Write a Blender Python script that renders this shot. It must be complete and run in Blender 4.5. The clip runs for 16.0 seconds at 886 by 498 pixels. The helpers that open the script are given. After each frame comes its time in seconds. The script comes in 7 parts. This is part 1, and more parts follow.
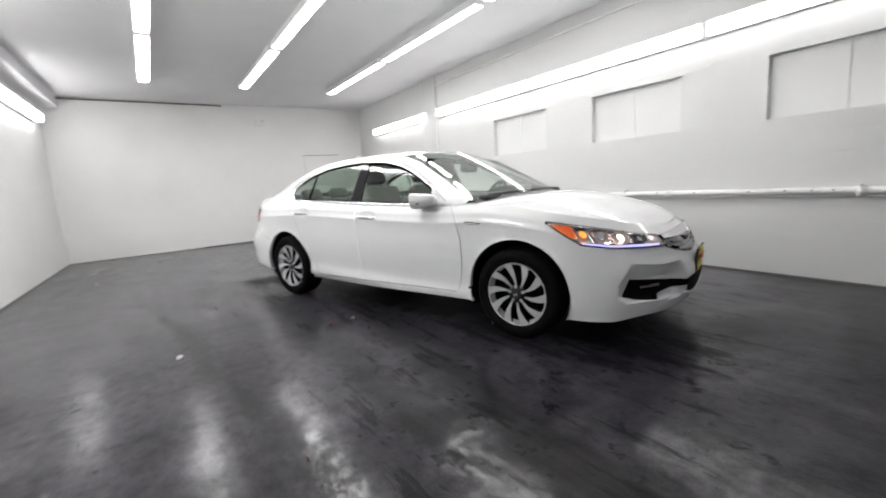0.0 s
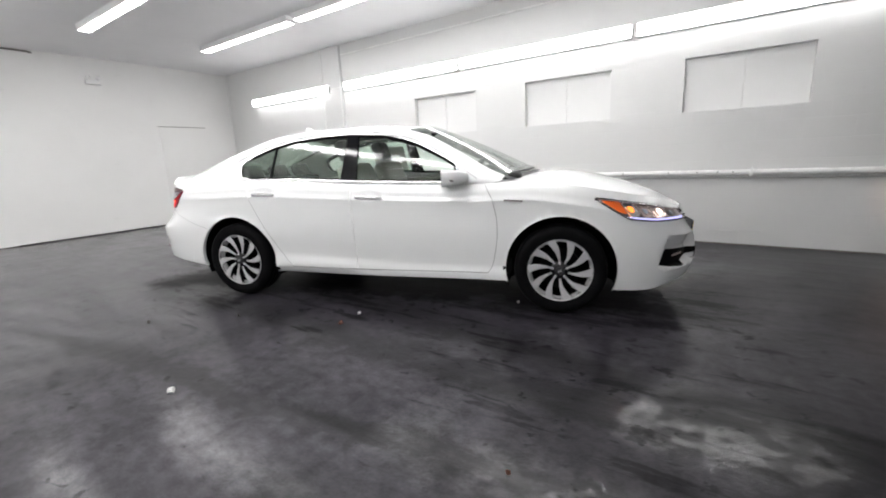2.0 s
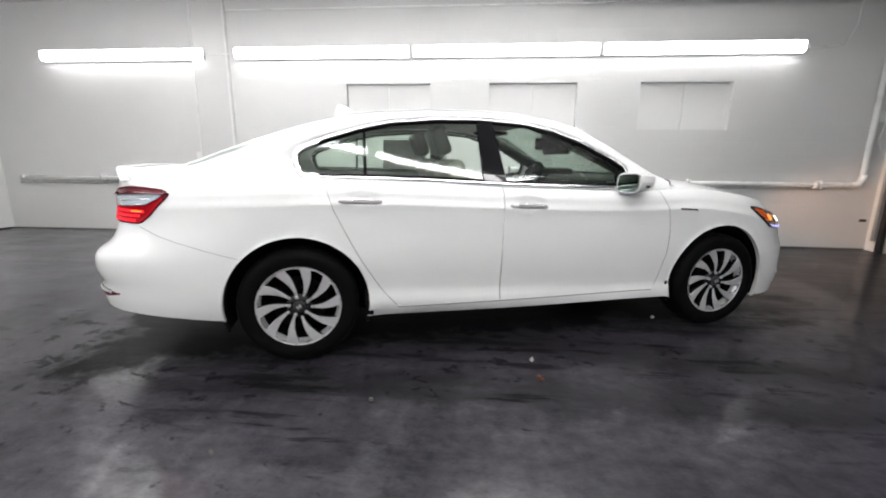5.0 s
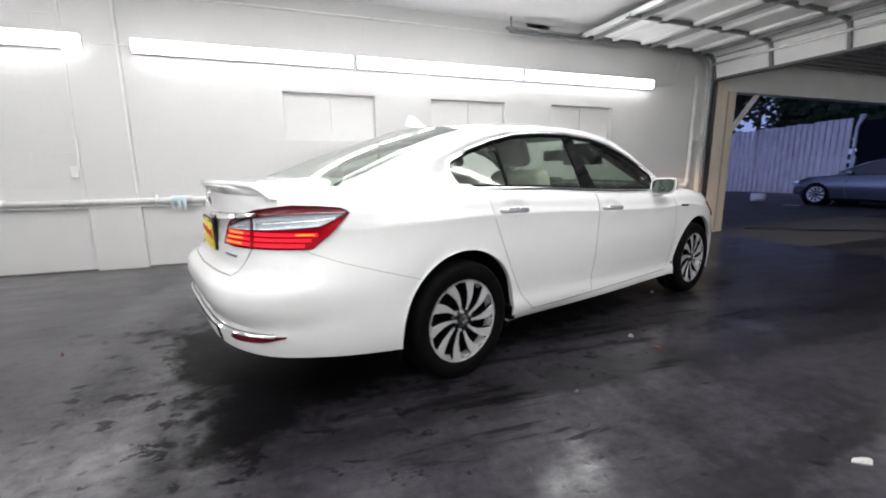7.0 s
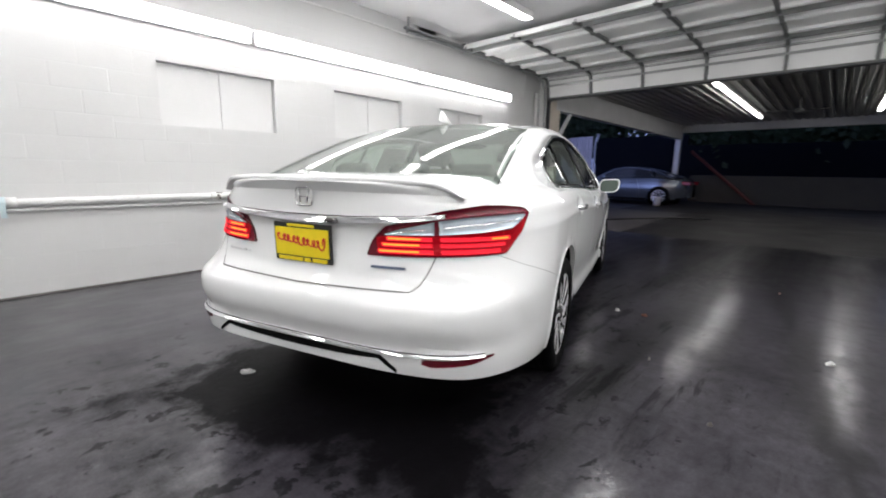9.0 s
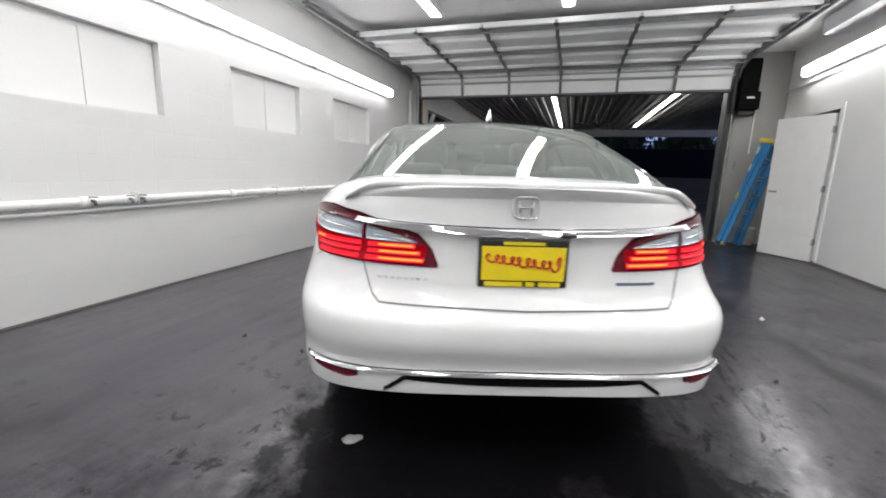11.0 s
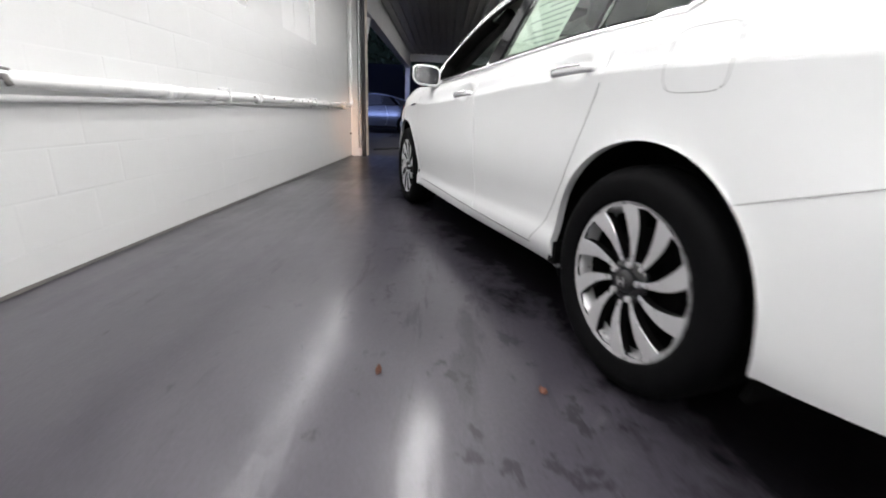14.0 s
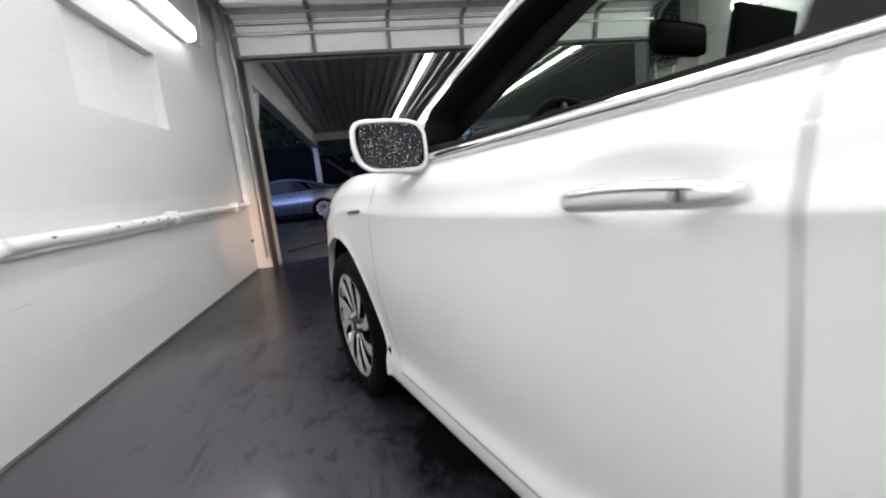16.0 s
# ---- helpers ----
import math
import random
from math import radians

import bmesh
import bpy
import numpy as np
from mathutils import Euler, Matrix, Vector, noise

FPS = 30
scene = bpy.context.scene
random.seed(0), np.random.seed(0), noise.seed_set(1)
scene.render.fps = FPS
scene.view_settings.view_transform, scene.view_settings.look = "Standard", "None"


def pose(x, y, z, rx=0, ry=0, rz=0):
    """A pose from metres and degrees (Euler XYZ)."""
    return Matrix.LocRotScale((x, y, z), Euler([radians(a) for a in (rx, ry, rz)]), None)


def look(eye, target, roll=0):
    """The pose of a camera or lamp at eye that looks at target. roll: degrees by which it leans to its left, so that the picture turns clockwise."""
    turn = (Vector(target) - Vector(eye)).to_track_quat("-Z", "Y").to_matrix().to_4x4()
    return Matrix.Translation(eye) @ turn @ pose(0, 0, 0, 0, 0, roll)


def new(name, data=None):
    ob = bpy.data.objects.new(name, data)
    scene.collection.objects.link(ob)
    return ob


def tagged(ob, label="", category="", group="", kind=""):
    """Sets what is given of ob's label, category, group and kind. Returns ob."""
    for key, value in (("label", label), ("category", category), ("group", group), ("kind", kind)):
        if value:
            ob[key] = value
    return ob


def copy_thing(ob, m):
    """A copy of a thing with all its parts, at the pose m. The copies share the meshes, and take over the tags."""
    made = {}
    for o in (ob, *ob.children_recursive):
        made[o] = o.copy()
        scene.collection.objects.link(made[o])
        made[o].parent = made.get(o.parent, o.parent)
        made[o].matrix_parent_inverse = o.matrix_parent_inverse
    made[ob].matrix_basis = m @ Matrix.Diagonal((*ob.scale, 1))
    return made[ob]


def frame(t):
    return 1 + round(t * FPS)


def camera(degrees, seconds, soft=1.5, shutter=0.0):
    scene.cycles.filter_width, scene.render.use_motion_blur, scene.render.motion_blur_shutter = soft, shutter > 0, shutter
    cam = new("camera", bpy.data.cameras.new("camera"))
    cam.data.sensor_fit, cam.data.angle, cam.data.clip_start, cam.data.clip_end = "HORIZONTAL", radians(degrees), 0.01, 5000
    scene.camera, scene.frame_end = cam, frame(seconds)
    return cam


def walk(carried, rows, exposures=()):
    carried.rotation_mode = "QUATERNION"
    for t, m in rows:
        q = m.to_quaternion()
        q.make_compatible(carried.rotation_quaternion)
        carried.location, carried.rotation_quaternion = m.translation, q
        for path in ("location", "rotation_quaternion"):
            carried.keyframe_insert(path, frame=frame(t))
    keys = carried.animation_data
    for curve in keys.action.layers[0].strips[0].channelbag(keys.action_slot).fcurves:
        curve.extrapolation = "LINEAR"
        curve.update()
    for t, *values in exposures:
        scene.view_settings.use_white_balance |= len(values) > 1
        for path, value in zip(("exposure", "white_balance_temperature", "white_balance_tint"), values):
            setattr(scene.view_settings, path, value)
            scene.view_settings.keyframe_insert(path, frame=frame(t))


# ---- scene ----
cam = camera(93.4, 16.0, soft=1.85, shutter=0.5)
PATH = [
    (0, (0.065, -0.187, 1.121), (1.185, 1.44, 0.809), -3.9),
    (0.5, (-0.201, 0.118, 1.127), (1.123, 1.588, 0.834), -3.7),
    (1, (-0.456, 0.393, 1.123), (0.823, 1.878, 0.723), -1.9),
    (1.5, (-0.65, 0.617, 1.123), (0.838, 1.899, 0.744), -1.9),
    (2, (-0.753, 0.95, 1.138), (0.862, 2.051, 0.712), -2.8),
    (2.5, (-0.823, 1.335, 1.139), (0.876, 2.3, 0.711), -3.4),
    (3, (-0.847, 1.731, 1.152), (0.931, 2.534, 0.708), -2.7),
    (3.5, (-0.862, 2.168, 1.158), (0.97, 2.836, 0.71), -1.3),
    (4, (-0.888, 2.614, 1.164), (1.005, 3.075, 0.71), -0.7),
    (4.5, (-0.893, 3.083, 1.163), (1.035, 3.355, 0.707), -0.5),
    (5, (-0.864, 3.57, 1.138), (1.083, 3.725, 0.71), 0.4),
    (5.2, (-0.876, 3.752, 1.139), (1.077, 3.812, 0.714), 0.8),
    (7.3, (-0.651, 5.573, 1.126), (1.162, 4.822, 0.742), 0.1),
    (7.5, (-0.574, 5.715, 1.136), (1.206, 4.894, 0.74), 0.7),
    (8, (-0.343, 6.062, 1.125), (1.323, 5.024, 0.747), 0.4),
    (8.5, (-0.102, 6.375, 1.121), (1.419, 5.131, 0.749), 1.2),
    (9, (0.211, 6.649, 1.112), (1.547, 5.207, 0.744), 0.8),
    (9.5, (0.55, 6.892, 1.123), (1.684, 5.284, 0.767), 0.9),
    (10, (0.906, 7.078, 1.125), (1.851, 5.359, 0.738), 0.2),
    (10.2, (1.051, 7.146, 1.13), (1.905, 5.377, 0.754), 0.5),
    (12.3, (2.66, 7.215, 0.936), (2.773, 5.261, 0.524), 3.2),
    (12.5, (2.802, 7.139, 0.883), (2.842, 5.199, 0.401), 3.5),
    (13, (3.113, 6.875, 0.814), (3.15, 4.942, 0.304), 4.1),
    (13.5, (3.329, 6.569, 0.776), (3.327, 4.646, 0.226), 2.7),
    (14, (3.482, 6.183, 0.762), (3.461, 4.281, 0.145), 2.6),
    (14.5, (3.547, 5.724, 0.768), (3.488, 3.808, 0.196), 0.2),
    (15, (3.601, 5.203, 0.825), (3.467, 3.268, 0.338), -3.3),
    (15.5, (3.644, 4.706, 0.851), (3.432, 2.753, 0.476), -3.9),
    (16, (3.697, 4.253, 0.909), (3.339, 2.315, 0.571), -6.1),
]
walk(cam, [(t, look(eye, target, roll)) for t, eye, target, roll in PATH], [(0.0, 0.45), (2.0, 0.55), (4.5, 0.50), (7.5, 0.46), (10.0, 0.42), (12.5, 0.46), (13.0, 0.44), (13.5, 0.66), (14.0, 0.86), (15.0, 1.1), (15.5, 0.97), (16.0, 0.8)])

# ---- world and light ----
world = bpy.data.worlds.new("dusk")
scene.world = world
world.use_nodes = True
wn = world.node_tree
sky = wn.nodes.new("ShaderNodeTexSky")
sky.sky_type = "NISHITA"
sky.sun_disc = False
sky.sun_elevation = radians(4.0)
sky.sun_rotation = radians(0)
grey = wn.nodes.new("ShaderNodeRGBToBW")
wn.links.new(sky.outputs[0], grey.inputs[0])
cool = wn.nodes.new("ShaderNodeMix")
cool.data_type, cool.blend_type = "RGBA", "MULTIPLY"
cool.inputs[0].default_value = 1.0
cool.inputs[7].default_value = (0.23, 0.29, 0.60, 1)
wn.links.new(grey.outputs[0], cool.inputs[6])
wn.links.new(cool.outputs[2], wn.nodes["Background"].inputs[0])
wn.nodes["Background"].inputs[1].default_value = 0.30
LAMP = 21.0           # glow of the fluorescent diffusers
CARPORT_LAMP = 11.0
for side in (0.58, -0.58):
    beam = bpy.data.lights.new("headlamp_beam", "SPOT")
    beam.energy, beam.color, beam.spot_size, beam.spot_blend, beam.shadow_soft_size = 125, (1.0, 0.55, 0.32), radians(27), 1.0, 0.03
    at = pose(2.522, 3.482, 0, 0, 0, -72.34) @ Vector((2.23, side, 0.70))
    to = pose(2.522, 3.482, 0, 0, 0, -72.34) @ Vector((6.0, side * 1.9, 0.48))
    new("headlamp_beam", beam).matrix_basis = look(at, to)

# ---- materials ----
def mat(name, color=(0.8, 0.8, 0.8), rough=0.5, metal=0.0, **more):
    m = bpy.data.materials.new(name)
    m.use_nodes = True
    b = m.node_tree.nodes["Principled BSDF"]
    b.inputs["Base Color"].default_value = (*color, 1)
    b.inputs["Roughness"].default_value = rough
    b.inputs["Metallic"].default_value = metal
    for key, value in more.items():
        b.inputs[key.replace("_", " ")].default_value = value
    return m


def node(m, kind, **values):
    n = m.node_tree.nodes.new(kind)
    for key, value in values.items():
        n.inputs[key.replace("_", " ")].default_value = value
    return n


def link(m, a, b):
    m.node_tree.links.new(a, b)


def bsdf(m):
    return m.node_tree.nodes["Principled BSDF"]


def coords(m, stretch=(1, 1, 1), which="Object", turn=0.0):
    c = m.node_tree.nodes.new("ShaderNodeTexCoord")
    p = m.node_tree.nodes.new("ShaderNodeMapping")
    p.inputs["Scale"].default_value = stretch
    p.inputs["Rotation"].default_value = (0, 0, turn)
    link(m, c.outputs[which], p.inputs["Vector"])
    return p.outputs["Vector"]


def noise_tex(m, scale, detail=4, stretch=(1, 1, 1), rough=0.55, which="Object", distort=0.0, turn=0.0):
    n = node(m, "ShaderNodeTexNoise", Scale=scale, Detail=detail, Roughness=rough, Distortion=distort)
    link(m, coords(m, stretch, which, turn), n.inputs["Vector"])
    return n.outputs["Fac"]


def ramp(m, fac, stops):
    r = m.node_tree.nodes.new("ShaderNodeValToRGB")
    while len(r.color_ramp.elements) < len(stops):
        r.color_ramp.elements.new(0.5)
    for e, (at, c) in zip(r.color_ramp.elements, stops):
        e.position = at
        e.color = (*c, 1) if not isinstance(c, float) else (c, c, c, 1)
    link(m, fac, r.inputs["Fac"])
    return r.outputs["Color"]


def blend(m, fac, a, b, how="MIX"):
    n = m.node_tree.nodes.new("ShaderNodeMix")
    n.data_type, n.blend_type = "RGBA", how
    for value, socket in ((fac, n.inputs[0]), (a, n.inputs[6]), (b, n.inputs[7])):
        if isinstance(value, (int, float)):
            socket.default_value = value
        elif isinstance(value, tuple):
            socket.default_value = (*value, 1)
        else:
            link(m, value, socket)
    return n.outputs[2]


def bump(m, height, strength=0.2, distance=0.01, after=None):
    n = node(m, "ShaderNodeBump", Strength=strength, Distance=distance)
    link(m, height, n.inputs["Height"])
    if after is not None:
        link(m, after, n.inputs["Normal"])
    link(m, n.outputs["Normal"], bsdf(m).inputs["Normal"])
    return n.outputs["Normal"]


def worn(name, color, rough, spread=0.12, scale=6.0, fine=90.0, bumps=0.15, metal=0.0, stretch=(1, 1, 1), **more):
    """A surface whose colour and gloss vary at two scales, with fine relief."""
    m = mat(name, color, rough, metal, **more)
    big, small = noise_tex(m, scale, 3, stretch), noise_tex(m, fine, 3, stretch)
    dark = tuple(c * (1 - spread) for c in color)
    light = tuple(min(1, c * (1 + spread * 0.6)) for c in color)
    c = ramp(m, big, [(0.3, dark), (0.7, light)])
    link(m, blend(m, 0.25, c, ramp(m, small, [(0.3, dark), (0.7, light)])), bsdf(m).inputs["Base Color"])
    link(m, ramp(m, big, [(0.3, max(0.02, rough * 0.85)), (0.75, min(1.0, rough * 1.15))]), bsdf(m).inputs["Roughness"])
    if bumps:
        bump(m, small, bumps, 0.003)
    return m


def glow(name, color, strength):
    m = bpy.data.materials.new(name)
    m.use_nodes = True
    b = bsdf(m)
    b.inputs["Base Color"].default_value = (*(0.12 * v for v in color), 1)
    b.inputs["Emission Color"].default_value = (*color, 1)
    b.inputs["Emission Strength"].default_value = strength
    b.inputs["Specular IOR Level"].default_value = 0.1
    return m


def thin_glass(name, tint, gloss=0.05, rain=False, mist_sheen=0.0, beads=0.0):
    """A single sheet of window glass: tinted clear, with a reflection that grows towards grazing."""
    m = bpy.data.materials.new(name)
    m.use_nodes = True
    t = m.node_tree
    t.nodes.remove(t.nodes["Principled BSDF"])
    out = t.nodes["Material Output"]
    clear, shine, both = (t.nodes.new("ShaderNodeBsdf" + k) for k in ("Transparent", "Glossy", "Transparent"))
    clear.inputs[0].default_value = (*tint, 1)
    shine.inputs["Roughness"].default_value = 0.05
    lw, power, scale, mix = (t.nodes.new(k) for k in ("ShaderNodeLayerWeight", "ShaderNodeMath", "ShaderNodeMath", "ShaderNodeMixShader"))
    lw.inputs["Blend"].default_value = 0.5
    power.operation, scale.operation = "POWER", "MULTIPLY_ADD"
    power.inputs[1].default_value = 4.0
    scale.inputs[1].default_value, scale.inputs[2].default_value = 0.85, gloss
    link(m, lw.outputs["Facing"], power.inputs[0])
    link(m, power.outputs[0], scale.inputs[0])
    link(m, scale.outputs[0], mix.inputs[0])
    link(m, clear.outputs[0], mix.inputs[1])
    link(m, shine.outputs[0], mix.inputs[2])
    if rain:
        drops = noise_tex(m, 150, 2, rough=0.4)
        b = node(m, "ShaderNodeBump", Strength=0.35, Distance=0.004)
        link(m, ramp(m, drops, [(0.58, 0.0), (0.68, 1.0)]), b.inputs["Height"])
        link(m, b.outputs[0], shine.inputs["Normal"])
    if mist_sheen:
        # pale diffuse film: mist, with the room's reflection painted in
        film, over = t.nodes.new("ShaderNodeBsdfDiffuse"), t.nodes.new("ShaderNodeMixShader")
        film.inputs[0].default_value = (0.62, 0.68, 0.63, 1)
        veil = ramp(m, noise_tex(m, 60, 5), [(0.3, mist_sheen * 0.7), (0.7, mist_sheen * 1.3)])
        if beads:
            veil = blend(m, ramp(m, noise_tex(m, 170, 2, rough=0.4), [(0.64, 0.0), (0.68, beads)]), veil, (0.75, 0.75, 0.75))
        link(m, veil, over.inputs[0])
        link(m, mix.outputs[0], over.inputs[1])
        link(m, film.outputs[0], over.inputs[2])
        link(m, over.outputs[0], out.inputs["Surface"])
    else:
        link(m, mix.outputs[0], out.inputs["Surface"])
    return m


def spotted(name, color):
    """Mirror glass beaded with fine water drops."""
    m = mat(name, color, 0.03, 1.0)
    drops = ramp(m, noise_tex(m, 260, 2, rough=0.4), [(0.62, 0.0), (0.68, 1.0)])
    link(m, blend(m, drops, color, (0.6, 0.6, 0.6)), bsdf(m).inputs["Base Color"])
    bump(m, drops, 0.6, 0.004)
    return m


def make_floor():
    """Dark sealed concrete: a smooth strip along the block wall with lamp light painted in, tyre tracks, smears, and
    dripped water with shade painted under the car.
    """
    m = mat("floor_sealed_concrete", (0.05, 0.05, 0.055), 0.3)

    def math_node(kind, a, b, c=0.0):
        n = m.node_tree.nodes.new("ShaderNodeMath")
        n.operation = kind
        for socket, value in zip(n.inputs, (a, b, c)):
            if isinstance(value, float):
                socket.default_value = value
            else:
                link(m, value, socket)
        return n.outputs[0]

    big = noise_tex(m, 0.55, 5, rough=0.55, distort=0.2)
    mid = noise_tex(m, 1.9, 4, (1, 0.7, 1), 0.55, distort=0.15)
    streak = noise_tex(m, 2.0, 6, (4.0, 0.30, 1), 0.62)
    smear = noise_tex(m, 1.6, 7, (0.35, 2.6, 1), 0.66, distort=0.3, turn=0.95)
    grit, fine = noise_tex(m, 90, 4), noise_tex(m, 16, 6, (1, 0.7, 1), 0.65)
    ragged = noise_tex(m, 3.2, 9, (1, 0.8, 1), 0.62, distort=0.3)
    torn = noise_tex(m, 5.5, 9, (1, 0.8, 1), 0.70, distort=0.5)
    blot = noise_tex(m, 7.5, 10, (1, 0.75, 1), 0.68, distort=0.25)

    def fade(value, v0, v1):
        span = node(m, "ShaderNodeMapRange")
        for k, v in ((1, v0), (2, v1), (3, 1.0), (4, 0.0)):
            span.inputs[k].default_value = v
        link(m, value, span.inputs[0])
        return span.outputs[0]

    def near(x, y, r0, r1):
        d = m.node_tree.nodes.new("ShaderNodeVectorMath")
        d.operation = "DISTANCE"
        link(m, coords(m), d.inputs[0])
        d.inputs[1].default_value = (x, y, 0)
        return fade(math_node("MULTIPLY_ADD", mid, 1.6, d.outputs["Value"]), r0 + 0.8, r1 + 0.8)

    where = m.node_tree.nodes.new("ShaderNodeSeparateXYZ")
    link(m, coords(m), where.inputs[0])
    # smoother by the block wall, and paler: lamp light put into the colour
    lit_lane = math_node("MAXIMUM", near(4.3, 2.6, 1.0, 1.8), near(4.1, 4.6, 1.2, 2.0))
    lit_lane = math_node("MAXIMUM", lit_lane, math_node("MULTIPLY", near(3.4, 8.6, 0.9, 2.2), 0.6))
    # tracks worn by tyres, straight in from the gate
    wander = math_node("MULTIPLY_ADD", math_node("SUBTRACT", big, 0.5), 0.35, where.outputs[0])
    tracks = None
    for x, lean, w in ((1.08, -0.015, 0.26), (1.20, 0.125, 0.30), (0.68, -0.141, 0.13)):
        aim = math_node("MULTIPLY_ADD", where.outputs[1], -lean, wander)
        off = math_node("ABSOLUTE", math_node("SUBTRACT", aim, x), 0.0)
        t = fade(math_node("MULTIPLY_ADD", math_node("SUBTRACT", torn, 0.5), 0.55, off), w * 0.3, w * 0.75)
        tracks = t if tracks is None else math_node("MAXIMUM", tracks, t)
    tracks = math_node("MULTIPLY", tracks, ramp(m, streak, [(0.36, 1.0), (0.62, 0.5)]))
    tracks = math_node("MULTIPLY", tracks, fade(where.outputs[1], 4.6, 5.8))
    # water run off the car plus its painted shade, with a ragged rim
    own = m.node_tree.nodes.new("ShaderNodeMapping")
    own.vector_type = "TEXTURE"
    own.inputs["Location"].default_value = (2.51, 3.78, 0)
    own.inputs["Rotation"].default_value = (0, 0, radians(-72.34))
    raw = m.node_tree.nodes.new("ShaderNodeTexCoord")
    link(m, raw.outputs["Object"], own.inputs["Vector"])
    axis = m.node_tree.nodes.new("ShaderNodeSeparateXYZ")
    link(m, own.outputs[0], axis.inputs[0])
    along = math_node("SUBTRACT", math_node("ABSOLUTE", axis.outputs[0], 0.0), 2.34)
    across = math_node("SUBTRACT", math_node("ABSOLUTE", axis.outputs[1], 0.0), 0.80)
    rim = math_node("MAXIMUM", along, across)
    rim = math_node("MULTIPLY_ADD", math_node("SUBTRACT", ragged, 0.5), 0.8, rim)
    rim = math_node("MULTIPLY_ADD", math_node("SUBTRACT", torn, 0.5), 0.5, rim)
    pool_shade = fade(rim, -0.08, 0.09)
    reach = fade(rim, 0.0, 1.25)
    specks = ramp(m, math_node("MULTIPLY_ADD", reach, 0.13, blot), [(0.662, 0.0), (0.70, 0.8)])
    # scuffs drawn out along the way that the car was driven in
    scuff = noise_tex(m, 1.0, 9, (7.5, 1.1, 1), 0.66, distort=0.25, turn=radians(-24))
    scuffs = ramp(m, math_node("MULTIPLY_ADD", fade(rim, 0.0, 1.3), 0.13, scuff), [(0.630, 0.0), (0.69, 0.75)])
    scuffs = math_node("MULTIPLY", scuffs, fade(where.outputs[1], 4.6, 5.8))
    # wet tyre marks by the front wheel
    trail = near(1.3, 1.4, 0.5, 1.7)
    marks = ramp(m, math_node("MULTIPLY_ADD", trail, 0.10, scuff), [(0.655, 0.0), (0.70, 0.65)])
    flecks = ramp(m, math_node("MULTIPLY_ADD", trail, 0.10, blot), [(0.69, 0.0), (0.72, 0.75)])
    scuffs = math_node("MAXIMUM", scuffs, math_node("MULTIPLY", trail, math_node("MAXIMUM", marks, flecks)))
    drops = noise_tex(m, 10.0, 3, (1, 0.8, 1), 0.5, distort=0.4)
    drops = ramp(m, math_node("MULTIPLY_ADD", mid, 0.30, drops), [(0.835, 0.0), (0.87, 0.55)])
    drops = math_node("MAXIMUM", math_node("MAXIMUM", drops, specks), scuffs)
    drops = math_node("MULTIPLY", drops, math_node("SUBTRACT", 1.0, math_node("MULTIPLY", lit_lane, 0.45)))
    # wet marks joined with the shade painted in under the car
    wet = math_node("MAXIMUM", pool_shade, drops)

    base = ramp(m, big, [(0.30, (0.0290, 0.0269, 0.0330)), (0.50, (0.0345, 0.0320, 0.0394)), (0.70, (0.0400, 0.0372, 0.0456))])
    c = blend(m, 0.4, base, ramp(m, mid, [(0.28, (0.45, 0.44, 0.45)), (0.50, (0.95, 0.95, 0.96)), (0.74, (1.3, 1.27, 1.27))]), "MULTIPLY")
    c = blend(m, 0.35, c, ramp(m, streak, [(0.30, (0.35, 0.34, 0.35)), (0.50, (0.97, 0.97, 0.97)), (0.72, (1.35, 1.31, 1.31))]), "MULTIPLY")
    c = blend(m, 0.4, c, ramp(m, smear, [(0.36, (0.40, 0.39, 0.40)), (0.50, (1.0, 1.0, 1.0)), (0.70, (1.3, 1.28, 1.28))]), "MULTIPLY")
    c = blend(m, 0.8, c, ramp(m, fine, [(0.3, (0.55, 0.55, 0.55)), (0.7, (1.4, 1.4, 1.4))]), "MULTIPLY")
    c = blend(m, 0.36, c, ramp(m, ragged, [(0.36, (0.34, 0.34, 0.36)), (0.50, (0.86, 0.86, 0.87)), (0.60, (1.08, 1.07, 1.09))]), "MULTIPLY")
    c = blend(m, math_node("MULTIPLY", lit_lane, 0.8), c, blend(m, 1.0, base, (1.25, 1.20, 1.29), "MULTIPLY"))
    c = blend(m, 0.6, c, ramp(m, grit, [(0.3, (0.7, 0.7, 0.7)), (0.7, (1.25, 1.25, 1.25))]), "MULTIPLY")
    c = blend(m, math_node("MULTIPLY", tracks, 0.85), c, (0.006, 0.0058, 0.0064))
    dirt = math_node("MULTIPLY_ADD", math_node("SUBTRACT", ragged, 0.5), 1.6, where.outputs[1])
    dirt = math_node("MULTIPLY", fade(dirt, 0.0, 2.4), math_node("SUBTRACT", 1.0, math_node("MULTIPLY", lit_lane, 0.8)))
    c = blend(m, dirt, c, blend(m, 1.0, c, (0.44, 0.42, 0.435), "MULTIPLY"))
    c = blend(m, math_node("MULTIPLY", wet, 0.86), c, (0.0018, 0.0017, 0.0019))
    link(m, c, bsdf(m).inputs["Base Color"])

    r = blend(m, 0.5, ramp(m, mid, [(0.32, 0.28), (0.5, 0.34), (0.65, 0.40), (0.8, 0.32)]), ramp(m, streak, [(0.35, 0.28), (0.65, 0.42)]))
    link(m, r, bsdf(m).inputs["Roughness"])
    # thin worn sealer, in patches
    seal = blend(m, 0.5, ramp(m, fine, [(0.44, 0.0), (0.50, 0.40), (0.56, 1.0)]), ramp(m, smear, [(0.36, 0.15), (0.50, 0.55), (0.66, 0.85)]))
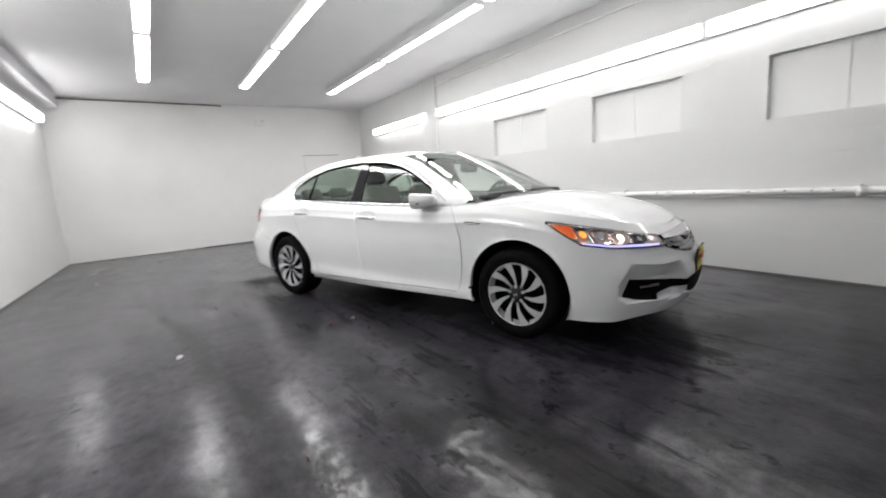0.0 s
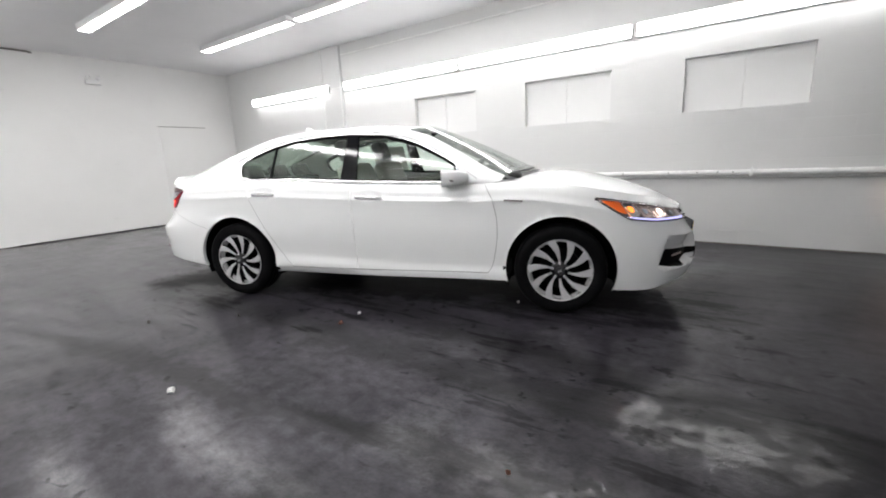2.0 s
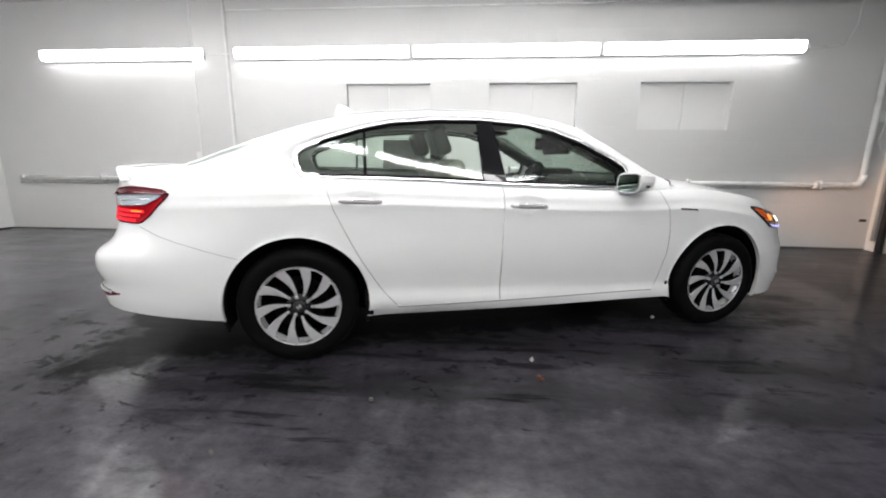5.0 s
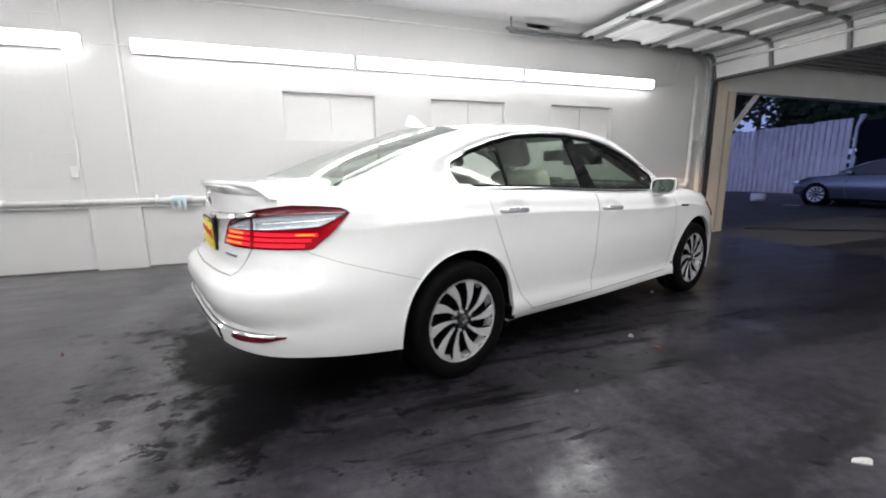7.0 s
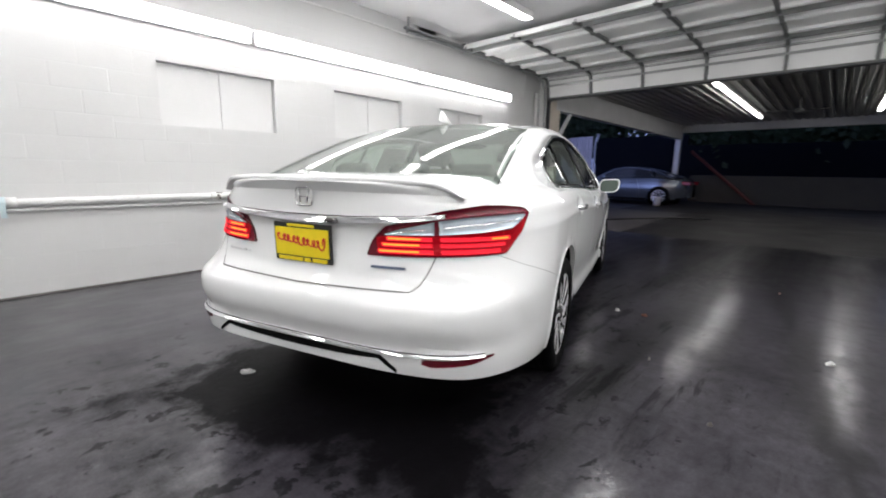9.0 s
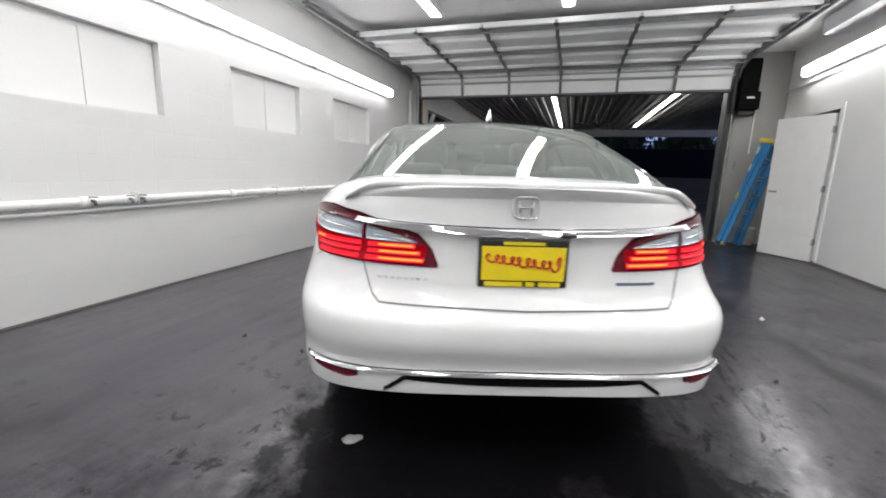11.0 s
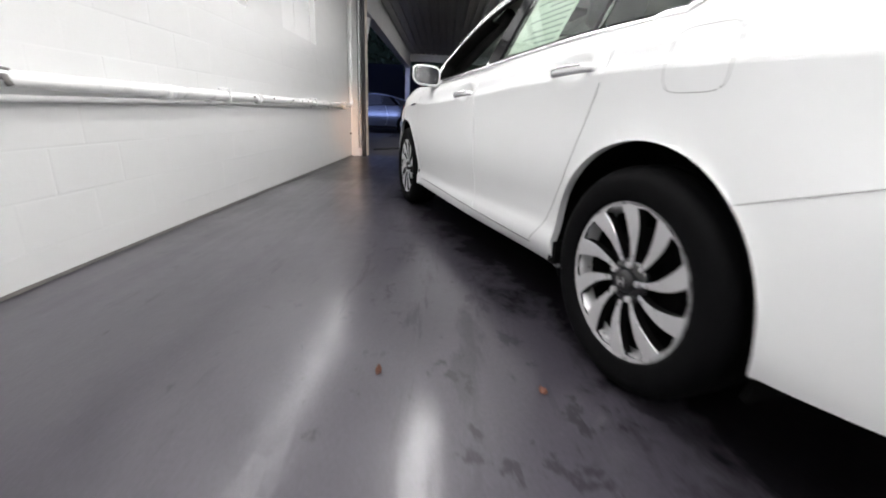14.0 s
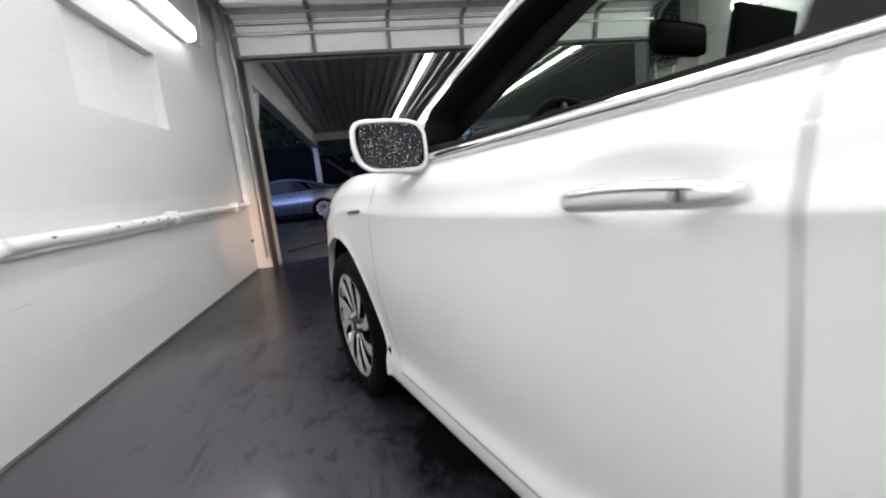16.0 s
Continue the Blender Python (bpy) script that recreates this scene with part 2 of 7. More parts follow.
    seal = blend(m, 0.4, seal, ramp(m, ragged, [(0.40, 0.02), (0.50, 0.34), (0.58, 0.90)]))
    seal = blend(m, tracks, seal, (0.04, 0.04, 0.04))
    seal = blend(m, math_node("MULTIPLY", lit_lane, 0.6), seal, (0.5, 0.5, 0.5))
    seal = blend(m, math_node("MULTIPLY", dirt, 0.5), seal, (0.03, 0.03, 0.03))
    seal = blend(m, math_node("MULTIPLY", near(0.1, 2.7, 0.5, 1.4), 0.6), seal, (0.06, 0.06, 0.06))
    seal = blend(m, math_node("MULTIPLY", near(1.0, 1.3, 0.3, 0.9), 0.7), seal, blend(m, 1.0, ramp(m, ragged, [(0.44, 0.1), (0.54, 1.0)]), ramp(m, fine, [(0.42, 0.15), (0.56, 1.0)]), "MULTIPLY"))
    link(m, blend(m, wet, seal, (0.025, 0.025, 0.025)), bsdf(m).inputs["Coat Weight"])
    link(m, ramp(m, fine, [(0.38, 0.10), (0.62, 0.045)]), bsdf(m).inputs["Coat Roughness"])
    gloss = blend(m, 0.5, ramp(m, smear, [(0.36, 0.08), (0.50, 0.15), (0.68, 0.20)]), ramp(m, streak, [(0.34, 0.07), (0.52, 0.14), (0.7, 0.18)]))
    gloss = blend(m, 0.35, gloss, ramp(m, fine, [(0.32, 0.08), (0.62, 0.26)]))
    gloss = blend(m, lit_lane, gloss, (0.46, 0.46, 0.46))
    gloss = blend(m, tracks, gloss, (0.16, 0.16, 0.16))
    gloss = blend(m, math_node("MULTIPLY", dirt, 0.7), gloss, (0.05, 0.05, 0.05))
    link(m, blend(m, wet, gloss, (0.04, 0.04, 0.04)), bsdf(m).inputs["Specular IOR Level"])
    n = bump(m, mid, 0.11, 0.03)
    n = bump(m, fine, 0.16, 0.008, n)
    n = bump(m, grit, 0.14, 0.004, n)
    film = node(m, "ShaderNodeBump", Strength=0.22, Distance=0.008)
    link(m, blend(m, 0.45, fine, noise_tex(m, 42, 5, (1, 0.8, 1), 0.6)), film.inputs["Height"])
    link(m, film.outputs["Normal"], bsdf(m).inputs["Coat Normal"])
    return m


def make_wall(name, color=(0.80, 0.80, 0.79), rough=0.42):
    m = mat(name, color, rough)
    big, fine, rub = noise_tex(m, 0.9, 4), noise_tex(m, 55, 5), noise_tex(m, 5, 6, (1, 1, 2.5), 0.65)
    c = ramp(m, big, [(0.3, tuple(v * 0.94 for v in color)), (0.7, color)])
    c = blend(m, 0.5, c, ramp(m, rub, [(0.22, (0.86, 0.86, 0.85)), (0.36, (1, 1, 1))]), "MULTIPLY")
    link(m, c, bsdf(m).inputs["Base Color"])
    link(m, ramp(m, rub, [(0.3, rough * 0.8), (0.7, rough * 1.2)]), bsdf(m).inputs["Roughness"])
    n = bump(m, rub, 0.10, 0.01)
    bump(m, fine, 0.14, 0.004, n)
    return m


M = {
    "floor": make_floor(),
    "wall": make_wall("white_wall_paint"),
    "pane": make_wall("white_blanked_pane", (0.74, 0.74, 0.735), 0.35),
    "block": make_wall("white_block_paint", (0.675, 0.675, 0.67), 0.38),
    "ceiling": make_wall("white_ceiling_paint", (0.82, 0.82, 0.83), 0.6),
    "grey_paint": make_wall("grimy_grey_paint", (0.33, 0.32, 0.305), 0.5),
    "trim": worn("white_trim_paint", (0.78, 0.78, 0.77), 0.35, 0.05, 4, 60, 0.08),
    "pipe": worn("white_painted_pipe", (0.80, 0.80, 0.79), 0.3, 0.08, 7, 60, 0.1),
    "grime": worn("grey_grime", (0.16, 0.15, 0.14), 0.6, 0.3, 12, 120, 0.2),
    "tube": glow("fluorescent_diffuser", (1.0, 0.99, 0.985), LAMP),
    "tube_left": glow("side_diffuser", (1.0, 0.99, 0.99), 14.0),
    "tube_wall": glow("wall_diffuser", (1.0, 0.985, 0.99), 8.0),
    "tube_far": glow("carport_tube", (1.0, 0.98, 0.97), CARPORT_LAMP),
    "lamp_metal": worn("white_lamp_metal", (0.78, 0.78, 0.78), 0.35, 0.04, 8, 90, 0.03),
    "door_skin": worn("white_steel_door_skin", (0.87, 0.875, 0.87), 0.4, 0.05, 3, 60, 0.06),
    "galv": worn("galvanised_steel", (0.36, 0.37, 0.37), 0.42, 0.2, 9, 70, 0.08, 0.85),
    "strut": worn("grey_door_strut", (0.16, 0.165, 0.165), 0.5, 0.15, 9, 70, 0.08, 0.4),
    "black": worn("black_plastic", (0.016, 0.016, 0.018), 0.45, 0.2, 9, 90, 0.06),
    "wood": worn("pale_timber", (0.60, 0.54, 0.45), 0.6, 0.15, 3, 40, 0.25, 0.0, (8, 8, 1)),
    "blue": worn("blue_fibreglass", (0.02, 0.20, 0.46), 0.42, 0.12, 9, 90, 0.06),
    "yellow": worn("yellow_plastic", (0.78, 0.58, 0.03), 0.42, 0.1, 9, 90, 0.05),
    "paint": mat("white_pearl_paint", (0.765, 0.773, 0.773), 0.55, 0.0, Specular_IOR_Level=0.2, Coat_Weight=1.0, Coat_Roughness=0.02, Coat_IOR=1.5),
    "silver_paint": mat("silver_blue_paint", (0.095, 0.11, 0.135), 0.22, 0.6, Coat_Weight=1.0, Coat_Roughness=0.04),
    "dark_chrome": mat("dark_chrome", (0.22, 0.20, 0.20), 0.15, 1.0),
    "rose_chrome": mat("warm_reflector", (0.72, 0.58, 0.55), 0.22, 0.75),
    "lamp_dark": mat("lamp_interior", (0.40, 0.32, 0.31), 0.2, 0.7, Coat_Weight=1.0, Coat_Roughness=0.02),
    "handle": mat("satin_handle", (0.80, 0.80, 0.81), 0.14, 0.6, Coat_Weight=0.6),
    "chrome": mat("chrome", (0.82, 0.82, 0.83), 0.06, 1.0),
    "alloy": worn("machined_alloy", (0.60, 0.60, 0.61), 0.30, 0.05, 30, 200, 0.02, 0.45),
    "gloss_black": mat("gloss_black", (0.008, 0.008, 0.009), 0.08, 0.0, Coat_Weight=0.6, Coat_Roughness=0.02),
    "pillar_black": mat("pillar_black", (0.004, 0.004, 0.005), 0.06, 0.0, Specular_IOR_Level=0.35),
    "rubber": worn("tyre_rubber", (0.0035, 0.0035, 0.004), 0.7, 0.25, 20, 160, 0.2, Specular_IOR_Level=0.07),
    "under": mat("dark_underbody", (0.003, 0.003, 0.003), 0.9, Specular_IOR_Level=0.1),
    "seam": mat("dark_gap", (0.17, 0.17, 0.17), 0.7),
    "glass": thin_glass("green_tinted_window", (0.76, 0.86, 0.78), 0.07, False, 0.04),
    "glass_wet": thin_glass("rain_beaded_window", (0.72, 0.82, 0.75), 0.06, True),
    "glass_rear": thin_glass("misted_rear_window", (0.54, 0.64, 0.57), 0.09, False, 0.13),
    "glass_screen": thin_glass("wet_windscreen", (0.70, 0.80, 0.73), 0.07, False, 0.11, 0.6),
    "glass_far": thin_glass("dark_window", (0.06, 0.07, 0.08), 0.22),
    "glass_side": thin_glass("sky_lit_window", (0.10, 0.12, 0.14), 0.45),
    "seat": worn("black_leather", (0.035, 0.035, 0.034), 0.55, 0.12, 10, 140, 0.15),
    "seat_light": worn("ivory_leather", (0.42, 0.40, 0.36), 0.55, 0.1, 10, 140, 0.12),
    "headliner": worn("dark_headliner", (0.012, 0.012, 0.012), 0.9, 0.06, 10, 200, 0.1),
    "roof_lining": worn("grey_roof_cloth", (0.20, 0.20, 0.19), 0.9, 0.06, 10, 200, 0.1),
    "red": mat("red_lens", (0.17, 0.002, 0.010), 0.15, 0.0, Specular_IOR_Level=0.25, Coat_Weight=0.25, Coat_Roughness=0.02),
    "dark_red": mat("dark_red_lens", (0.105, 0.002, 0.010), 0.12, 0.0, Specular_IOR_Level=0.25, Coat_Weight=0.3, Coat_Roughness=0.02),
    "red_glow": glow("lit_red_bar", (1.0, 0.020, 0.040), 0.85),
    "red_lit": glow("lit_red_lens", (1.0, 0.006, 0.025), 0.15),
    "orange_glow": glow("lit_orange_line", (1.0, 0.22, 0.03), 1.7),
    "clear": mat("clear_lens", (0.46, 0.51, 0.57), 0.14, 0.4, Coat_Weight=1.0, Coat_Roughness=0.02),
    "amber": mat("amber_lens", (0.80, 0.13, 0.02), 0.1, 0.0, Coat_Weight=1.0),
    "amber_glow": glow("lit_amber", (1.0, 0.27, 0.05), 1.4),
    "drl": glow("lit_drl", (0.50, 0.50, 1.0), 1.0),
    "beam": glow("lit_headlight", (1.0, 0.86, 0.74), 4.0),
    "plate": worn("yellow_plate", (0.86, 0.68, 0.02), 0.4, 0.06, 20, 200, 0.03),
    "plate_red": mat("red_print", (0.55, 0.03, 0.02), 0.45),
    "paper": worn("paper", (0.72, 0.74, 0.70), 0.8, 0.1, 30, 200, 0.05),
    "ink": mat("grey_print", (0.28, 0.32, 0.30), 0.7),
    "dark_mirror": spotted("dark_mirror_glass", (0.035, 0.035, 0.04)),
    # dark green tint stands in for a dimmer reflection
    "mirror": mat("mirror_glass", (0.15, 0.19, 0.17), 0.01, 1.0),
    "asphalt": worn("wet_asphalt", (0.035, 0.033, 0.035), 0.5, 0.6, 1.2, 60, 0.5, Specular_IOR_Level=0.3),
    "slab": worn("dark_concrete", (0.026, 0.024, 0.024), 0.6, 0.5, 1.4, 50, 0.4, Specular_IOR_Level=0.2),
    "concrete": worn("grey_concrete", (0.11, 0.104, 0.106), 0.6, 0.4, 2.5, 50, 0.3, Specular_IOR_Level=0.12),
    "low_wall": worn("stained_concrete_wall", (0.045, 0.042, 0.038), 0.7, 0.4, 1.6, 40, 0.3),
    "carport_white": worn("carport_white_paint", (0.66, 0.66, 0.66), 0.5, 0.1, 2, 40, 0.1),
    "deck_metal": worn("corrugated_metal", (0.42, 0.41, 0.39), 0.4, 0.2, 2, 40, 0.1, 0.6, (1, 5, 1)),
    "fence": worn("weathered_fence", (0.66, 0.60, 0.61), 0.8, 0.3, 3, 40, 0.3, 0.0, (4, 4, 0.6)),
    "tarp": worn("dark_mesh_screen", (0.005, 0.006, 0.010), 0.9, 0.2, 2, 60, 0.2, Specular_IOR_Level=0.1),
    "leaf": worn("dark_leaves", (0.035, 0.055, 0.025), 0.6, 0.4, 3, 30, 0.1),
    "bark": worn("bark", (0.10, 0.075, 0.055), 0.9, 0.3, 8, 60, 0.4),
    "tape_blue": worn("blue_tape", (0.60, 0.73, 0.76), 0.6),
    "litter": worn("white_litter", (0.44, 0.44, 0.43), 0.7, 0.1, 40, 200, 0.1),
    "dry_leaf": worn("brown_leaf", (0.13, 0.05, 0.03), 0.7, 0.2, 40, 200, 0.1),
    "bucket": worn("white_plastic", (0.72, 0.70, 0.69), 0.4, 0.06, 9, 90, 0.04),
    "rust": worn("red_steel", (0.09, 0.016, 0.013), 0.6, 0.2, 9, 90, 0.1),
}

# ---- mesh helpers ----
def empty(name, m=None, label="", category="", group="", kind=""):
    ob = new(name)
    ob.empty_display_size = 0.1
    if m is not None:
        ob.matrix_basis = m
    return tagged(ob, label, category, group, kind)


def part(name, bm, material, parent=None, label="", smooth=False, crease=0.0):
    """Links a bmesh, or (points, faces), as one mesh object under its thing."""
    me = bpy.data.meshes.new(name)
    if isinstance(bm, tuple):
        me.from_pydata([tuple(p) for p in bm[0]], [], bm[1])
    else:
        bm.to_mesh(me)
        bm.free()
    me.materials.append(M[material] if isinstance(material, str) else material)
    if smooth:
        me.polygons.foreach_set("use_smooth", [True] * len(me.polygons))
        if crease:
            me.set_sharp_from_angle(angle=radians(crease))
    ob = new(name, me)
    ob.parent = parent
    return tagged(ob, label)


def thing(name, bm, material, label, category, group="", kind="", smooth=False):
    ob = part(name, bm, material, None, label, smooth)
    return tagged(ob, category=category, group=group, kind=kind)


def box(x0, x1, y0, y1, z0, z1, bevel=0.0, bm=None, turn=None, seg=2):
    bm2 = bmesh.new()
    m = Matrix.Translation(((x0 + x1) / 2, (y0 + y1) / 2, (z0 + z1) / 2)) @ Matrix.Diagonal((abs(x1 - x0), abs(y1 - y0), abs(z1 - z0), 1))
    bmesh.ops.create_cube(bm2, size=1, matrix=m)
    if bevel:
        bmesh.ops.bevel(bm2, geom=bm2.edges[:], offset=bevel, segments=seg, affect="EDGES", profile=0.6)
    if turn is not None:
        bm2.transform(turn)
    if bm is None:
        return bm2
    merge(bm, bm2)
    return bm


def merge(bm, other):
    me = bpy.data.meshes.new("tmp")
    other.to_mesh(me)
    other.free()
    bm.from_mesh(me)
    bpy.data.meshes.remove(me)


def tube(points, r, n=10, closed=False, caps=True):
    """A round bar along points, as (points, faces)."""
    pts = [Vector(p) for p in points]
    out, faces = [], []
    side = None
    count = len(pts)
    for i, p in enumerate(pts):
        a = pts[(i - 1) % count] if closed or i else p
        b = pts[(i + 1) % count] if closed or i < count - 1 else p
        d = (b - a).normalized()
        if side is None:
            side = d.cross(Vector((0, 0, 1)) if abs(d.z) < 0.9 else Vector((1, 0, 0))).normalized()
        side = (side - d * side.dot(d)).normalized()
        up = d.cross(side)
        rr = r[i] if isinstance(r, (list, tuple)) else r
        for k in range(n):
            t = 2 * math.pi * k / n
            out.append(p + rr * (math.cos(t) * side + math.sin(t) * up))
    for i in range(count if closed else count - 1):
        j = (i + 1) % count
        for k in range(n):
            q = (k + 1) % n
            faces.append((i * n + k, i * n + q, j * n + q, j * n + k))
    if caps and not closed:
        faces.append(tuple(range(n))[::-1])
        faces.append(tuple((count - 1) * n + k for k in range(n)))
    return out, faces


def lathe(profile, n=48, axis="y"):
    """Turns (radius, along) pairs round an axis."""
    out, faces = [], []
    for i, (r, h) in enumerate(profile):
        for k in range(n):
            t = 2 * math.pi * k / n
            c, s = r * math.cos(t), r * math.sin(t)
            out.append({"y": (c, h, s), "z": (c, s, h), "x": (h, c, s)}[axis])
    for i in range(len(profile) - 1):
        for k in range(n):
            q = (k + 1) % n
            faces.append((i * n + k, i * n + q, (i + 1) * n + q, (i + 1) * n + k))
    return out, faces


def grid(rows):
    """Quads between rows of equally many points."""
    n = len(rows[0])
    out = [p for row in rows for p in row]
    faces = [(i * n + k, i * n + k + 1, (i + 1) * n + k + 1, (i + 1) * n + k) for i in range(len(rows) - 1) for k in range(n - 1)]
    return out, faces


def both(mesh):
    """A half and its mirror image across y = 0."""
    p, f = mesh
    n = len(p)
    return list(p) + [(a, -b, c) for a, b, c in p], list(f) + [tuple(i + n for i in q[::-1]) for q in f]


def joined(*meshes):
    p, f = [], []
    for a, b in meshes:
        n = len(p)
        p += list(a)
        f += [tuple(i + n for i in q) for q in b]
    return p, f


def flipped(mesh):
    return [(a, -b, c) for a, b, c in mesh[0]], [q[::-1] for q in mesh[1]]


def ease(x, table):
    """Smooth interpolation in a short table of pairs."""
    xs = [a for a, _ in table]
    if x <= xs[0]:
        return table[0][1]
    if x >= xs[-1]:
        return table[-1][1]
    i = max(k for k in range(len(xs)) if xs[k] <= x)
    i = min(i, len(xs) - 2)
    (x0, y0), (x1, y1) = table[i], table[i + 1]
    slope = lambda k: (table[min(k + 1, len(xs) - 1)][1] - table[max(k - 1, 0)][1]) / (table[min(k + 1, len(xs) - 1)][0] - table[max(k - 1, 0)][0])
    h, t = x1 - x0, (x - x0) / (x1 - x0)
    return (2 * t**3 - 3 * t**2 + 1) * y0 + (t**3 - 2 * t**2 + t) * h * slope(i) + (3 * t**2 - 2 * t**3) * y1 + (t**3 - t**2) * h * slope(i + 1)

# ---- the sedan: body lines in metres, x ahead, y to its left, from the middle of the wheelbase ----
AXLE, ARCH, TYRE_R = 1.388, 0.386, 0.328
DROP = 0.019                            # the floor is this much lower under the front wheels
X_REAR, X_FRONT = -1.25, 1.2          # between these the flanks run straight
N_FRONT = 3.05            # roundness of the ends in plan
REAR_END = [(0.2, -2.46), (0.33, -2.49), (0.40, -2.50), (0.44, -2.492), (0.465, -2.488), (0.505, -2.508), (0.54, -2.52), (0.58, -2.52), (0.63, -2.505), (0.665, -2.455), (0.70, -2.425), (0.76, -2.41), (0.85, -2.40), (0.95, -2.395), (1.05, -2.385)]
FRONT_END = [(0.18, 2.34), (0.26, 2.38), (0.38, 2.40), (0.50, 2.38), (0.54, 2.35), (0.58, 2.325), (0.64, 2.30), (0.68, 2.27), (0.72, 2.23), (0.80, 2.14)]
SHOULDER = [(-2.5, 1.035), (-2.3, 1.02), (-2.0, 1.0), (-1.6, 1.008), (-1.25, 1.014), (-0.7, 1.0), (-0.2, 0.973), (0.3, 0.953), (0.7, 0.943), (0.95, 0.945), (1.2, 0.945), (1.5, 0.905), (1.8, 0.845), (2.05, 0.787), (2.15, 0.755), (2.25, 0.722), (2.4, 0.705)]
FLANK_END = [(0.0, 0.866), (0.025, 0.890), (0.055, 0.905), (0.085, 0.913), (0.105, 0.921), (0.125, 0.926), (0.16, 0.926), (0.25, 0.927), (0.36, 0.927), (0.48, 0.926), (0.58, 0.924), (0.66, 0.918), (0.72, 0.905), (0.80, 0.87)]
FLANK = [(0.0, 0.866), (0.025, 0.890), (0.055, 0.907), (0.085, 0.9130), (0.105, 0.9197), (0.1235, 0.9260), (0.1275, 0.9260), (0.14, 0.9236), (0.16, 0.9215), (0.25, 0.9175), (0.36, 0.914), (0.48, 0.902), (0.56, 0.890), (0.61, 0.8855), (0.632, 0.8855), (0.65, 0.892), (0.68, 0.896), (0.71, 0.894), (0.74, 0.884), (0.77, 0.862), (0.80, 0.83)]
SEAM_REAR = [(0.20, -0.80), (0.27, -0.80), (0.30, -0.845), (0.34, -0.885), (0.40, -0.935), (0.56, -1.034), (0.715, -1.112), (0.866, -1.182), (1.03, -1.225)]
SEAM_FRONT = [(0.20, 0.85), (0.27, 0.865), (0.31, 0.895), (0.38, 0.917), (0.54, 0.946), (0.69, 0.946), (0.83, 0.915), (0.93, 0.862), (1.0, 0.80)]
SILL = [(-2.52, 0.372), (-2.48, 0.365), (-2.37, 0.343), (-2.2, 0.325), (-2.0, 0.30), (-1.75, 0.268), (-1.0, 0.232), (-0.2, 0.224), (1.0, 0.22), (1.7, 0.175), (2.0, 0.165), (2.15, 0.198), (2.3, 0.22), (2.4, 0.25)]


def n_rear(z):
    """The rear corners are squarer in the bumper than above it."""
    return float(np.interp(z, [0.60, 0.84], [4.4, 3.5]))


def half_width(x, z):
    top = ease(x, SHOULDER)
    taper = 1 - 0.008 * (x / 1.2) ** 2
    if x < -1.7 and z > 0.68:
        taper -= 0.02 * min(1.0, (-1.7 - x) / 0.4) * min(1.0, (z - 0.68) / 0.08)
    d, f = max(0.0, top - z), min(1.0, max(0.0, (abs(x) - 1.45) / 0.3))
    w = ease(d, FLANK) * (1 - f) + ease(d, FLANK_END) * f
    return w * taper - max(0.0, z - top) * 0.8


def flank(x, z):
    """The point of the left flank at x and height z, bumper corners included."""
    w = half_width(x, z)
    if x < X_REAR:
        c = min(1.0, (X_REAR - x) / (X_REAR - ease(z, REAR_END)))
        w *= max(0.0, 1 - c**n_rear(z)) ** (1 / n_rear(z))
    elif x > X_FRONT:
        c = min(1.0, (x - X_FRONT) / (ease(z, FRONT_END) - X_FRONT))
        w *= max(0.0, 1 - c**N_FRONT) ** (1 / N_FRONT)
    return Vector((x, w, z))


def tail(y, z):
    """The point of the rear end at y and height z."""
    end, x = ease(z, REAR_END), -2.3
    for _ in range(8):
        k = min(1.0, abs(y) / half_width(x, z))
        x = X_REAR - (X_REAR - end) * (1 - k**n_rear(z)) ** (1 / n_rear(z))
    return Vector((x, y, z))


def scoop(y, z):
    """Depth of the hollow round a side intake of the front bumper."""
    edge = 0.785 - 0.35 * max(0.0, z - 0.40)
    across = min(1.0, max(0.0, (abs(y) - 0.37) / 0.06)) * min(1.0, max(0.0, (edge - abs(y)) / 0.03))
    return 0.075 * across * np.interp(z, [0.30, 0.325, 0.435, 0.512, 0.522], [0.0, 1.0, 1.0, 0.35, 0.0])


def nose(y, z):
    end, x = ease(z, FRONT_END), 2.2
    for _ in range(8):
        k = min(1.0, abs(y) / half_width(x, z))
        x = X_FRONT + (end - X_FRONT) * (1 - k**N_FRONT) ** (1 / N_FRONT)
    return Vector((x - scoop(y, z), y, z))


def arc_table(end, x0, power, z):
    """Angles and path lengths round a bumper corner, from the middle to where the flank begins."""
    ts = np.linspace(0, math.pi / 2, 400)
    xs = x0 + (end - x0) * np.cos(ts) ** (2 / power)
    ys = np.array([half_width(x, z) for x in xs]) * np.sin(ts) ** (2 / power)
    return ts, xs, ys, np.r_[0, np.cumsum(np.hypot(np.diff(xs), np.diff(ys)))]


T_T, T_X, T_Y, T_S = arc_table(ease(0.88, REAR_END), X_REAR, n_rear(0.88), 0.88)
N_T, N_X, N_Y, N_S = arc_table(ease(0.66, FRONT_END), X_FRONT, N_FRONT, 0.66)


def round_tail(a, z):
    """The rear end by the path length a from its middle, on round the corner."""
    t = np.interp(a, T_S, T_T)
    x = X_REAR + (ease(z, REAR_END) - X_REAR) * math.cos(t) ** (2 / n_rear(z))
    return Vector((x, half_width(x, z) * math.sin(t) ** (2 / n_rear(z)), z))


def round_nose(a, z):
    t = np.interp(a, N_S, N_T)
    x = X_FRONT + (ease(z, FRONT_END) - X_FRONT) * math.cos(t) ** (2 / N_FRONT)
    y = half_width(x, z) * math.sin(t) ** (2 / N_FRONT)
    return Vector((x - scoop(y, z), y, z))


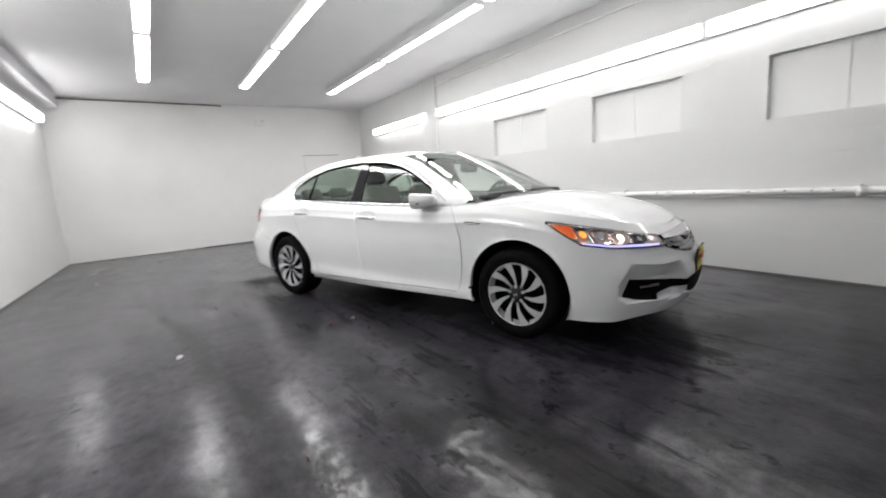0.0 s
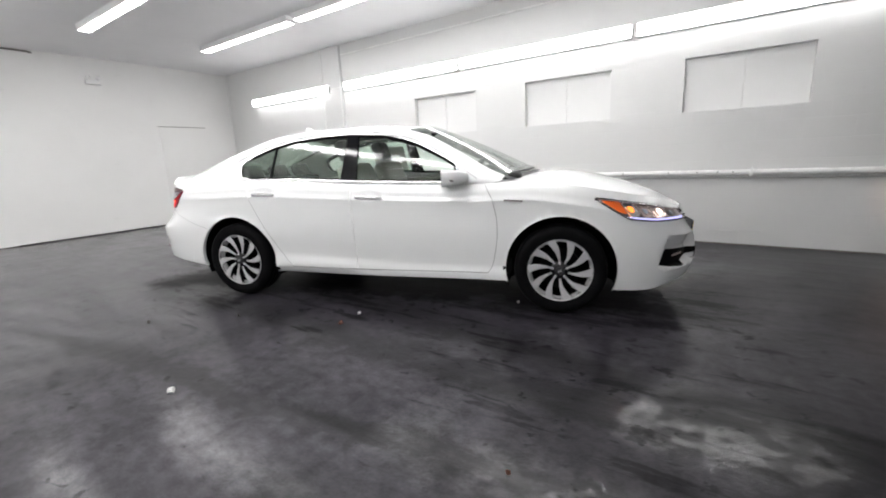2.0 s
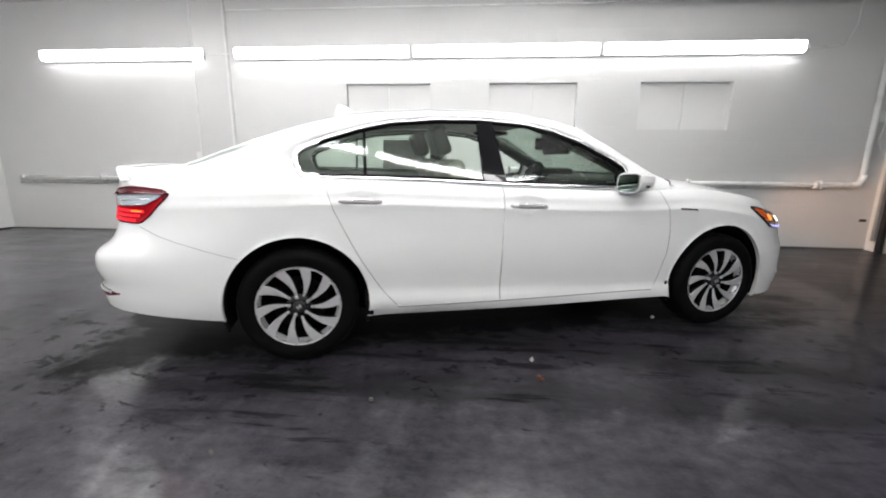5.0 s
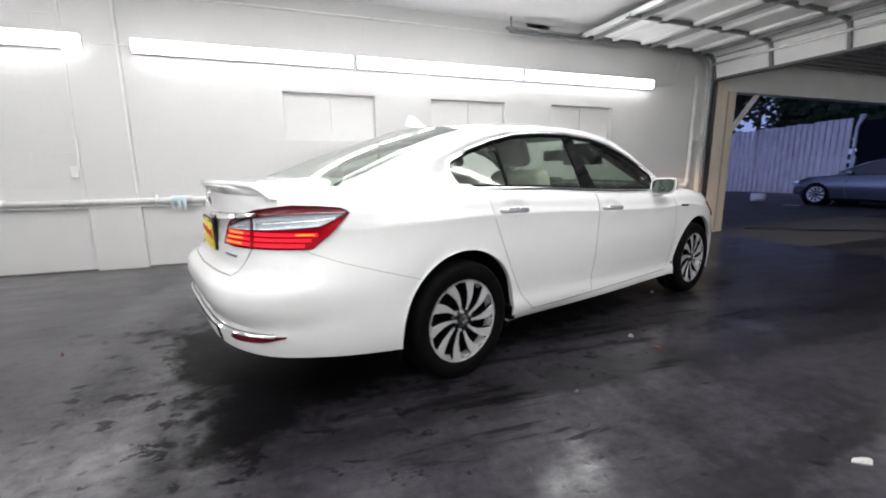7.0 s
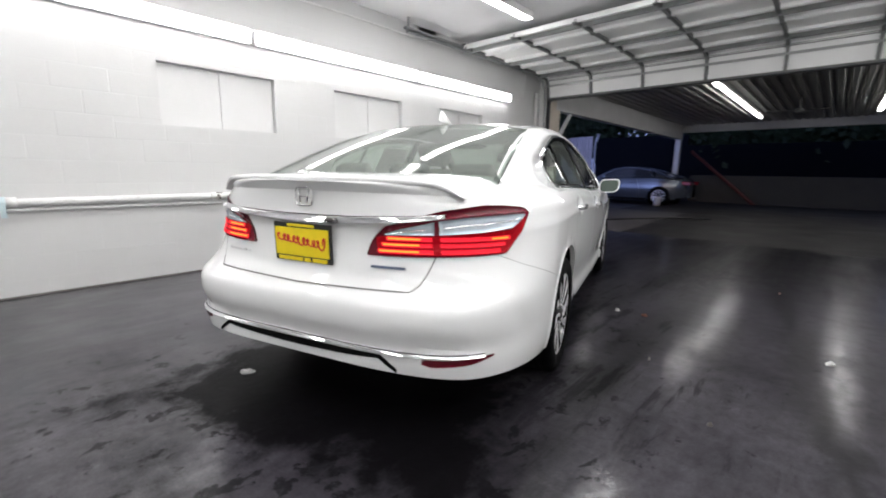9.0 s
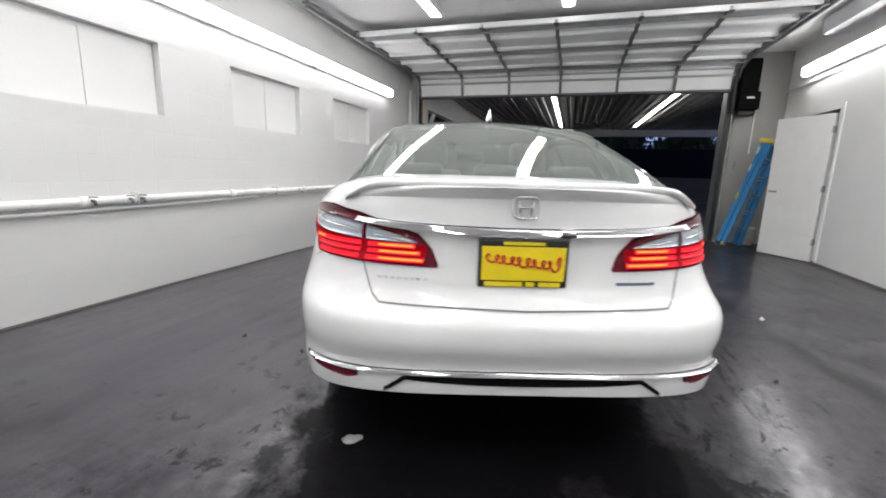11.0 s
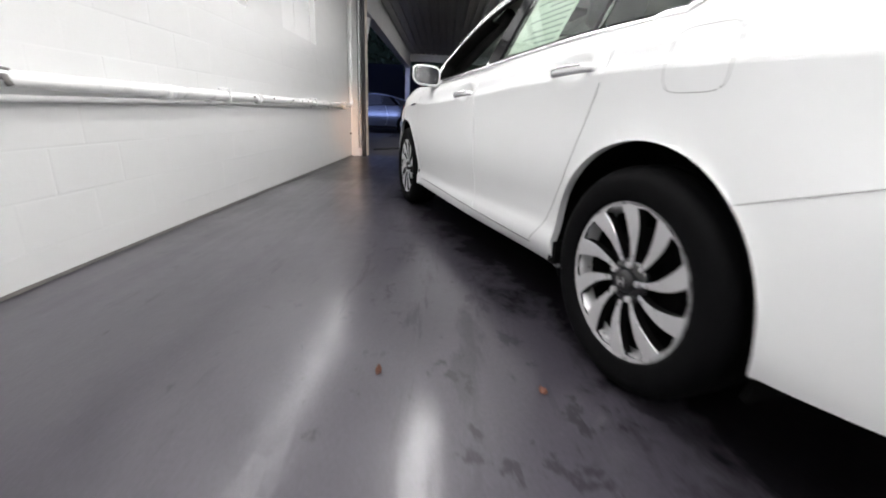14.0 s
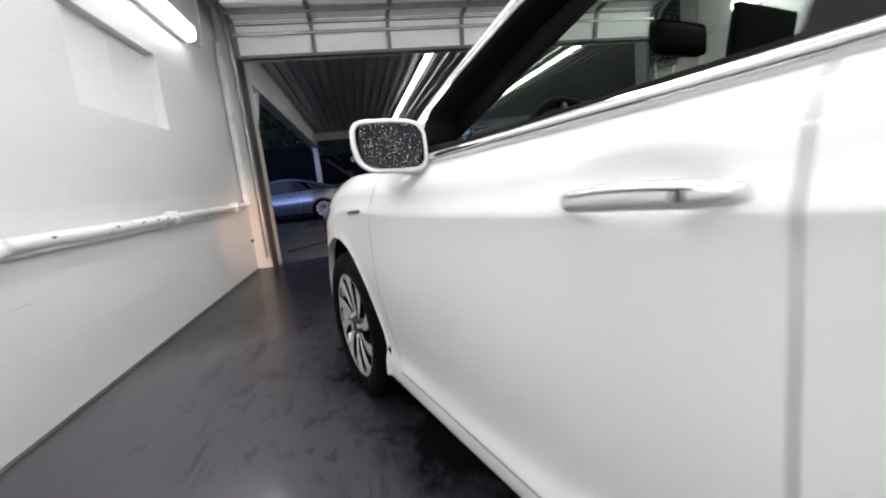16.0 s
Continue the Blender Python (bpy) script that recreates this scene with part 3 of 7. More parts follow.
def tail_y(y):
    return float(np.interp(y, T_Y, T_S))


def tail_x(x):
    return float(np.interp(x, T_X, T_S))


def nose_y(y):
    return float(np.interp(y, N_Y, N_S))


def nose_x(x):
    return float(np.interp(x, N_X[::-1], N_S[::-1]))


def skin(f, a, z, out):
    """A point out metres proud of the surface f at (a, z)."""
    p, e = f(a, z), 0.004
    n = (f(a + e, z) - p).cross(f(a, z + e) - p)
    if n.length == 0:
        return p
    n.normalize()
    if n.dot(Vector((p.x * 0.6, p.y * 2.0 + (1e-4 if f is flank else 0), 0))) < 0:
        n = -n
    return p + n * out


def patch(f, stations, low, high, out, rows=4, rim=0.012, tilt=0.0):
    """A lens or panel lying on the surface f, between the curves low and high, with turned-in edges."""
    grid_rows = []
    for k in range(rows + 1):
        v = k / rows
        grid_rows.append([skin(f, a, low(a) + (high(a) - low(a)) * v, out + tilt * (1 - v)) for a in stations])
    mesh = grid(grid_rows)
    n, m = len(stations), rows + 1
    ring = list(range(n)) + [i * n + n - 1 for i in range(1, m)] + [(m - 1) * n + i for i in range(n - 2, -1, -1)] + [i * n for i in range(m - 2, 0, -1)]
    pts, faces = mesh
    inner = []
    for i in ring:
        a = stations[i % n]
        v = (i // n) / rows
        inner.append(skin(f, a, low(a) + (high(a) - low(a)) * v, out - rim))
    start = len(pts)
    pts = list(pts) + inner
    for k in range(len(ring)):
        q = (k + 1) % len(ring)
        faces.append((ring[k], ring[q], start + q, start + k))
    return pts, faces


def line(table):
    return lambda a: np.interp(a, [t[0] for t in table], [t[1] for t in table])


def spread(a, b, n):
    return [a + (b - a) * k / (n - 1) for k in range(n)]


def seam_line(f, points, width=0.005, out=0.0028):
    """A thin dark joint along (a, z) points on a surface."""
    dense = []
    for (a0, z0), (a1, z1) in zip(points, points[1:]):
        steps = max(2, int(math.hypot(a1 - a0, z1 - z0) / 0.03))
        dense += [(a0 + (a1 - a0) * k / steps, z0 + (z1 - z0) * k / steps) for k in range(steps)]
    dense.append(points[-1])
    rows = [[], []]
    for i, (a, z) in enumerate(dense):
        b, c = dense[max(i - 1, 0)], dense[min(i + 1, len(dense) - 1)]
        d = Vector((c[0] - b[0], c[1] - b[1])).normalized() * width / 2
        rows[0].append(skin(f, a - d.y, z + d.x, out))
        rows[1].append(skin(f, a + d.y, z - d.x, out))
    return grid(rows)


# columns of the shell round the left half, rear middle to front middle
def shell_columns():
    def arcs(n_power, flip):
        ts = np.linspace(0, math.pi / 2, 600)
        cx, cy = np.cos(ts) ** (2 / n_power) * 1.2, np.sin(ts) ** (2 / n_power) * 0.92
        s = np.r_[0, np.cumsum(np.hypot(np.diff(cx), np.diff(cy)))]
        return np.interp(np.linspace(0, s[-1], 84), s, ts)

    cols = [("rear", t) for t in arcs(4.4, False)[:-1]]
    keys = [lambda z: X_REAR, lambda z: ease(z, SEAM_REAR), lambda z: -0.213, lambda z: ease(z, SEAM_FRONT), lambda z: X_FRONT]
    for i, n in enumerate((4, 40, 48, 10)):
        for k in range(n):
            cols.append(("side", i, k / n))
    cols += [("front", t) for t in arcs(N_FRONT, True)[::-1]]
    return cols, keys


ROWS_V = [0, 0.015, 0.04, 0.072, 0.10, 0.13, 0.17, 0.21, 0.235, 0.26, 0.285, 0.31, 0.335, 0.36, 0.385, 0.41, 0.435, 0.46, 0.49, 0.52, 0.56, 0.61, 0.66, 0.70] + [-d for d in (0.16, 0.14, 0.1275, 0.1235, 0.112, 0.10, 0.085, 0.07, 0.055, 0.04, 0.026, 0.012)] + [1.0]
DOOR_ROW = 3
HANDLES = [(-1.03, 0.915), (-0.055, 0.874)]


def shell_point(col, v, keys):
    def at(z):
        if col[0] == "side":
            a, b = keys[col[1]](z), keys[col[1] + 1](z)
            return a + (b - a) * col[2]
        if col[0] == "rear":
            return X_REAR - (X_REAR - ease(z, REAR_END)) * math.cos(col[1]) ** (2 / n_rear(z))
        return X_FRONT + (ease(z, FRONT_END) - X_FRONT) * math.cos(col[1]) ** (2 / N_FRONT)

    z = 0.7
    for _ in range(3):
        x = at(z)
        low, top = ease(x, SILL), ease(x, SHOULDER)
        z = low + (top - low) * v if v >= 0 else top + v
    x = at(z)
    y = half_width(x, z)
    if col[0] == "rear":
        y *= math.sin(col[1]) ** (2 / n_rear(z))
    elif col[0] == "front":
        y *= math.sin(col[1]) ** (2 / N_FRONT)
        x -= scoop(y, z)
    return Vector((x, y, z))


def edged(points, faces, gap, depth):
    """Draws a panel's edge back by gap and turns it inwards, so that a joint opens round it."""
    edges = {(a, b) for q in faces for a, b in zip(q, q[1:] + q[:1])}
    rim = sorted(e for e in edges if e[::-1] not in edges)
    touched = {i for e in rim for i in e}
    near = {i: [] for i in touched}
    for q in faces:
        mid = sum((points[i] for i in q), Vector()) / len(q)
        for i in q:
            if i in touched:
                near[i].append(mid)
    moved = list(points)
    for i, mids in near.items():
        d = sum(mids, Vector()) / len(mids) - points[i]
        moved[i] = points[i] + d.normalized() * min(gap, d.length * 0.4)
    copy, back = {}, {}
    for i in touched:
        copy[i] = len(moved)
        moved.append(moved[i].copy())
        back[i] = len(moved)
        moved.append(moved[i] + Vector((0, -depth, 0)))
    extra = [(copy[b], copy[a], back[a], back[b]) for a, b in rim]
    return moved, list(faces) + extra


def build_shell(car, paint):
    cols, keys = shell_columns()
    n, rows = len(cols), len(ROWS_V)
    pts = [shell_point(c, v, keys) for v in ROWS_V for c in cols]
    kinds = {}
    for k, c in enumerate(cols):
        kinds[k] = c[1] if c[0] == "side" else -1
    regions = {"body": [], "rear_door": [], "front_door": []}
    for r in range(rows - 1):
        for k in range(n - 1):
            q = (r * n + k, r * n + k + 1, (r + 1) * n + k + 1, (r + 1) * n + k)
            which = "body"
            if r >= DOOR_ROW and kinds[k] in (1, 2):
                which = "rear_door" if kinds[k] == 1 else "front_door"
            regions[which].append(q)
    # wheel openings
    inside = lambda p: p.y > 0.45 and min((p - Vector((s * AXLE, p.y, 0.332 - (DROP * 0.8 if s > 0 else 0)))).length for s in (-1, 1)) < ARCH
    hid = [inside(p) for p in pts]
    kept = [q for q in regions["body"] if not all(hid[i] for i in q)]
    used = {i for q in kept for i in q if hid[i]}
    for i in used:
        p = pts[i]
        c = Vector((math.copysign(AXLE, p.x), p.y, 0.332 - (DROP * 0.8 if p.x > 0 else 0)))
        pts[i] = c + (p - c).normalized() * ARCH
        pts[i].y = flank(pts[i].x, max(pts[i].z, 0.24)).y + 0.006
    regions["body"] = kept
    # cups behind the door handles
    for i in {i for name in ("rear_door", "front_door") for q in regions[name] for i in q}:
        p = pts[i]
        for cx, cz in HANDLES:
            r = ((p.x - cx) / 0.105) ** 2 + ((p.z - cz) / 0.046) ** 2
            if r < 1:
                p.y -= 0.016 * (1 - r * r)
    out = {}
    for name, faces in regions.items():
        ids = sorted({i for q in faces for i in q})
        back = {i: k for k, i in enumerate(ids)}
        p, f = [pts[i] for i in ids], [tuple(back[i] for i in q) for q in faces]
        if name == "body":
            p, f = lips(p, f)
        else:
            p, f = edged(p, f, 0.003, 0.03)
        out[name] = (p, f)
    # bonnet and boot lid tops, from the shoulder to the middle
    ws = [1, 0.985, 0.96, 0.92, 0.86, 0.78, 0.68, 0.55, 0.42, 0.28, 0.14, 0]
    front_cols = [k for k, c in enumerate(cols) if pts[(rows - 1) * n + k].x > 0.86]
    bonnet = []
    for w in ws:
        row = []
        for k in front_cols:
            p = pts[(rows - 1) * n + k]
            y = w * p.y
            lift = np.interp(p.x, [0.86, 1.3, 1.8, 2.15, 2.27], [0.042, 0.046, 0.045, 0.028, 0.008])
            shift = (1.14 - 0.21 * (y / 0.8) ** 2 - 0.86) * max(0, 1 - (p.x - 0.86) / 1.3) * (1 - w**5)
            row.append(Vector((p.x + shift, y, p.z + lift * (1 - w**2.6))))
        bonnet.append(row)
    rear_cols = [k for k, c in enumerate(cols) if pts[(rows - 1) * n + k].x < -1.45]
    boot = []
    for w in ws:
        row = []
        for k in rear_cols:
            p = pts[(rows - 1) * n + k]
            y = w * p.y
            lift = np.interp(p.x, [-2.48, -2.3, -2.1, -1.9, -1.5], [0.03, 0.05, 0.074, 0.086, 0.088])
            goal = -2.0 + 0.14 * (y / 0.8) ** 2
            shift = (goal + 1.45) * max(0, (p.x + 2.48) / 1.03) * (1 - w**5)
            row.append(Vector((p.x + shift, y, p.z + lift * (1 - w**6.5))))
        boot.append(row)
    part("body", both(joined(out["body"])), paint, car, smooth=True, crease=24)
    part("bonnet", both(grid(bonnet)), paint, car, smooth=True)
    part("boot_lid_top", both(grid(boot)), paint, car, smooth=True)
    doors = []
    for name in ("rear_door", "front_door"):
        for mesh in (out[name], flipped(out[name])):
            doors.append(part(name, mesh, paint, car, smooth=True, crease=40))
    return doors


def lips(points, faces):
    """Turns the edges of the wheel openings and of the sill inwards."""
    edges = {(a, b) for q in faces for a, b in zip(q, q[1:] + q[:1])}
    pts, extra, back, copy = list(points), [], {}, {}
    for a, b in sorted(edges):
        if (b, a) in edges:
            continue
        if any(points[i].y < 0.02 for i in (a, b)):
            continue
        for i in (a, b):
            if i not in back:
                copy[i] = len(pts)
                pts.append(points[i].copy())
                back[i] = len(pts)
                pts.append(points[i] + Vector((0, -0.028 if points[i].y > 0.3 else 0, 0)))
        extra.append((copy[b], copy[a], back[a], back[b]))
    return pts, list(faces) + extra


# glasshouse
RAIL = [(1.02, 0.800, 0.982), (0.90, 0.772, 1.030), (0.78, 0.745, 1.100), (0.58, 0.700, 1.218), (0.38, 0.658, 1.322), (0.20, 0.628, 1.376), (0.0, 0.618, 1.401), (-0.3, 0.620, 1.414), (-0.6, 0.615, 1.413), (-0.9, 0.602, 1.396), (-1.15, 0.588, 1.366), (-1.35, 0.592, 1.314), (-1.6, 0.612, 1.232), (-1.85, 0.645, 1.135), (-2.0, 0.668, 1.072)]
OPENING_TOP = [(-1.392, 1.115), (-1.384, 1.160), (-1.350, 1.197), (-1.215, 1.249), (-1.029, 1.306), (-0.831, 1.349), (-0.562, 1.372), (-0.297, 1.376), (0.002, 1.355), (0.187, 1.315), (0.372, 1.246), (0.558, 1.148), (0.640, 1.098)]


def belt(x):
    return ease(x, SHOULDER) + 0.006


def side_y(x, z, inset=0.0):
    d = max(0.0, z - 0.985)
    bow = 0.022 * max(0.0, x - 0.1) ** 2 + 0.15 * max(0.0, -0.8 - x) ** 2
    return 0.868 - 0.50 * d - 0.14 * d * d - bow - inset + min(0, z - 0.985) * -0.1


def glass_top(x):
    return np.interp(x, [a for a, _ in OPENING_TOP], [b for _, b in OPENING_TOP])


def build_glasshouse(car, paint, doors, glass, coupe=False):
    # ring of roof rail, pillars and belt round the side windows
    hole = [(x, z) for x, z in OPENING_TOP] + [(0.655, 1.06), (0.645, 1.0)] + [(x, belt(x)) for x in spread(0.63, -1.34, 30)] + [(-1.370, 1.05)]
    dense = []
    for (x0, z0), (x1, z1) in zip(hole, hole[1:] + hole[:1]):
        steps = max(1, int(math.hypot(x1 - x0, z1 - z0) / 0.025))
        dense += [(x0 + (x1 - x0) * k / steps, z0 + (z1 - z0) * k / steps) for k in range(steps)]
    outer = [Vector(p) for p in RAIL] + [Vector((-1.995, 0.71, 1.052)), Vector((-1.93, 0.765, 1.022))]
    outer += [Vector((x, half_width(x, ease(x, SHOULDER)) * (1 - max(0, (-1.25 - x)) * 0.075) - 0.001, ease(x, SHOULDER) - 0.002)) for x in spread(-1.75, 0.92, 40)] + [Vector((0.97, 0.84, 0.955))]
    fine = []
    for a, b in zip(outer, outer[1:] + outer[:1]):
        steps = max(1, int((b - a).length / 0.02))
        fine += [a + (b - a) * k / steps for k in range(steps)]
    mid = (-0.35, 1.14)

    def angle(x, z):
        return math.atan2((z - mid[1]) * 3.0, x - mid[0])

    turn = sorted((angle(p.x, p.z), k) for k, p in enumerate(fine))
    ta, tk = np.array([t for t, _ in turn]), [k for _, k in turn]
    px, py, pz = (np.array([fine[k][i] for k in tk]) for i in range(3))
    rows = [[] for _ in range(5)]
    for x, z in dense + dense[:1]:
        t = angle(x, z)
        far = Vector([np.interp(t, np.r_[ta[-1] - 2 * math.pi, ta, ta[0] + 2 * math.pi], np.r_[c[-1], c, c[0]]) for c in (px, py, pz)])
        near = Vector((x, side_y(x, z), z))
        inner = near + Vector((0, -0.03, 0))
        rows[0].append(inner)
        for j, f in enumerate((0.0, 0.35, 0.7, 1.0)):
            p = near.lerp(far, f)
            p.y += 0.012 * math.sin(math.pi * f) * min(1.0, (far - near).length / 0.12)
            rows[j + 1].append(p)
    part("side_frame", both(grid(rows)), paint, car, smooth=True)
    # bright surround
    ring = [[], [], [], []]
    for i, (x, z) in enumerate(dense + dense[:1]):
        a, b = dense[(i - 1) % len(dense)], dense[(i + 1) % len(dense)]
        d = Vector((b[0] - a[0], b[1] - a[1])).normalized()
        into = Vector((d.y, -d.x))
        thick = 0.020 if x > -1.25 else 0.034
        for j, (k, o) in enumerate(((0.0, -0.004), (0.002, 0.005), (thick - 0.003, 0.005), (thick, -0.018))):
            p = Vector((x, z)) + into * k
            ring[j].append(Vector((p.x, side_y(p.x, p.y) + o, p.y)))
    for mesh in (grid(ring), flipped(grid(ring))):
        part("window_surround", mesh, "chrome", car, "chrome window surround", True)
    sash = [[], [], [], []]
    for i, (x, z) in enumerate(dense + dense[:1]):
        a, b = dense[(i - 1) % len(dense)], dense[(i + 1) % len(dense)]
        d = Vector((b[0] - a[0], b[1] - a[1])).normalized()
        into = Vector((d.y, -d.x))
        wide = 0.024 if z < belt(x) + 0.05 and x < 0.5 else 0.030 + 0.055 * min(1.0, max(0.0, x / 0.35))
        for j, (k, o) in enumerate(((0.016, -0.002), (0.022, -0.006), (0.028 if z < belt(x) + 0.05 and x < 0.5 else 0.036, -0.010), (min(wide, 0.046), -0.085 if x > 0.2 and z > belt(x) + 0.05 or x > 0.5 else -0.02))):
            p = Vector((x, z)) + into * k
            sash[j].append(Vector((p.x, side_y(p.x, p.y) + o, p.y)))
    for mesh in (grid(sash), flipped(grid(sash))):
        part("window_sash", mesh, "under", car, "black window sash", True)
    # side glass, one sheet a window
    spans = (("quarter_window", -1.366, -1.004), ("rear_door_window", -0.996, -0.30), ("front_door_window", -0.20, 0.640))
    for name, x0, x1 in spans:
        xs = spread(x0, x1, 30)
        lows = [belt(x) + 0.006 for x in xs]
        tops = [glass_top(x) - 0.012 for x in xs]
        mesh = grid([[Vector((x, side_y(x, lo + (hi - lo) * v) - 0.014, lo + (hi - lo) * v)) for x, lo, hi in zip(xs, lows, tops)] for v in spread(0, 1, 8)])
        for side, m2 in ((-1, flipped(mesh)), (1, mesh)):
            if side > 0 and name == "front_door_window" and not coupe:
                continue                     # the driver's window is wound down
            part(name, m2, "glass_wet" if name == "front_door_window" and not coupe else glass, car, "green tinted glass", True)
    # black pillars between the windows
    for name, b0, b1, t0, t1 in (("door_pillar", -0.325, -0.174, -0.318, -0.215), ("window_divider", -1.012, -0.992, -1.004, -0.986)):
        rows = []
        for v in spread(0, 1, 8):
            row = []
            for u in (0.0, 0.03, 0.5, 0.97, 1.0):
                x = (b0 + (b1 - b0) * u) * (1 - v) + (t0 + (t1 - t0) * u) * v
                z = belt(x) + 0.004 + (glass_top(x) - 0.008 - belt(x)) * v
                row.append(Vector((x, side_y(x, z) - 0.004 - (0.014 if u in (0.0, 1.0) else 0), z)))
            rows.append(row)
        for mesh in (grid(rows), flipped(grid(rows))):
            part(name, mesh, "pillar_black", car, "gloss black window pillar")
    # windscreen and rear window
    def sheet(base, top, bulge, nt=24, nu=12, inset=0.0):
        rows = []
        for u in spread(0, 1, nu):
            row = []
            for t in spread(-1, 1, nt):
                a, b = Vector(base(t)), Vector(top(t))
                p = a.lerp(b, u)
                d = (b - a).normalized()
                n = d.cross(Vector((0, 1, 0)))
                n = n if n.z > 0 else -n
                row.append(p + n * (bulge * math.sin(math.pi * u) * (1 - 0.6 * t * t) - inset))
            rows.append(row)
        return grid(rows)

    ws_base = lambda t: (1.165 - 0.185 * t * t, 0.795 * t, 1.002 - 0.020 * t * t)
    ws_top = lambda t: (0.262 - 0.062 * t * t, 0.628 * t, 1.418 - 0.042 * t * t)
    part("windscreen", sheet(ws_base, ws_top, 0.014), "glass_screen", car, "clear windscreen", True)
    rw_base = lambda t: (-2.11 + 0.025 * t * t, 0.70 * t, 1.055 - 0.024 * t * t)
    rw_top = lambda t: (-1.14 - 0.02 * t * t, 0.588 * t, 1.408 - 0.042 * t * t)
    part("rear_window", sheet(rw_base, rw_top, 0.026), glass if coupe else "glass_rear", car, "green tinted rear window", True)
    def border(base, top, bulge, wide, name):
        """A black printed border inside a glass."""
        bands = []
        for lo, hi in ((0.0, wide), (1 - wide * 0.7, 1.0)):
            bands.append(sheet(lambda t: Vector(base(t)).lerp(Vector(top(t)), lo), lambda t: Vector(base(t)).lerp(Vector(top(t)), hi), 0.0, 24, 2, 0.006))
        for s in (-1, 1):
            rows = []
            for u in spread(0, 1, 12):
                row = []
                for t in (s, s * 0.985, s * (1 - wide * 0.55)):
                    a, b = Vector(base(t)), Vector(top(t))
                    n = (b - a).normalized().cross(Vector((0, 1, 0)))
                    n = n if n.z > 0 else -n
                    row.append(a.lerp(b, u) + n * (bulge * math.sin(math.pi * u) * (1 - 0.6 * t * t) - 0.006))
                rows.append(row)
            bands.append(grid(rows))
        part(name, joined(*bands), "pillar_black", car, "black border of the glass")

    border(ws_base, ws_top, 0.014, 0.045, "windscreen_border")
    border(rw_base, rw_top, 0.026, 0.09, "rear_window_border")
    # roof
    def rail_at(x, i):
        xs = [p[0] for p in RAIL[::-1]]
        return np.interp(x, xs, [p[i] for p in RAIL[::-1]])

    rows, lining = [], []
    for u in spread(0, 1, 28):
        row, low = [], []
        for t in spread(-1, 1, 25):
            x = ws_top(t)[0] * (1 - u) + rw_top(t)[0] * u
            crown = (0.042 + 0.006 * math.sin(math.pi * u)) * (1 - abs(t) ** 2.4)
            p = Vector((x, t * (rail_at(x, 1)), rail_at(x, 2) + crown))
            row.append(p)
            low.append(Vector((p.x, p.y * 0.97, p.z - 0.03)))
        rows.append(row)
        lining.append(low)
    part("roof", grid(rows), paint, car, smooth=True)
    part("headlining", grid(lining), "roof_lining", car, smooth=True)
    for y in (0.555, -0.555):
        rows = []
        for dy, dz in ((-0.012, 0.002), (-0.006, 0.006), (0.006, 0.006), (0.012, 0.002)):
            rows.append([Vector((x, y * (rail_at(x, 1) / 0.62) + dy, rail_at(x, 2) + 0.048 * (1 - (0.555 / 0.62) ** 2.4) + dz)) for x in spread(0.12, -1.1, 20)])
        part("roof_strip", grid(rows), paint, car, smooth=True)


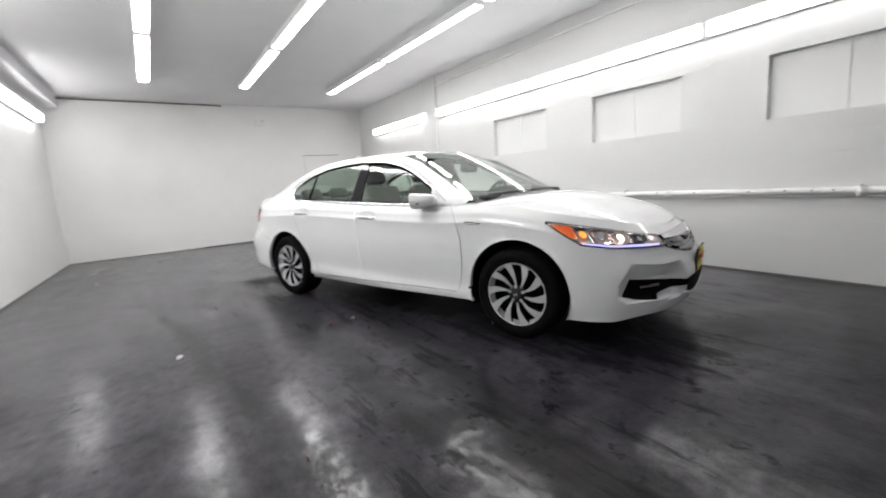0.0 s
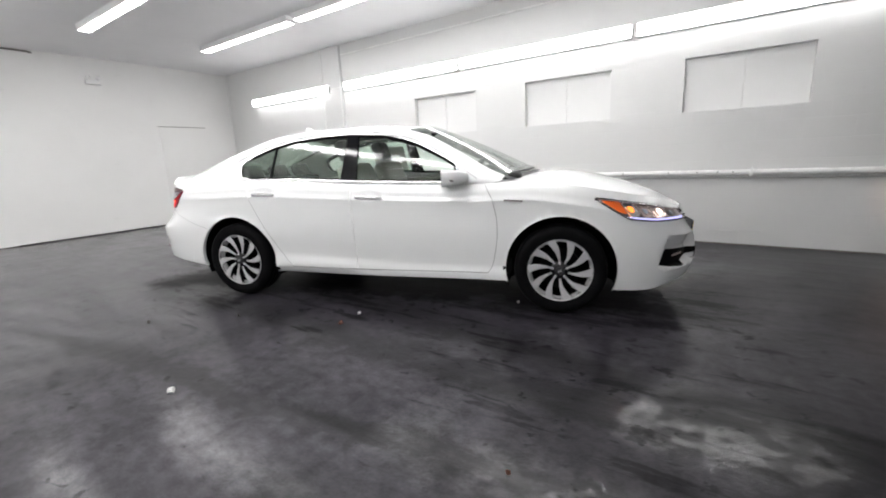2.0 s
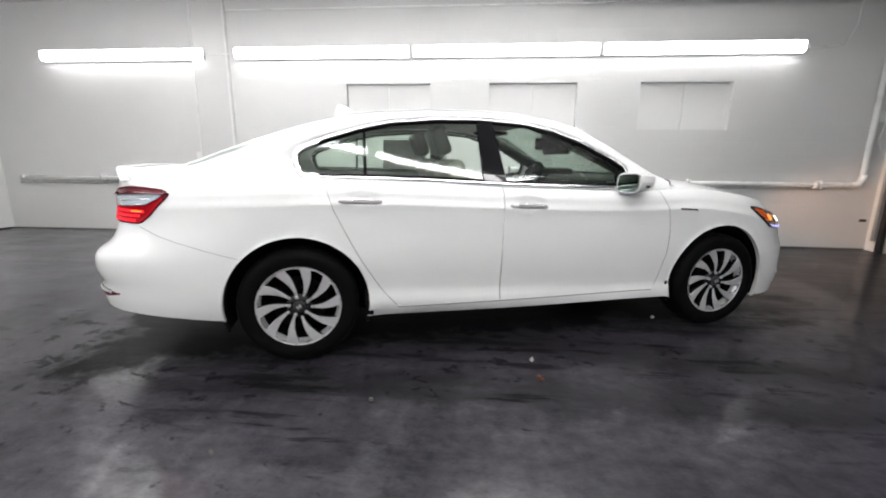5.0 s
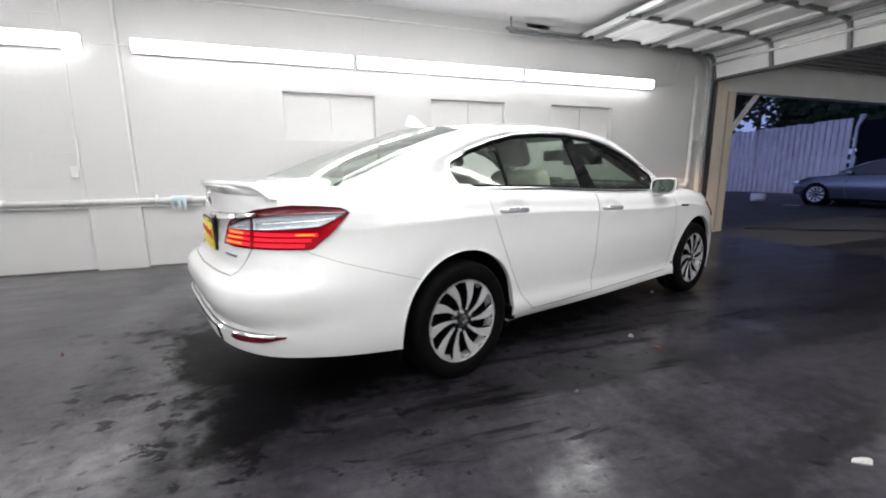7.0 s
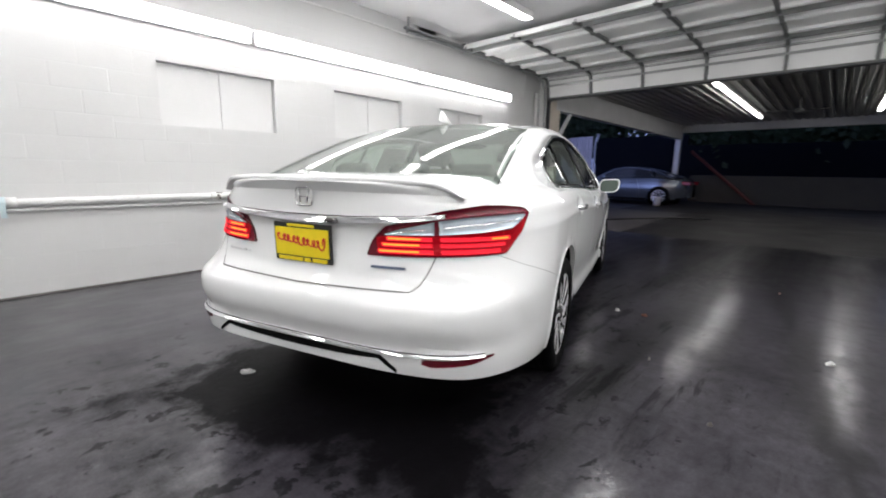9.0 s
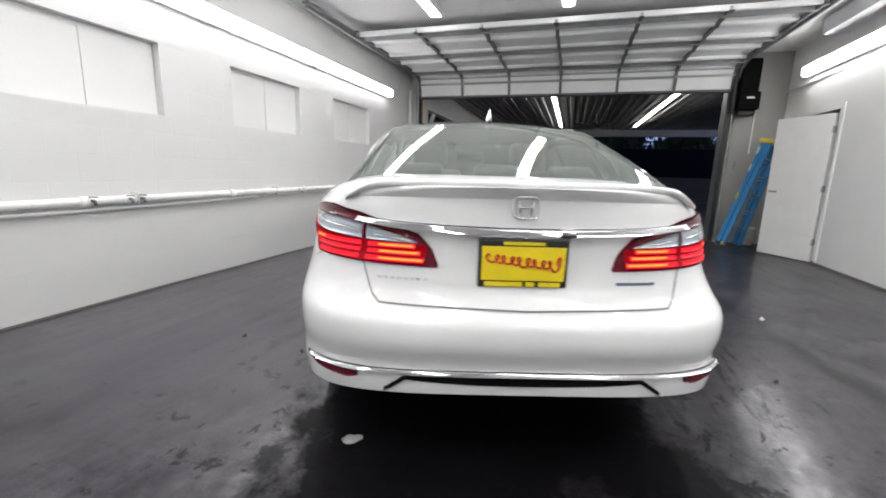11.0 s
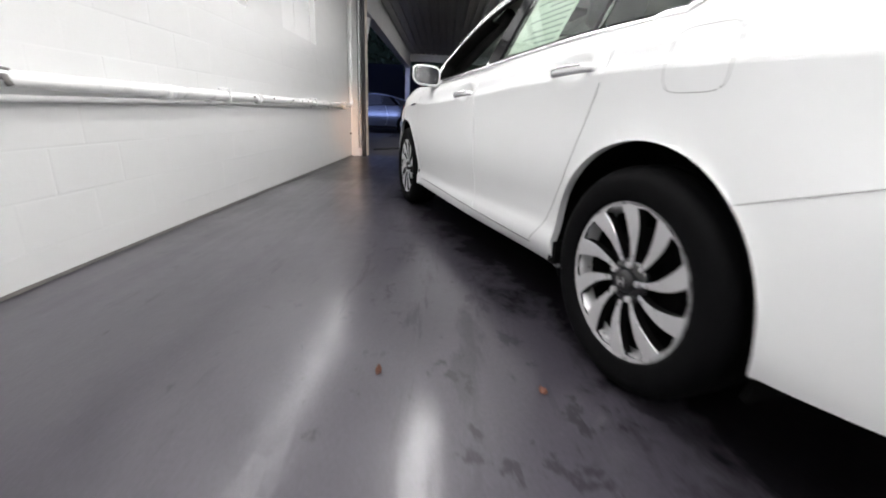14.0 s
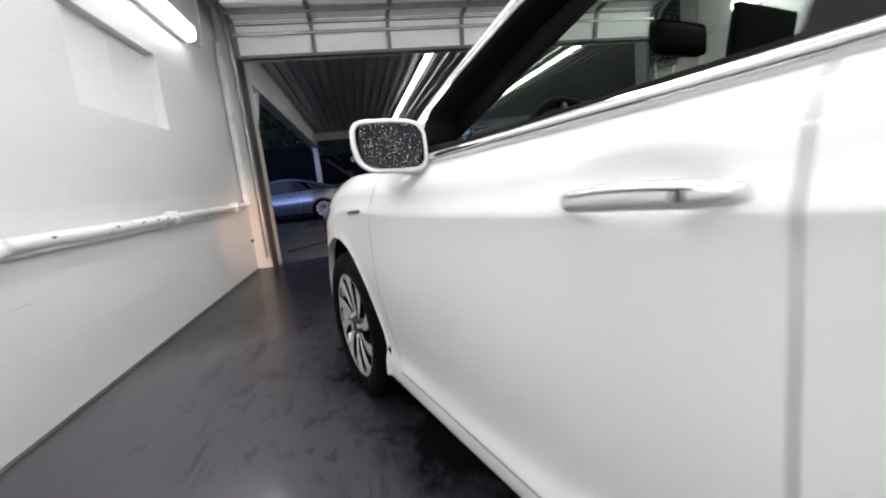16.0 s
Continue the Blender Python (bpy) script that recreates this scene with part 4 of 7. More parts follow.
def spoke_wheel():
    """A ten-spoke alloy wheel with swirling machined spokes and black pockets, facing +y."""
    r0, r1, n = 0.062, 0.222, 10
    for base in (0.0,):
        rows_top = []
        for r, wide in ((0.062, 0.0060), (0.075, 0.0072), (0.088, 0.0086), (0.10, 0.0102), (0.115, 0.0126), (0.13, 0.0153), (0.145, 0.0183), (0.16, 0.0216), (0.175, 0.0240), (0.19, 0.0264), (0.214, 0.0298), (0.2185, 0.0684), (0.222, 0.0696)):
            f = (r - r0) / (r1 - r0)
            swirl = -0.26 * f**1.3
            half = wide / r
            depth = 0.010 * (1 - f) ** 2
            lead, trail = base + swirl + half, base + swirl - half
            ring = []
            for ang, d in ((trail, -0.030), (trail, -0.0025), (trail + 0.07 * half, 0.0), (base + swirl, 0.0003), (lead - 0.07 * half, 0.0), (lead, -0.0025), (lead, -0.030)):
                ring.append(Vector((r * math.cos(ang), d - depth, r * math.sin(ang))))
            rows_top.append(ring)
    bm_spokes = grid([r[1:6] for r in rows_top])
    spoke_side = joined(grid([r[:2] for r in rows_top]), grid([r[5:] for r in rows_top]))
    rim = lathe([(0.205, -0.05), (0.214, -0.012), (0.221, -0.004), (0.232, 0.0), (0.2385, 0.0), (0.2405, -0.006), (0.2405, -0.02)], 72)
    barrel = lathe([(0.232, -0.01), (0.215, -0.03), (0.205, -0.06), (0.20, -0.15), (0.0, -0.15)], 48)
    tyre = lathe([(0.2275, -0.012), (0.229, 0.002), (0.236, 0.006), (0.250, 0.010), (0.268, 0.013), (0.288, 0.013), (0.305, 0.007), (0.316, -0.004), (0.3235, -0.018), (0.327, -0.040), (0.328, -0.060), (0.3225, -0.0605), (0.3225, -0.066), (0.328, -0.0665), (0.328, -0.105), (0.3225, -0.1055), (0.3225, -0.111), (0.328, -0.1115), (0.328, -0.150), (0.3235, -0.190), (0.305, -0.212), (0.24, -0.21)], 96)
    cap = lathe([(0.0, 0.006), (0.020, 0.006), (0.029, 0.002), (0.033, -0.004), (0.034, -0.02)], 32)
    hub = lathe([(0.034, -0.008), (0.058, -0.010), (0.070, -0.016), (0.072, -0.04)], 40)
    disc = lathe([(0.08, -0.072), (0.150, -0.072), (0.150, -0.09), (0.08, -0.09)], 48)
    nuts = []
    for k in range(5):
        a = 2 * math.pi * (k + 0.5) / 5
        p, f = lathe([(0.0, 0.004), (0.008, 0.003), (0.0095, -0.002), (0.0095, -0.02)], 6)
        nuts.append(([(x + 0.052 * math.cos(a), y, z + 0.052 * math.sin(a)) for x, y, z in p], f))
    return (bm_spokes, spoke_side), rim, barrel, tyre, cap, hub, disc, nuts


def add_wheels(car, track=0.893, spin=(0.1, 0.35, 0.2, 0.5)):
    spokes, rim, barrel, tyre, cap, hub, disc, nuts = spoke_wheel()
    first = None
    for k, (sx, sy) in enumerate(((1, 1), (1, -1), (-1, 1), (-1, -1))):
        m = Matrix.Translation((sx * AXLE, sy * track, TYRE_R - (DROP if sx > 0 else 0))) @ Matrix.Rotation(0 if sy > 0 else math.pi, 4, "Z") @ Matrix.Rotation(spin[k], 4, "Y")
        if first is None:
            first = part("wheel", rim, "alloy", car, "machined alloy wheel with ten curved spokes", True)
            spoke = part("spoke", spokes[0], "alloy", first)
            flank_side = part("spoke_side", spokes[1], "under", first, smooth=True)
            for j in range(1, 10):
                for source in (spoke, flank_side):
                    more = new(source.name.split(".")[0], source.data)
                    more.parent = first
                    more.matrix_basis = Matrix.Rotation(2 * math.pi * j / 10, 4, "Y")
            part("rim_barrel", barrel, "under", first, smooth=True)
            part("tyre", tyre, "rubber", first, "black rubber tyre", True)
            part("hub_plate", hub, "gloss_black", first, smooth=True)
            part("hub_cap", cap, "black", first, "black centre cap", True)
            part("cap_mark", joined(tube([(-0.011, 0.0085, 0.012), (-0.009, 0.0085, -0.012)], 0.0022, 6), tube([(0.011, 0.0085, 0.012), (0.009, 0.0085, -0.012)], 0.0022, 6), tube([(-0.010, 0.0085, 0.0), (0.010, 0.0085, 0.0)], 0.0022, 6)), "alloy", first)
            part("brake_disc", disc, "under", first, smooth=True)
            for nut in nuts:
                part("wheel_nut", nut, "alloy", first)
            first.matrix_basis = m
        else:
            w = copy_thing(first, m)
            w.parent = car


def build_sedan(m):
    car = empty("sedan_car", m, "white four-door saloon car with headlights on, beaded with water", "car")
    doors = build_shell(car, "paint")
    build_glasshouse(car, "paint", doors, "glass")
    add_wheels(car)
    return car, doors


CAR_POSE = pose(2.522, 3.482, 0.0, 0, 0, -72.34)
sedan, sedan_doors = build_sedan(CAR_POSE)


def sedan_details(car):
    # wheel wells and underside
    for sx in (-1, 1):
        for sy in (-1, 1):
            mid_z = 0.332 - (DROP * 0.8 if sx > 0 else 0)
            arc = [math.pi * k / 24 - 0.35 + k * 0.7 / 24 * 1.0 for k in range(25)]
            rows = [[Vector((sx * AXLE + r * math.cos(a), sy * min(y, flank(sx * AXLE + r * math.cos(a), max(0.25, mid_z + r * math.sin(a))).y - 0.012), mid_z + r * math.sin(a))) for a in arc] for y, r in ((0.897, 0.3875), (0.87, 0.402), (0.75, 0.402), (0.64, 0.402))]
            rows.append([Vector((sx * AXLE, sy * 0.64, 0.33)) for a in arc])
            part("wheel_well", grid(rows), "under", car, smooth=True)
            x = sx * 1.0
            part("splash_guard", box(x - 0.02, x + 0.02, sy * 0.62, sy * 0.885, 0.245, 0.33, 0.004), "under", car)
    part("underbody", box(-1.76, 1.74, -0.50, 0.50, 0.19, 0.36, 0.03), "under", car)
    part("floor_pan", box(-0.98, 0.98, -0.80, 0.80, 0.215, 0.36, 0.03), "under", car)
    part("front_splash_panel", box(1.74, 2.10, -0.50, 0.50, 0.22, 0.52, 0.03), "under", car)
    part("rear_splash_panel", box(-2.25, -1.76, -0.55, 0.55, 0.345, 0.6, 0.03), "under", car)
    # tail lamps, wrapped round the corner on to the flank
    for s in (1, -1):
        wrap = lambda a, z: Vector((round_tail(a, z).x, s * round_tail(a, z).y, z))
        a_in, a_mid, a_tip = tail_y(0.285), 0.57, 1.018
        a_low, a_clear = 0.868, 0.982
        top = line([(a_in, 0.796), (a_in + 0.045, 0.862), (0.37, 0.902), (0.47, 0.930), (0.60, 0.964), (0.77, 0.981), (0.88, 0.977), (0.98, 0.968), (1.005, 0.960), (a_tip, 0.948)])
        low = line([(a_in, 0.787), (0.33, 0.788), (0.55, 0.791), (a_low - 0.02, 0.793), (a_low, 0.797), (0.93, 0.858), (0.99, 0.914), (a_tip, 0.942)])
        lamp = part("tail_lamp", patch(wrap, spread(a_in, a_tip, 44), low, top, 0.008, 6), "dark_red", car, "red and clear tail lamp, lit", True)
        clear_low = line([(0.372, 0.869), (a_mid, 0.874), (0.78, 0.884), (0.885, 0.890), (0.94, 0.912), (a_clear, 0.936)])
        clear_top = line([(0.372, 0.872), (0.43, 0.893), (a_mid, 0.923), (0.70, 0.938), (0.79, 0.941), (0.90, 0.943), (a_clear, 0.941)])
        for a0, a1, n in ((0.374, a_mid - 0.009, 14), (a_mid + 0.009, a_clear, 22)):
            part("clear_band", patch(wrap, spread(a0, a1, n), clear_low, clear_top, 0.012, 4), "clear", lamp, "clear reversing lens", True)
            part("lens_rib", patch(wrap, spread(a0 + 0.02, a1 - 0.03, n), lambda a: (clear_low(a) + clear_top(a)) / 2 - 0.002, lambda a: (clear_low(a) + clear_top(a)) / 2 + 0.002, 0.0145, 1, 0.004), "chrome", lamp, "", True)
        edge = lambda a: clear_top(min(a, a_clear)) + 0.004
        part("top_lens", patch(wrap, spread(0.385, a_tip - 0.018, 34), edge, lambda a: max(top(a) - 0.004, edge(a) + 0.004), 0.011, 2), "dark_red", lamp, "", True)
        part("side_lens", patch(wrap, spread(a_low - 0.03, a_tip - 0.035, 14), lambda a: low(a) + 0.003, lambda a: max(clear_low(min(a, a_clear)) - 0.005, low(a) + 0.005), 0.010, 3), "red_lit", lamp, "red side lens", True)
        part("lit_lens", patch(wrap, spread(a_in + 0.052, a_low - 0.015, 30), lambda a: 0.796, lambda a: min(clear_low(max(a, 0.372)) - 0.004, top(a) - 0.012), 0.0095, 2), "red_lit", lamp, "red lens lit from inside", True)
        for j in range(3):
            z = 0.800 + 0.0245 * j
            lo, hi = (lambda v: (lambda a: v))(z), (lambda v: (lambda a: v + 0.016))(z)
            end = a_low - 0.04 + 0.024 * j
            for a0, a1, n in ((0.338 + 0.021 * j, a_mid - 0.016, 12), (a_mid + 0.014, end, 18)):
                part("light_bar", patch(wrap, spread(a0, a1, n), lo, hi, 0.013, 2), "red_glow", lamp, "glowing red light bar", True)
                hot = z + 0.008
                b1 = a0 + 0.75 * (a1 - a0) if n == 12 else a1 - 0.012
                b0 = a0 + 0.006 if n == 12 else a1 - 0.09
                if n == 12 or j == 2:
                    part("light_line", patch(wrap, spread(b0, b1, 8), lambda a: hot - 0.003, lambda a: hot + 0.004, 0.0145, 1, 0.004), "orange_glow", lamp, "hot orange end of the light bar", True)
        # lower reflector
        part("rear_reflector", patch(wrap, spread(tail_y(0.50), tail_y(0.748), 18), line([(tail_y(0.50), 0.412), (tail_y(0.54), 0.402), (tail_y(0.68), 0.405), (tail_y(0.748), 0.424)]), line([(tail_y(0.50), 0.430), (tail_y(0.60), 0.434), (tail_y(0.748), 0.431)]), 0.006), "dark_red", car, "dark red bumper reflector", True)
    rear = lambda a, z: tail(a, z)
    whole = lambda a, z: Vector((round_tail(abs(a), z).x, math.copysign(1, a) * round_tail(abs(a), z).y, z))
    reach = tail_x(-2.20)
    part("bumper_strip", patch(whole, spread(-reach, reach, 60), lambda a: 0.434 - 0.004 * (abs(a) / 0.8) ** 3, lambda a: 0.452 - 0.010 * (abs(a) / 0.8) ** 3, 0.008, 2, 0.012, 0.010), "chrome", car, "chrome bumper strip", True)
    part("diffuser_slot", patch(rear, spread(-0.475, 0.475, 40), lambda a: 0.404 + 0.012 * (abs(a) / 0.40) ** 2 if abs(a) < 0.405 else 0.416 - 0.66 * (abs(a) - 0.405), lambda a: 0.433 if abs(a) < 0.405 else 0.433 - 0.70 * (abs(a) - 0.405), 0.006, 2), "under", car, "gloss black slot in the rear bumper", True)
    part("boot_garnish", patch(rear, spread(-0.585, 0.585, 40), lambda a: 0.900 + 0.032 * (abs(a) / 0.585) ** 2, lambda a: 0.932 + 0.018 * (abs(a) / 0.585) ** 2, 0.012, 3, 0.016, 0.016), "chrome", car, "chrome boot garnish", True)
    part("camera_housing", box(-2.432, -2.40, -0.165, -0.11, 0.908, 0.924, 0.006), "dark_chrome", car)
    part("boot_seam", joined(seam_line(rear, [(0.565, 0.79), (0.545, 0.73), (0.528, 0.69), (0.50, 0.667), (0.0, 0.656), (-0.50, 0.667), (-0.528, 0.69), (-0.545, 0.73), (-0.565, 0.79)], 0.005)), "seam", car)
    for s in (1, -1):
        side = lambda a, z: Vector((a, s * flank(a, z).y, z))
        for name, edge in (("front_door_seam", SEAM_FRONT), ("rear_door_seam", SEAM_REAR)):
            part(name, seam_line(side, [(x, z) for z, x in edge if 0.285 < z < 0.95], 0.0035, 0.0012), "seam", car)
        part("door_foot_seam", seam_line(side, [(x, ease(x, SILL) + 0.055) for x in spread(-0.84, 0.87, 14)], 0.005, 0.0012), "seam", car)
        part("bumper_seam", seam_line(side, [(-2.19, 0.795), (-2.05, 0.735), (-1.881, 0.680), (-1.783, 0.648), (-1.655, 0.606)], 0.002), "seam", car)
    # spoiler lip
    rows = []
    for dx, dz in ((0.16, -0.004), (0.10, 0.012), (0.03, 0.026), (-0.012, 0.030), (-0.024, 0.022), (-0.018, 0.006), (0.02, -0.012)):
        row = []
        for y in spread(-0.645, 0.645, 41):
            k = abs(y) / 0.645
            x = -2.395 + 0.14 * k**2.6
            top = 1.060 - 0.012 * k**2 - (0.045 * max(0, (k - 0.82) / 0.18) ** 1.5)
            row.append(Vector((x + dx * (1 - 0.3 * k**6), y, top + dz * (1 - 0.7 * k**6))))
        rows.append(row)
    part("boot_spoiler", grid(rows), "paint", car, "white lip spoiler", True)
    # badges as plain shapes
    def emblem(at, size, name, facing):
        w, h = size
        m = []
        for sy in (-1, 1):
            m.append(tube([(0, sy * w * 0.28, h * 0.36), (0, sy * w * 0.20, -h * 0.36)], 0.005, 8))
        m.append(tube([(0, -w * 0.22, 0), (0, w * 0.22, 0)], 0.005, 8))
        ring = []
        for k in range(32):
            t = 2 * math.pi * k / 32
            c, s2 = math.cos(t), math.sin(t)
            ring.append((0, math.copysign(abs(c) ** 0.5, c) * w / 2, math.copysign(abs(s2) ** 0.5, s2) * h / 2))
        m.append(tube(ring, 0.004, 8, True))
        p, f = joined(*m)
        part(name, ([Vector((at[0] + facing * 0.0, at[1], at[2])) + Vector(q) for q in p], f), "chrome", car, "chrome emblem", True)

    emblem((-2.405, 0.01, 1.002), (0.088, 0.075), "rear_emblem", -1)
    for name, s, x0, x1 in (("fender_badge", 1, 1.0, 1.135), ("fender_badge", -1, 1.0, 1.135)):
        side = lambda a, z: Vector((a, s * flank(a, z).y, z))
        part(name, patch(side, spread(x0, x1, 8), lambda a: 0.818 - 0.06 * (a - 1.0), lambda a: 0.828 - 0.06 * (a - 1.0), 0.004, 2, 0.005), "dark_chrome", car, "thin dark chrome badge", True)
    part("name_badge", joined(*[patch(rear, spread(y0, y0 + 0.016, 3), lambda a: 0.741, lambda a: 0.750, 0.003, 1, 0.004) for y0 in spread(0.335, 0.495, 8)]), "alloy", car, "row of small grey letters as bars")
    part("hybrid_badge", patch(rear, spread(-0.46, -0.32, 8), lambda a: 0.740, lambda a: 0.750, 0.004, 1, 0.005), worn("blue_badge", (0.10, 0.13, 0.20), 0.3), car, "thin blue-grey badge")
    # plates
    for at, face, tilt, name in (((-2.420, 0.012, 0.812), -1, -2, "rear_plate"), ((2.400, 0.0, 0.475), 1, 4, "front_plate")):
        turn = Matrix.Translation(at) @ Matrix.Rotation(radians(tilt), 4, "Y")
        plate = part(name, box(-0.006, 0.006, -0.152, 0.152, -0.082, 0.082, 0.004, turn=turn), "black", car, "yellow dealer plate in a black frame")
        f = face * 0.008
        part("plate_face", box(f - 0.002, f + 0.002, -0.142, 0.142, -0.057, 0.061, 0.001, turn=turn), "plate", plate, "yellow plate with a red scrawl")
        for y0, y1, z0, z1 in ((-0.13, -0.055, -0.0775, -0.0625), (-0.042, -0.012, -0.0775, -0.0625), (0.0, 0.13, -0.0775, -0.0625), (-0.07, 0.07, 0.0665, 0.077)):
            part("frame_mark", box(f - 0.002, f + 0.002, y0, y1, z0, z1, turn=turn), "plate", plate)
        scrawl = []
        for u in spread(0, 1, 260):
            w = 2 * math.pi * (9.5 * u) + 0.8 * math.sin(u * 31)
            tall = 0.013 + 0.020 * math.exp(-((u - 0.06) / 0.05) ** 2) + 0.014 * math.exp(-((u - 0.50) / 0.04) ** 2)
            scrawl.append((f * 1.3, face * (0.125 - 0.25 * u - 0.010 * math.cos(w)), -0.012 + 0.026 * u + tall * (0.6 + math.sin(w))))
        p, q = tube(scrawl, 0.0036, 6)
        part("plate_scrawl", ([turn @ Vector(v) for v in p], q), "plate_red", plate, "red scrawl")
    # door handles
    for door in sedan_doors:
        name = door.name.split(".")[0]
        s = 1 if sum(v.co.y for v in door.data.vertices) > 0 else -1
        x0, x1, z0, z1 = (-1.145, -0.925, 0.908, 0.901) if name == "rear_door" else (-0.172, 0.058, 0.866, 0.856)
        pts, rad = [], []
        for u in spread(0, 1, 15):
            x, z = x0 + (x1 - x0) * u, z0 + (z1 - z0) * u
            o = 0.026 * min(1.0, math.sin(math.pi * u) * 2.2) - 0.002
            pts.append((x, s * (flank(x, z).y + o), z + 0.004 * math.sin(math.pi * u)))
            rad.append(0.010 + 0.007 * max(0, math.sin(math.pi * u)) ** 0.5)
        flat, ends = tube(pts, rad, 14)
        flat = [Vector((v.x, pts[i // 14][1] + (v.y - pts[i // 14][1]) * 0.6, v.z)) for i, v in enumerate(flat)]
        part("door_handle", (flat, ends), "handle", door, "satin chrome door handle", True)
        if name == "front_door":
            spot = pts[3]
            part("key_lock", ([Vector((spot[0] - 0.004, spot[1] + s * (rad[3] * 0.6), spot[2])) + Vector(v) for v in lathe([(0.0, 0.002), (0.006, 0.002), (0.0075, -0.004)], 14)[0]], lathe([(0.0, 0.002), (0.006, 0.002), (0.0075, -0.004)], 14)[1]), "dark_chrome", door, "dark key lock")
        part("handle_strip", tube([(p[0], p[1] + s * (r * 0.6 - 0.002), p[2] + r * 0.55) for p, r in list(zip(pts, rad))[2:-2]], 0.004, 8), "chrome", door, "", True)
    for s in (1, -1):
        side = lambda a, z: Vector((a, s * flank(a, z).y, z))
        part("door_joint", seam_line(side, [(-0.213, 0.235), (-0.213, 0.97)], 0.016, -0.010), "seam", car)
        part("door_joint", seam_line(side, [(ease(z, SEAM_REAR), z) for z in spread(0.27, 1.0, 20)], 0.016, -0.010), "seam", car)
        part("door_joint", seam_line(side, [(ease(z, SEAM_FRONT), z) for z in spread(0.27, 0.93, 20)], 0.016, -0.010), "seam", car)
        part("door_joint", seam_line(side, [(x, ease(x, SILL) + 0.072 * (ease(x, SHOULDER) - ease(x, SILL))) for x in spread(-0.79, 0.86, 20)], 0.016, -0.010), "seam", car)
    # fuel flap
    side = lambda a, z: flank(a, z)
    flap = [(-1.50 + 0.085 * math.copysign(abs(math.cos(t)) ** 0.45, math.cos(t)), 0.90 + 0.07 * math.copysign(abs(math.sin(t)) ** 0.45, math.sin(t))) for t in spread(0, 2 * math.pi, 40)]
    part("fuel_flap_seam", seam_line(side, flap, 0.0016), "seam", car)
    # door mirrors
    for s in (1, -1):
        def shell(scale, open_face):
            rows = []
            for i in range(9):
                a = math.pi / 2 * i / 8
                row = []
                for k in range(25):
                    t = 2 * math.pi * k / 24
                    c, sn = math.cos(t), math.sin(t)
                    w, h = 0.090, 0.058
                    y = math.copysign(abs(c) ** 0.45, c) * w * math.cos(a) ** 0.6
                    y *= 1 - (0.16 if c > 0 else -0.0) * max(0.0, -sn)
                    z = math.copysign(abs(sn) ** 0.5, sn) * h * math.cos(a) ** 0.5 + 0.008 * c
                    row.append(Vector((0.185 * math.sin(a), y * (1 - 0.12 * math.sin(a)), z)))
                rows.append(row)
            return grid(rows)

        turn = Matrix.Translation((0.568, s * 0.960, 0.994)) @ Matrix.Rotation(s * radians(-12), 4, "Z")
        p, f = shell(1, True)
        pts = [turn @ Vector((v.x, v.y * s, v.z)) for v in p]
        housing = part("door_mirror", (pts, f), "paint", car, "white door mirror", True)
        rim = [(0.0, math.copysign(abs(math.cos(t)) ** 0.45, math.cos(t)) * 0.085 * s * (1 - (0.16 if math.cos(t) > 0 else 0) * max(0.0, -math.sin(t))), math.copysign(abs(math.sin(t)) ** 0.5, math.sin(t)) * 0.057 + 0.008 * math.cos(t)) for t in spread(0, 2 * math.pi * 23 / 24, 24)]
        p, f = tube(rim, 0.007, 8, True)
        part("mirror_rim", ([turn @ Vector(v) for v in p], f), "paint", housing, smooth=True)
        face = [turn @ Vector((-0.0072, v[1] * 0.90 - s * 0.004, v[2] * 0.93)) for v in rim]
        part("mirror_glass", (face, [tuple(range(24))]), "dark_mirror" if s > 0 else "mirror", housing, "rain-spotted mirror glass")
        lip = [(0.05 + 0.03 * math.sin(u * math.pi), s * (0.086 - 0.012 * abs(u - 0.5)), -0.024 + 0.012 * u) for u in spread(0, 1, 8)]
        part("indicator_groove", ([turn @ Vector(v) for v in tube(lip, 0.0035, 6)[0]], tube(lip, 0.0035, 6)[1]), "dark_chrome", housing)
        part("mirror_arm", ([turn @ Vector(v) for v in tube([(0.03, -0.155 * s, -0.055), (0.035, -0.09 * s, -0.052), (0.05, 0.0, -0.035)], [0.03, 0.028, 0.022], 10)[0]], tube([(0, 0, 0), (0, 0, 1), (0, 0, 2)], 0.02, 10)[1]), "paint", housing, smooth=True)
        sail = [Vector((x, s * (side_y(x, z) + 0.004), z)) for x, z in ((0.648, 1.092), (0.80, 0.985), (0.80, 0.952), (0.648, 0.952))]
        part("mirror_base", grid([[sail[0], sail[1]], [sail[3], sail[2]]]), "paint", car)
    # fin aerial
    rows = []
    for u in spread(0, 1, 10):
        x = -0.985 - 0.17 * u
        h = 0.072 * math.sin(math.pi * min(1, u * 0.62 + 0.0)) ** 1.2 if u < 0.8 else 0.072 * (1 - ((u - 0.8) / 0.2) ** 2 * 0.9)
        w = 0.020 * math.sin(math.pi * min(0.98, u * 0.8 + 0.12))
        rows.append([Vector((x, -w, 1.425)), Vector((x, -w * 0.5, 1.432 + h * 0.7)), Vector((x - 0.01, 0, 1.432 + h)), Vector((x, w * 0.5, 1.432 + h * 0.7)), Vector((x, w, 1.425))])
    part("fin_aerial", grid(rows), "paint", car, "white shark-fin aerial", True)
    # headlamps, grille and intakes
    for s in (1, -1):
        wrap = lambda a, z: Vector((round_nose(a, z).x, s * round_nose(a, z).y, z))
        tip, heel, inn = nose_x(1.69), nose_x(1.84), nose_y(0.47)
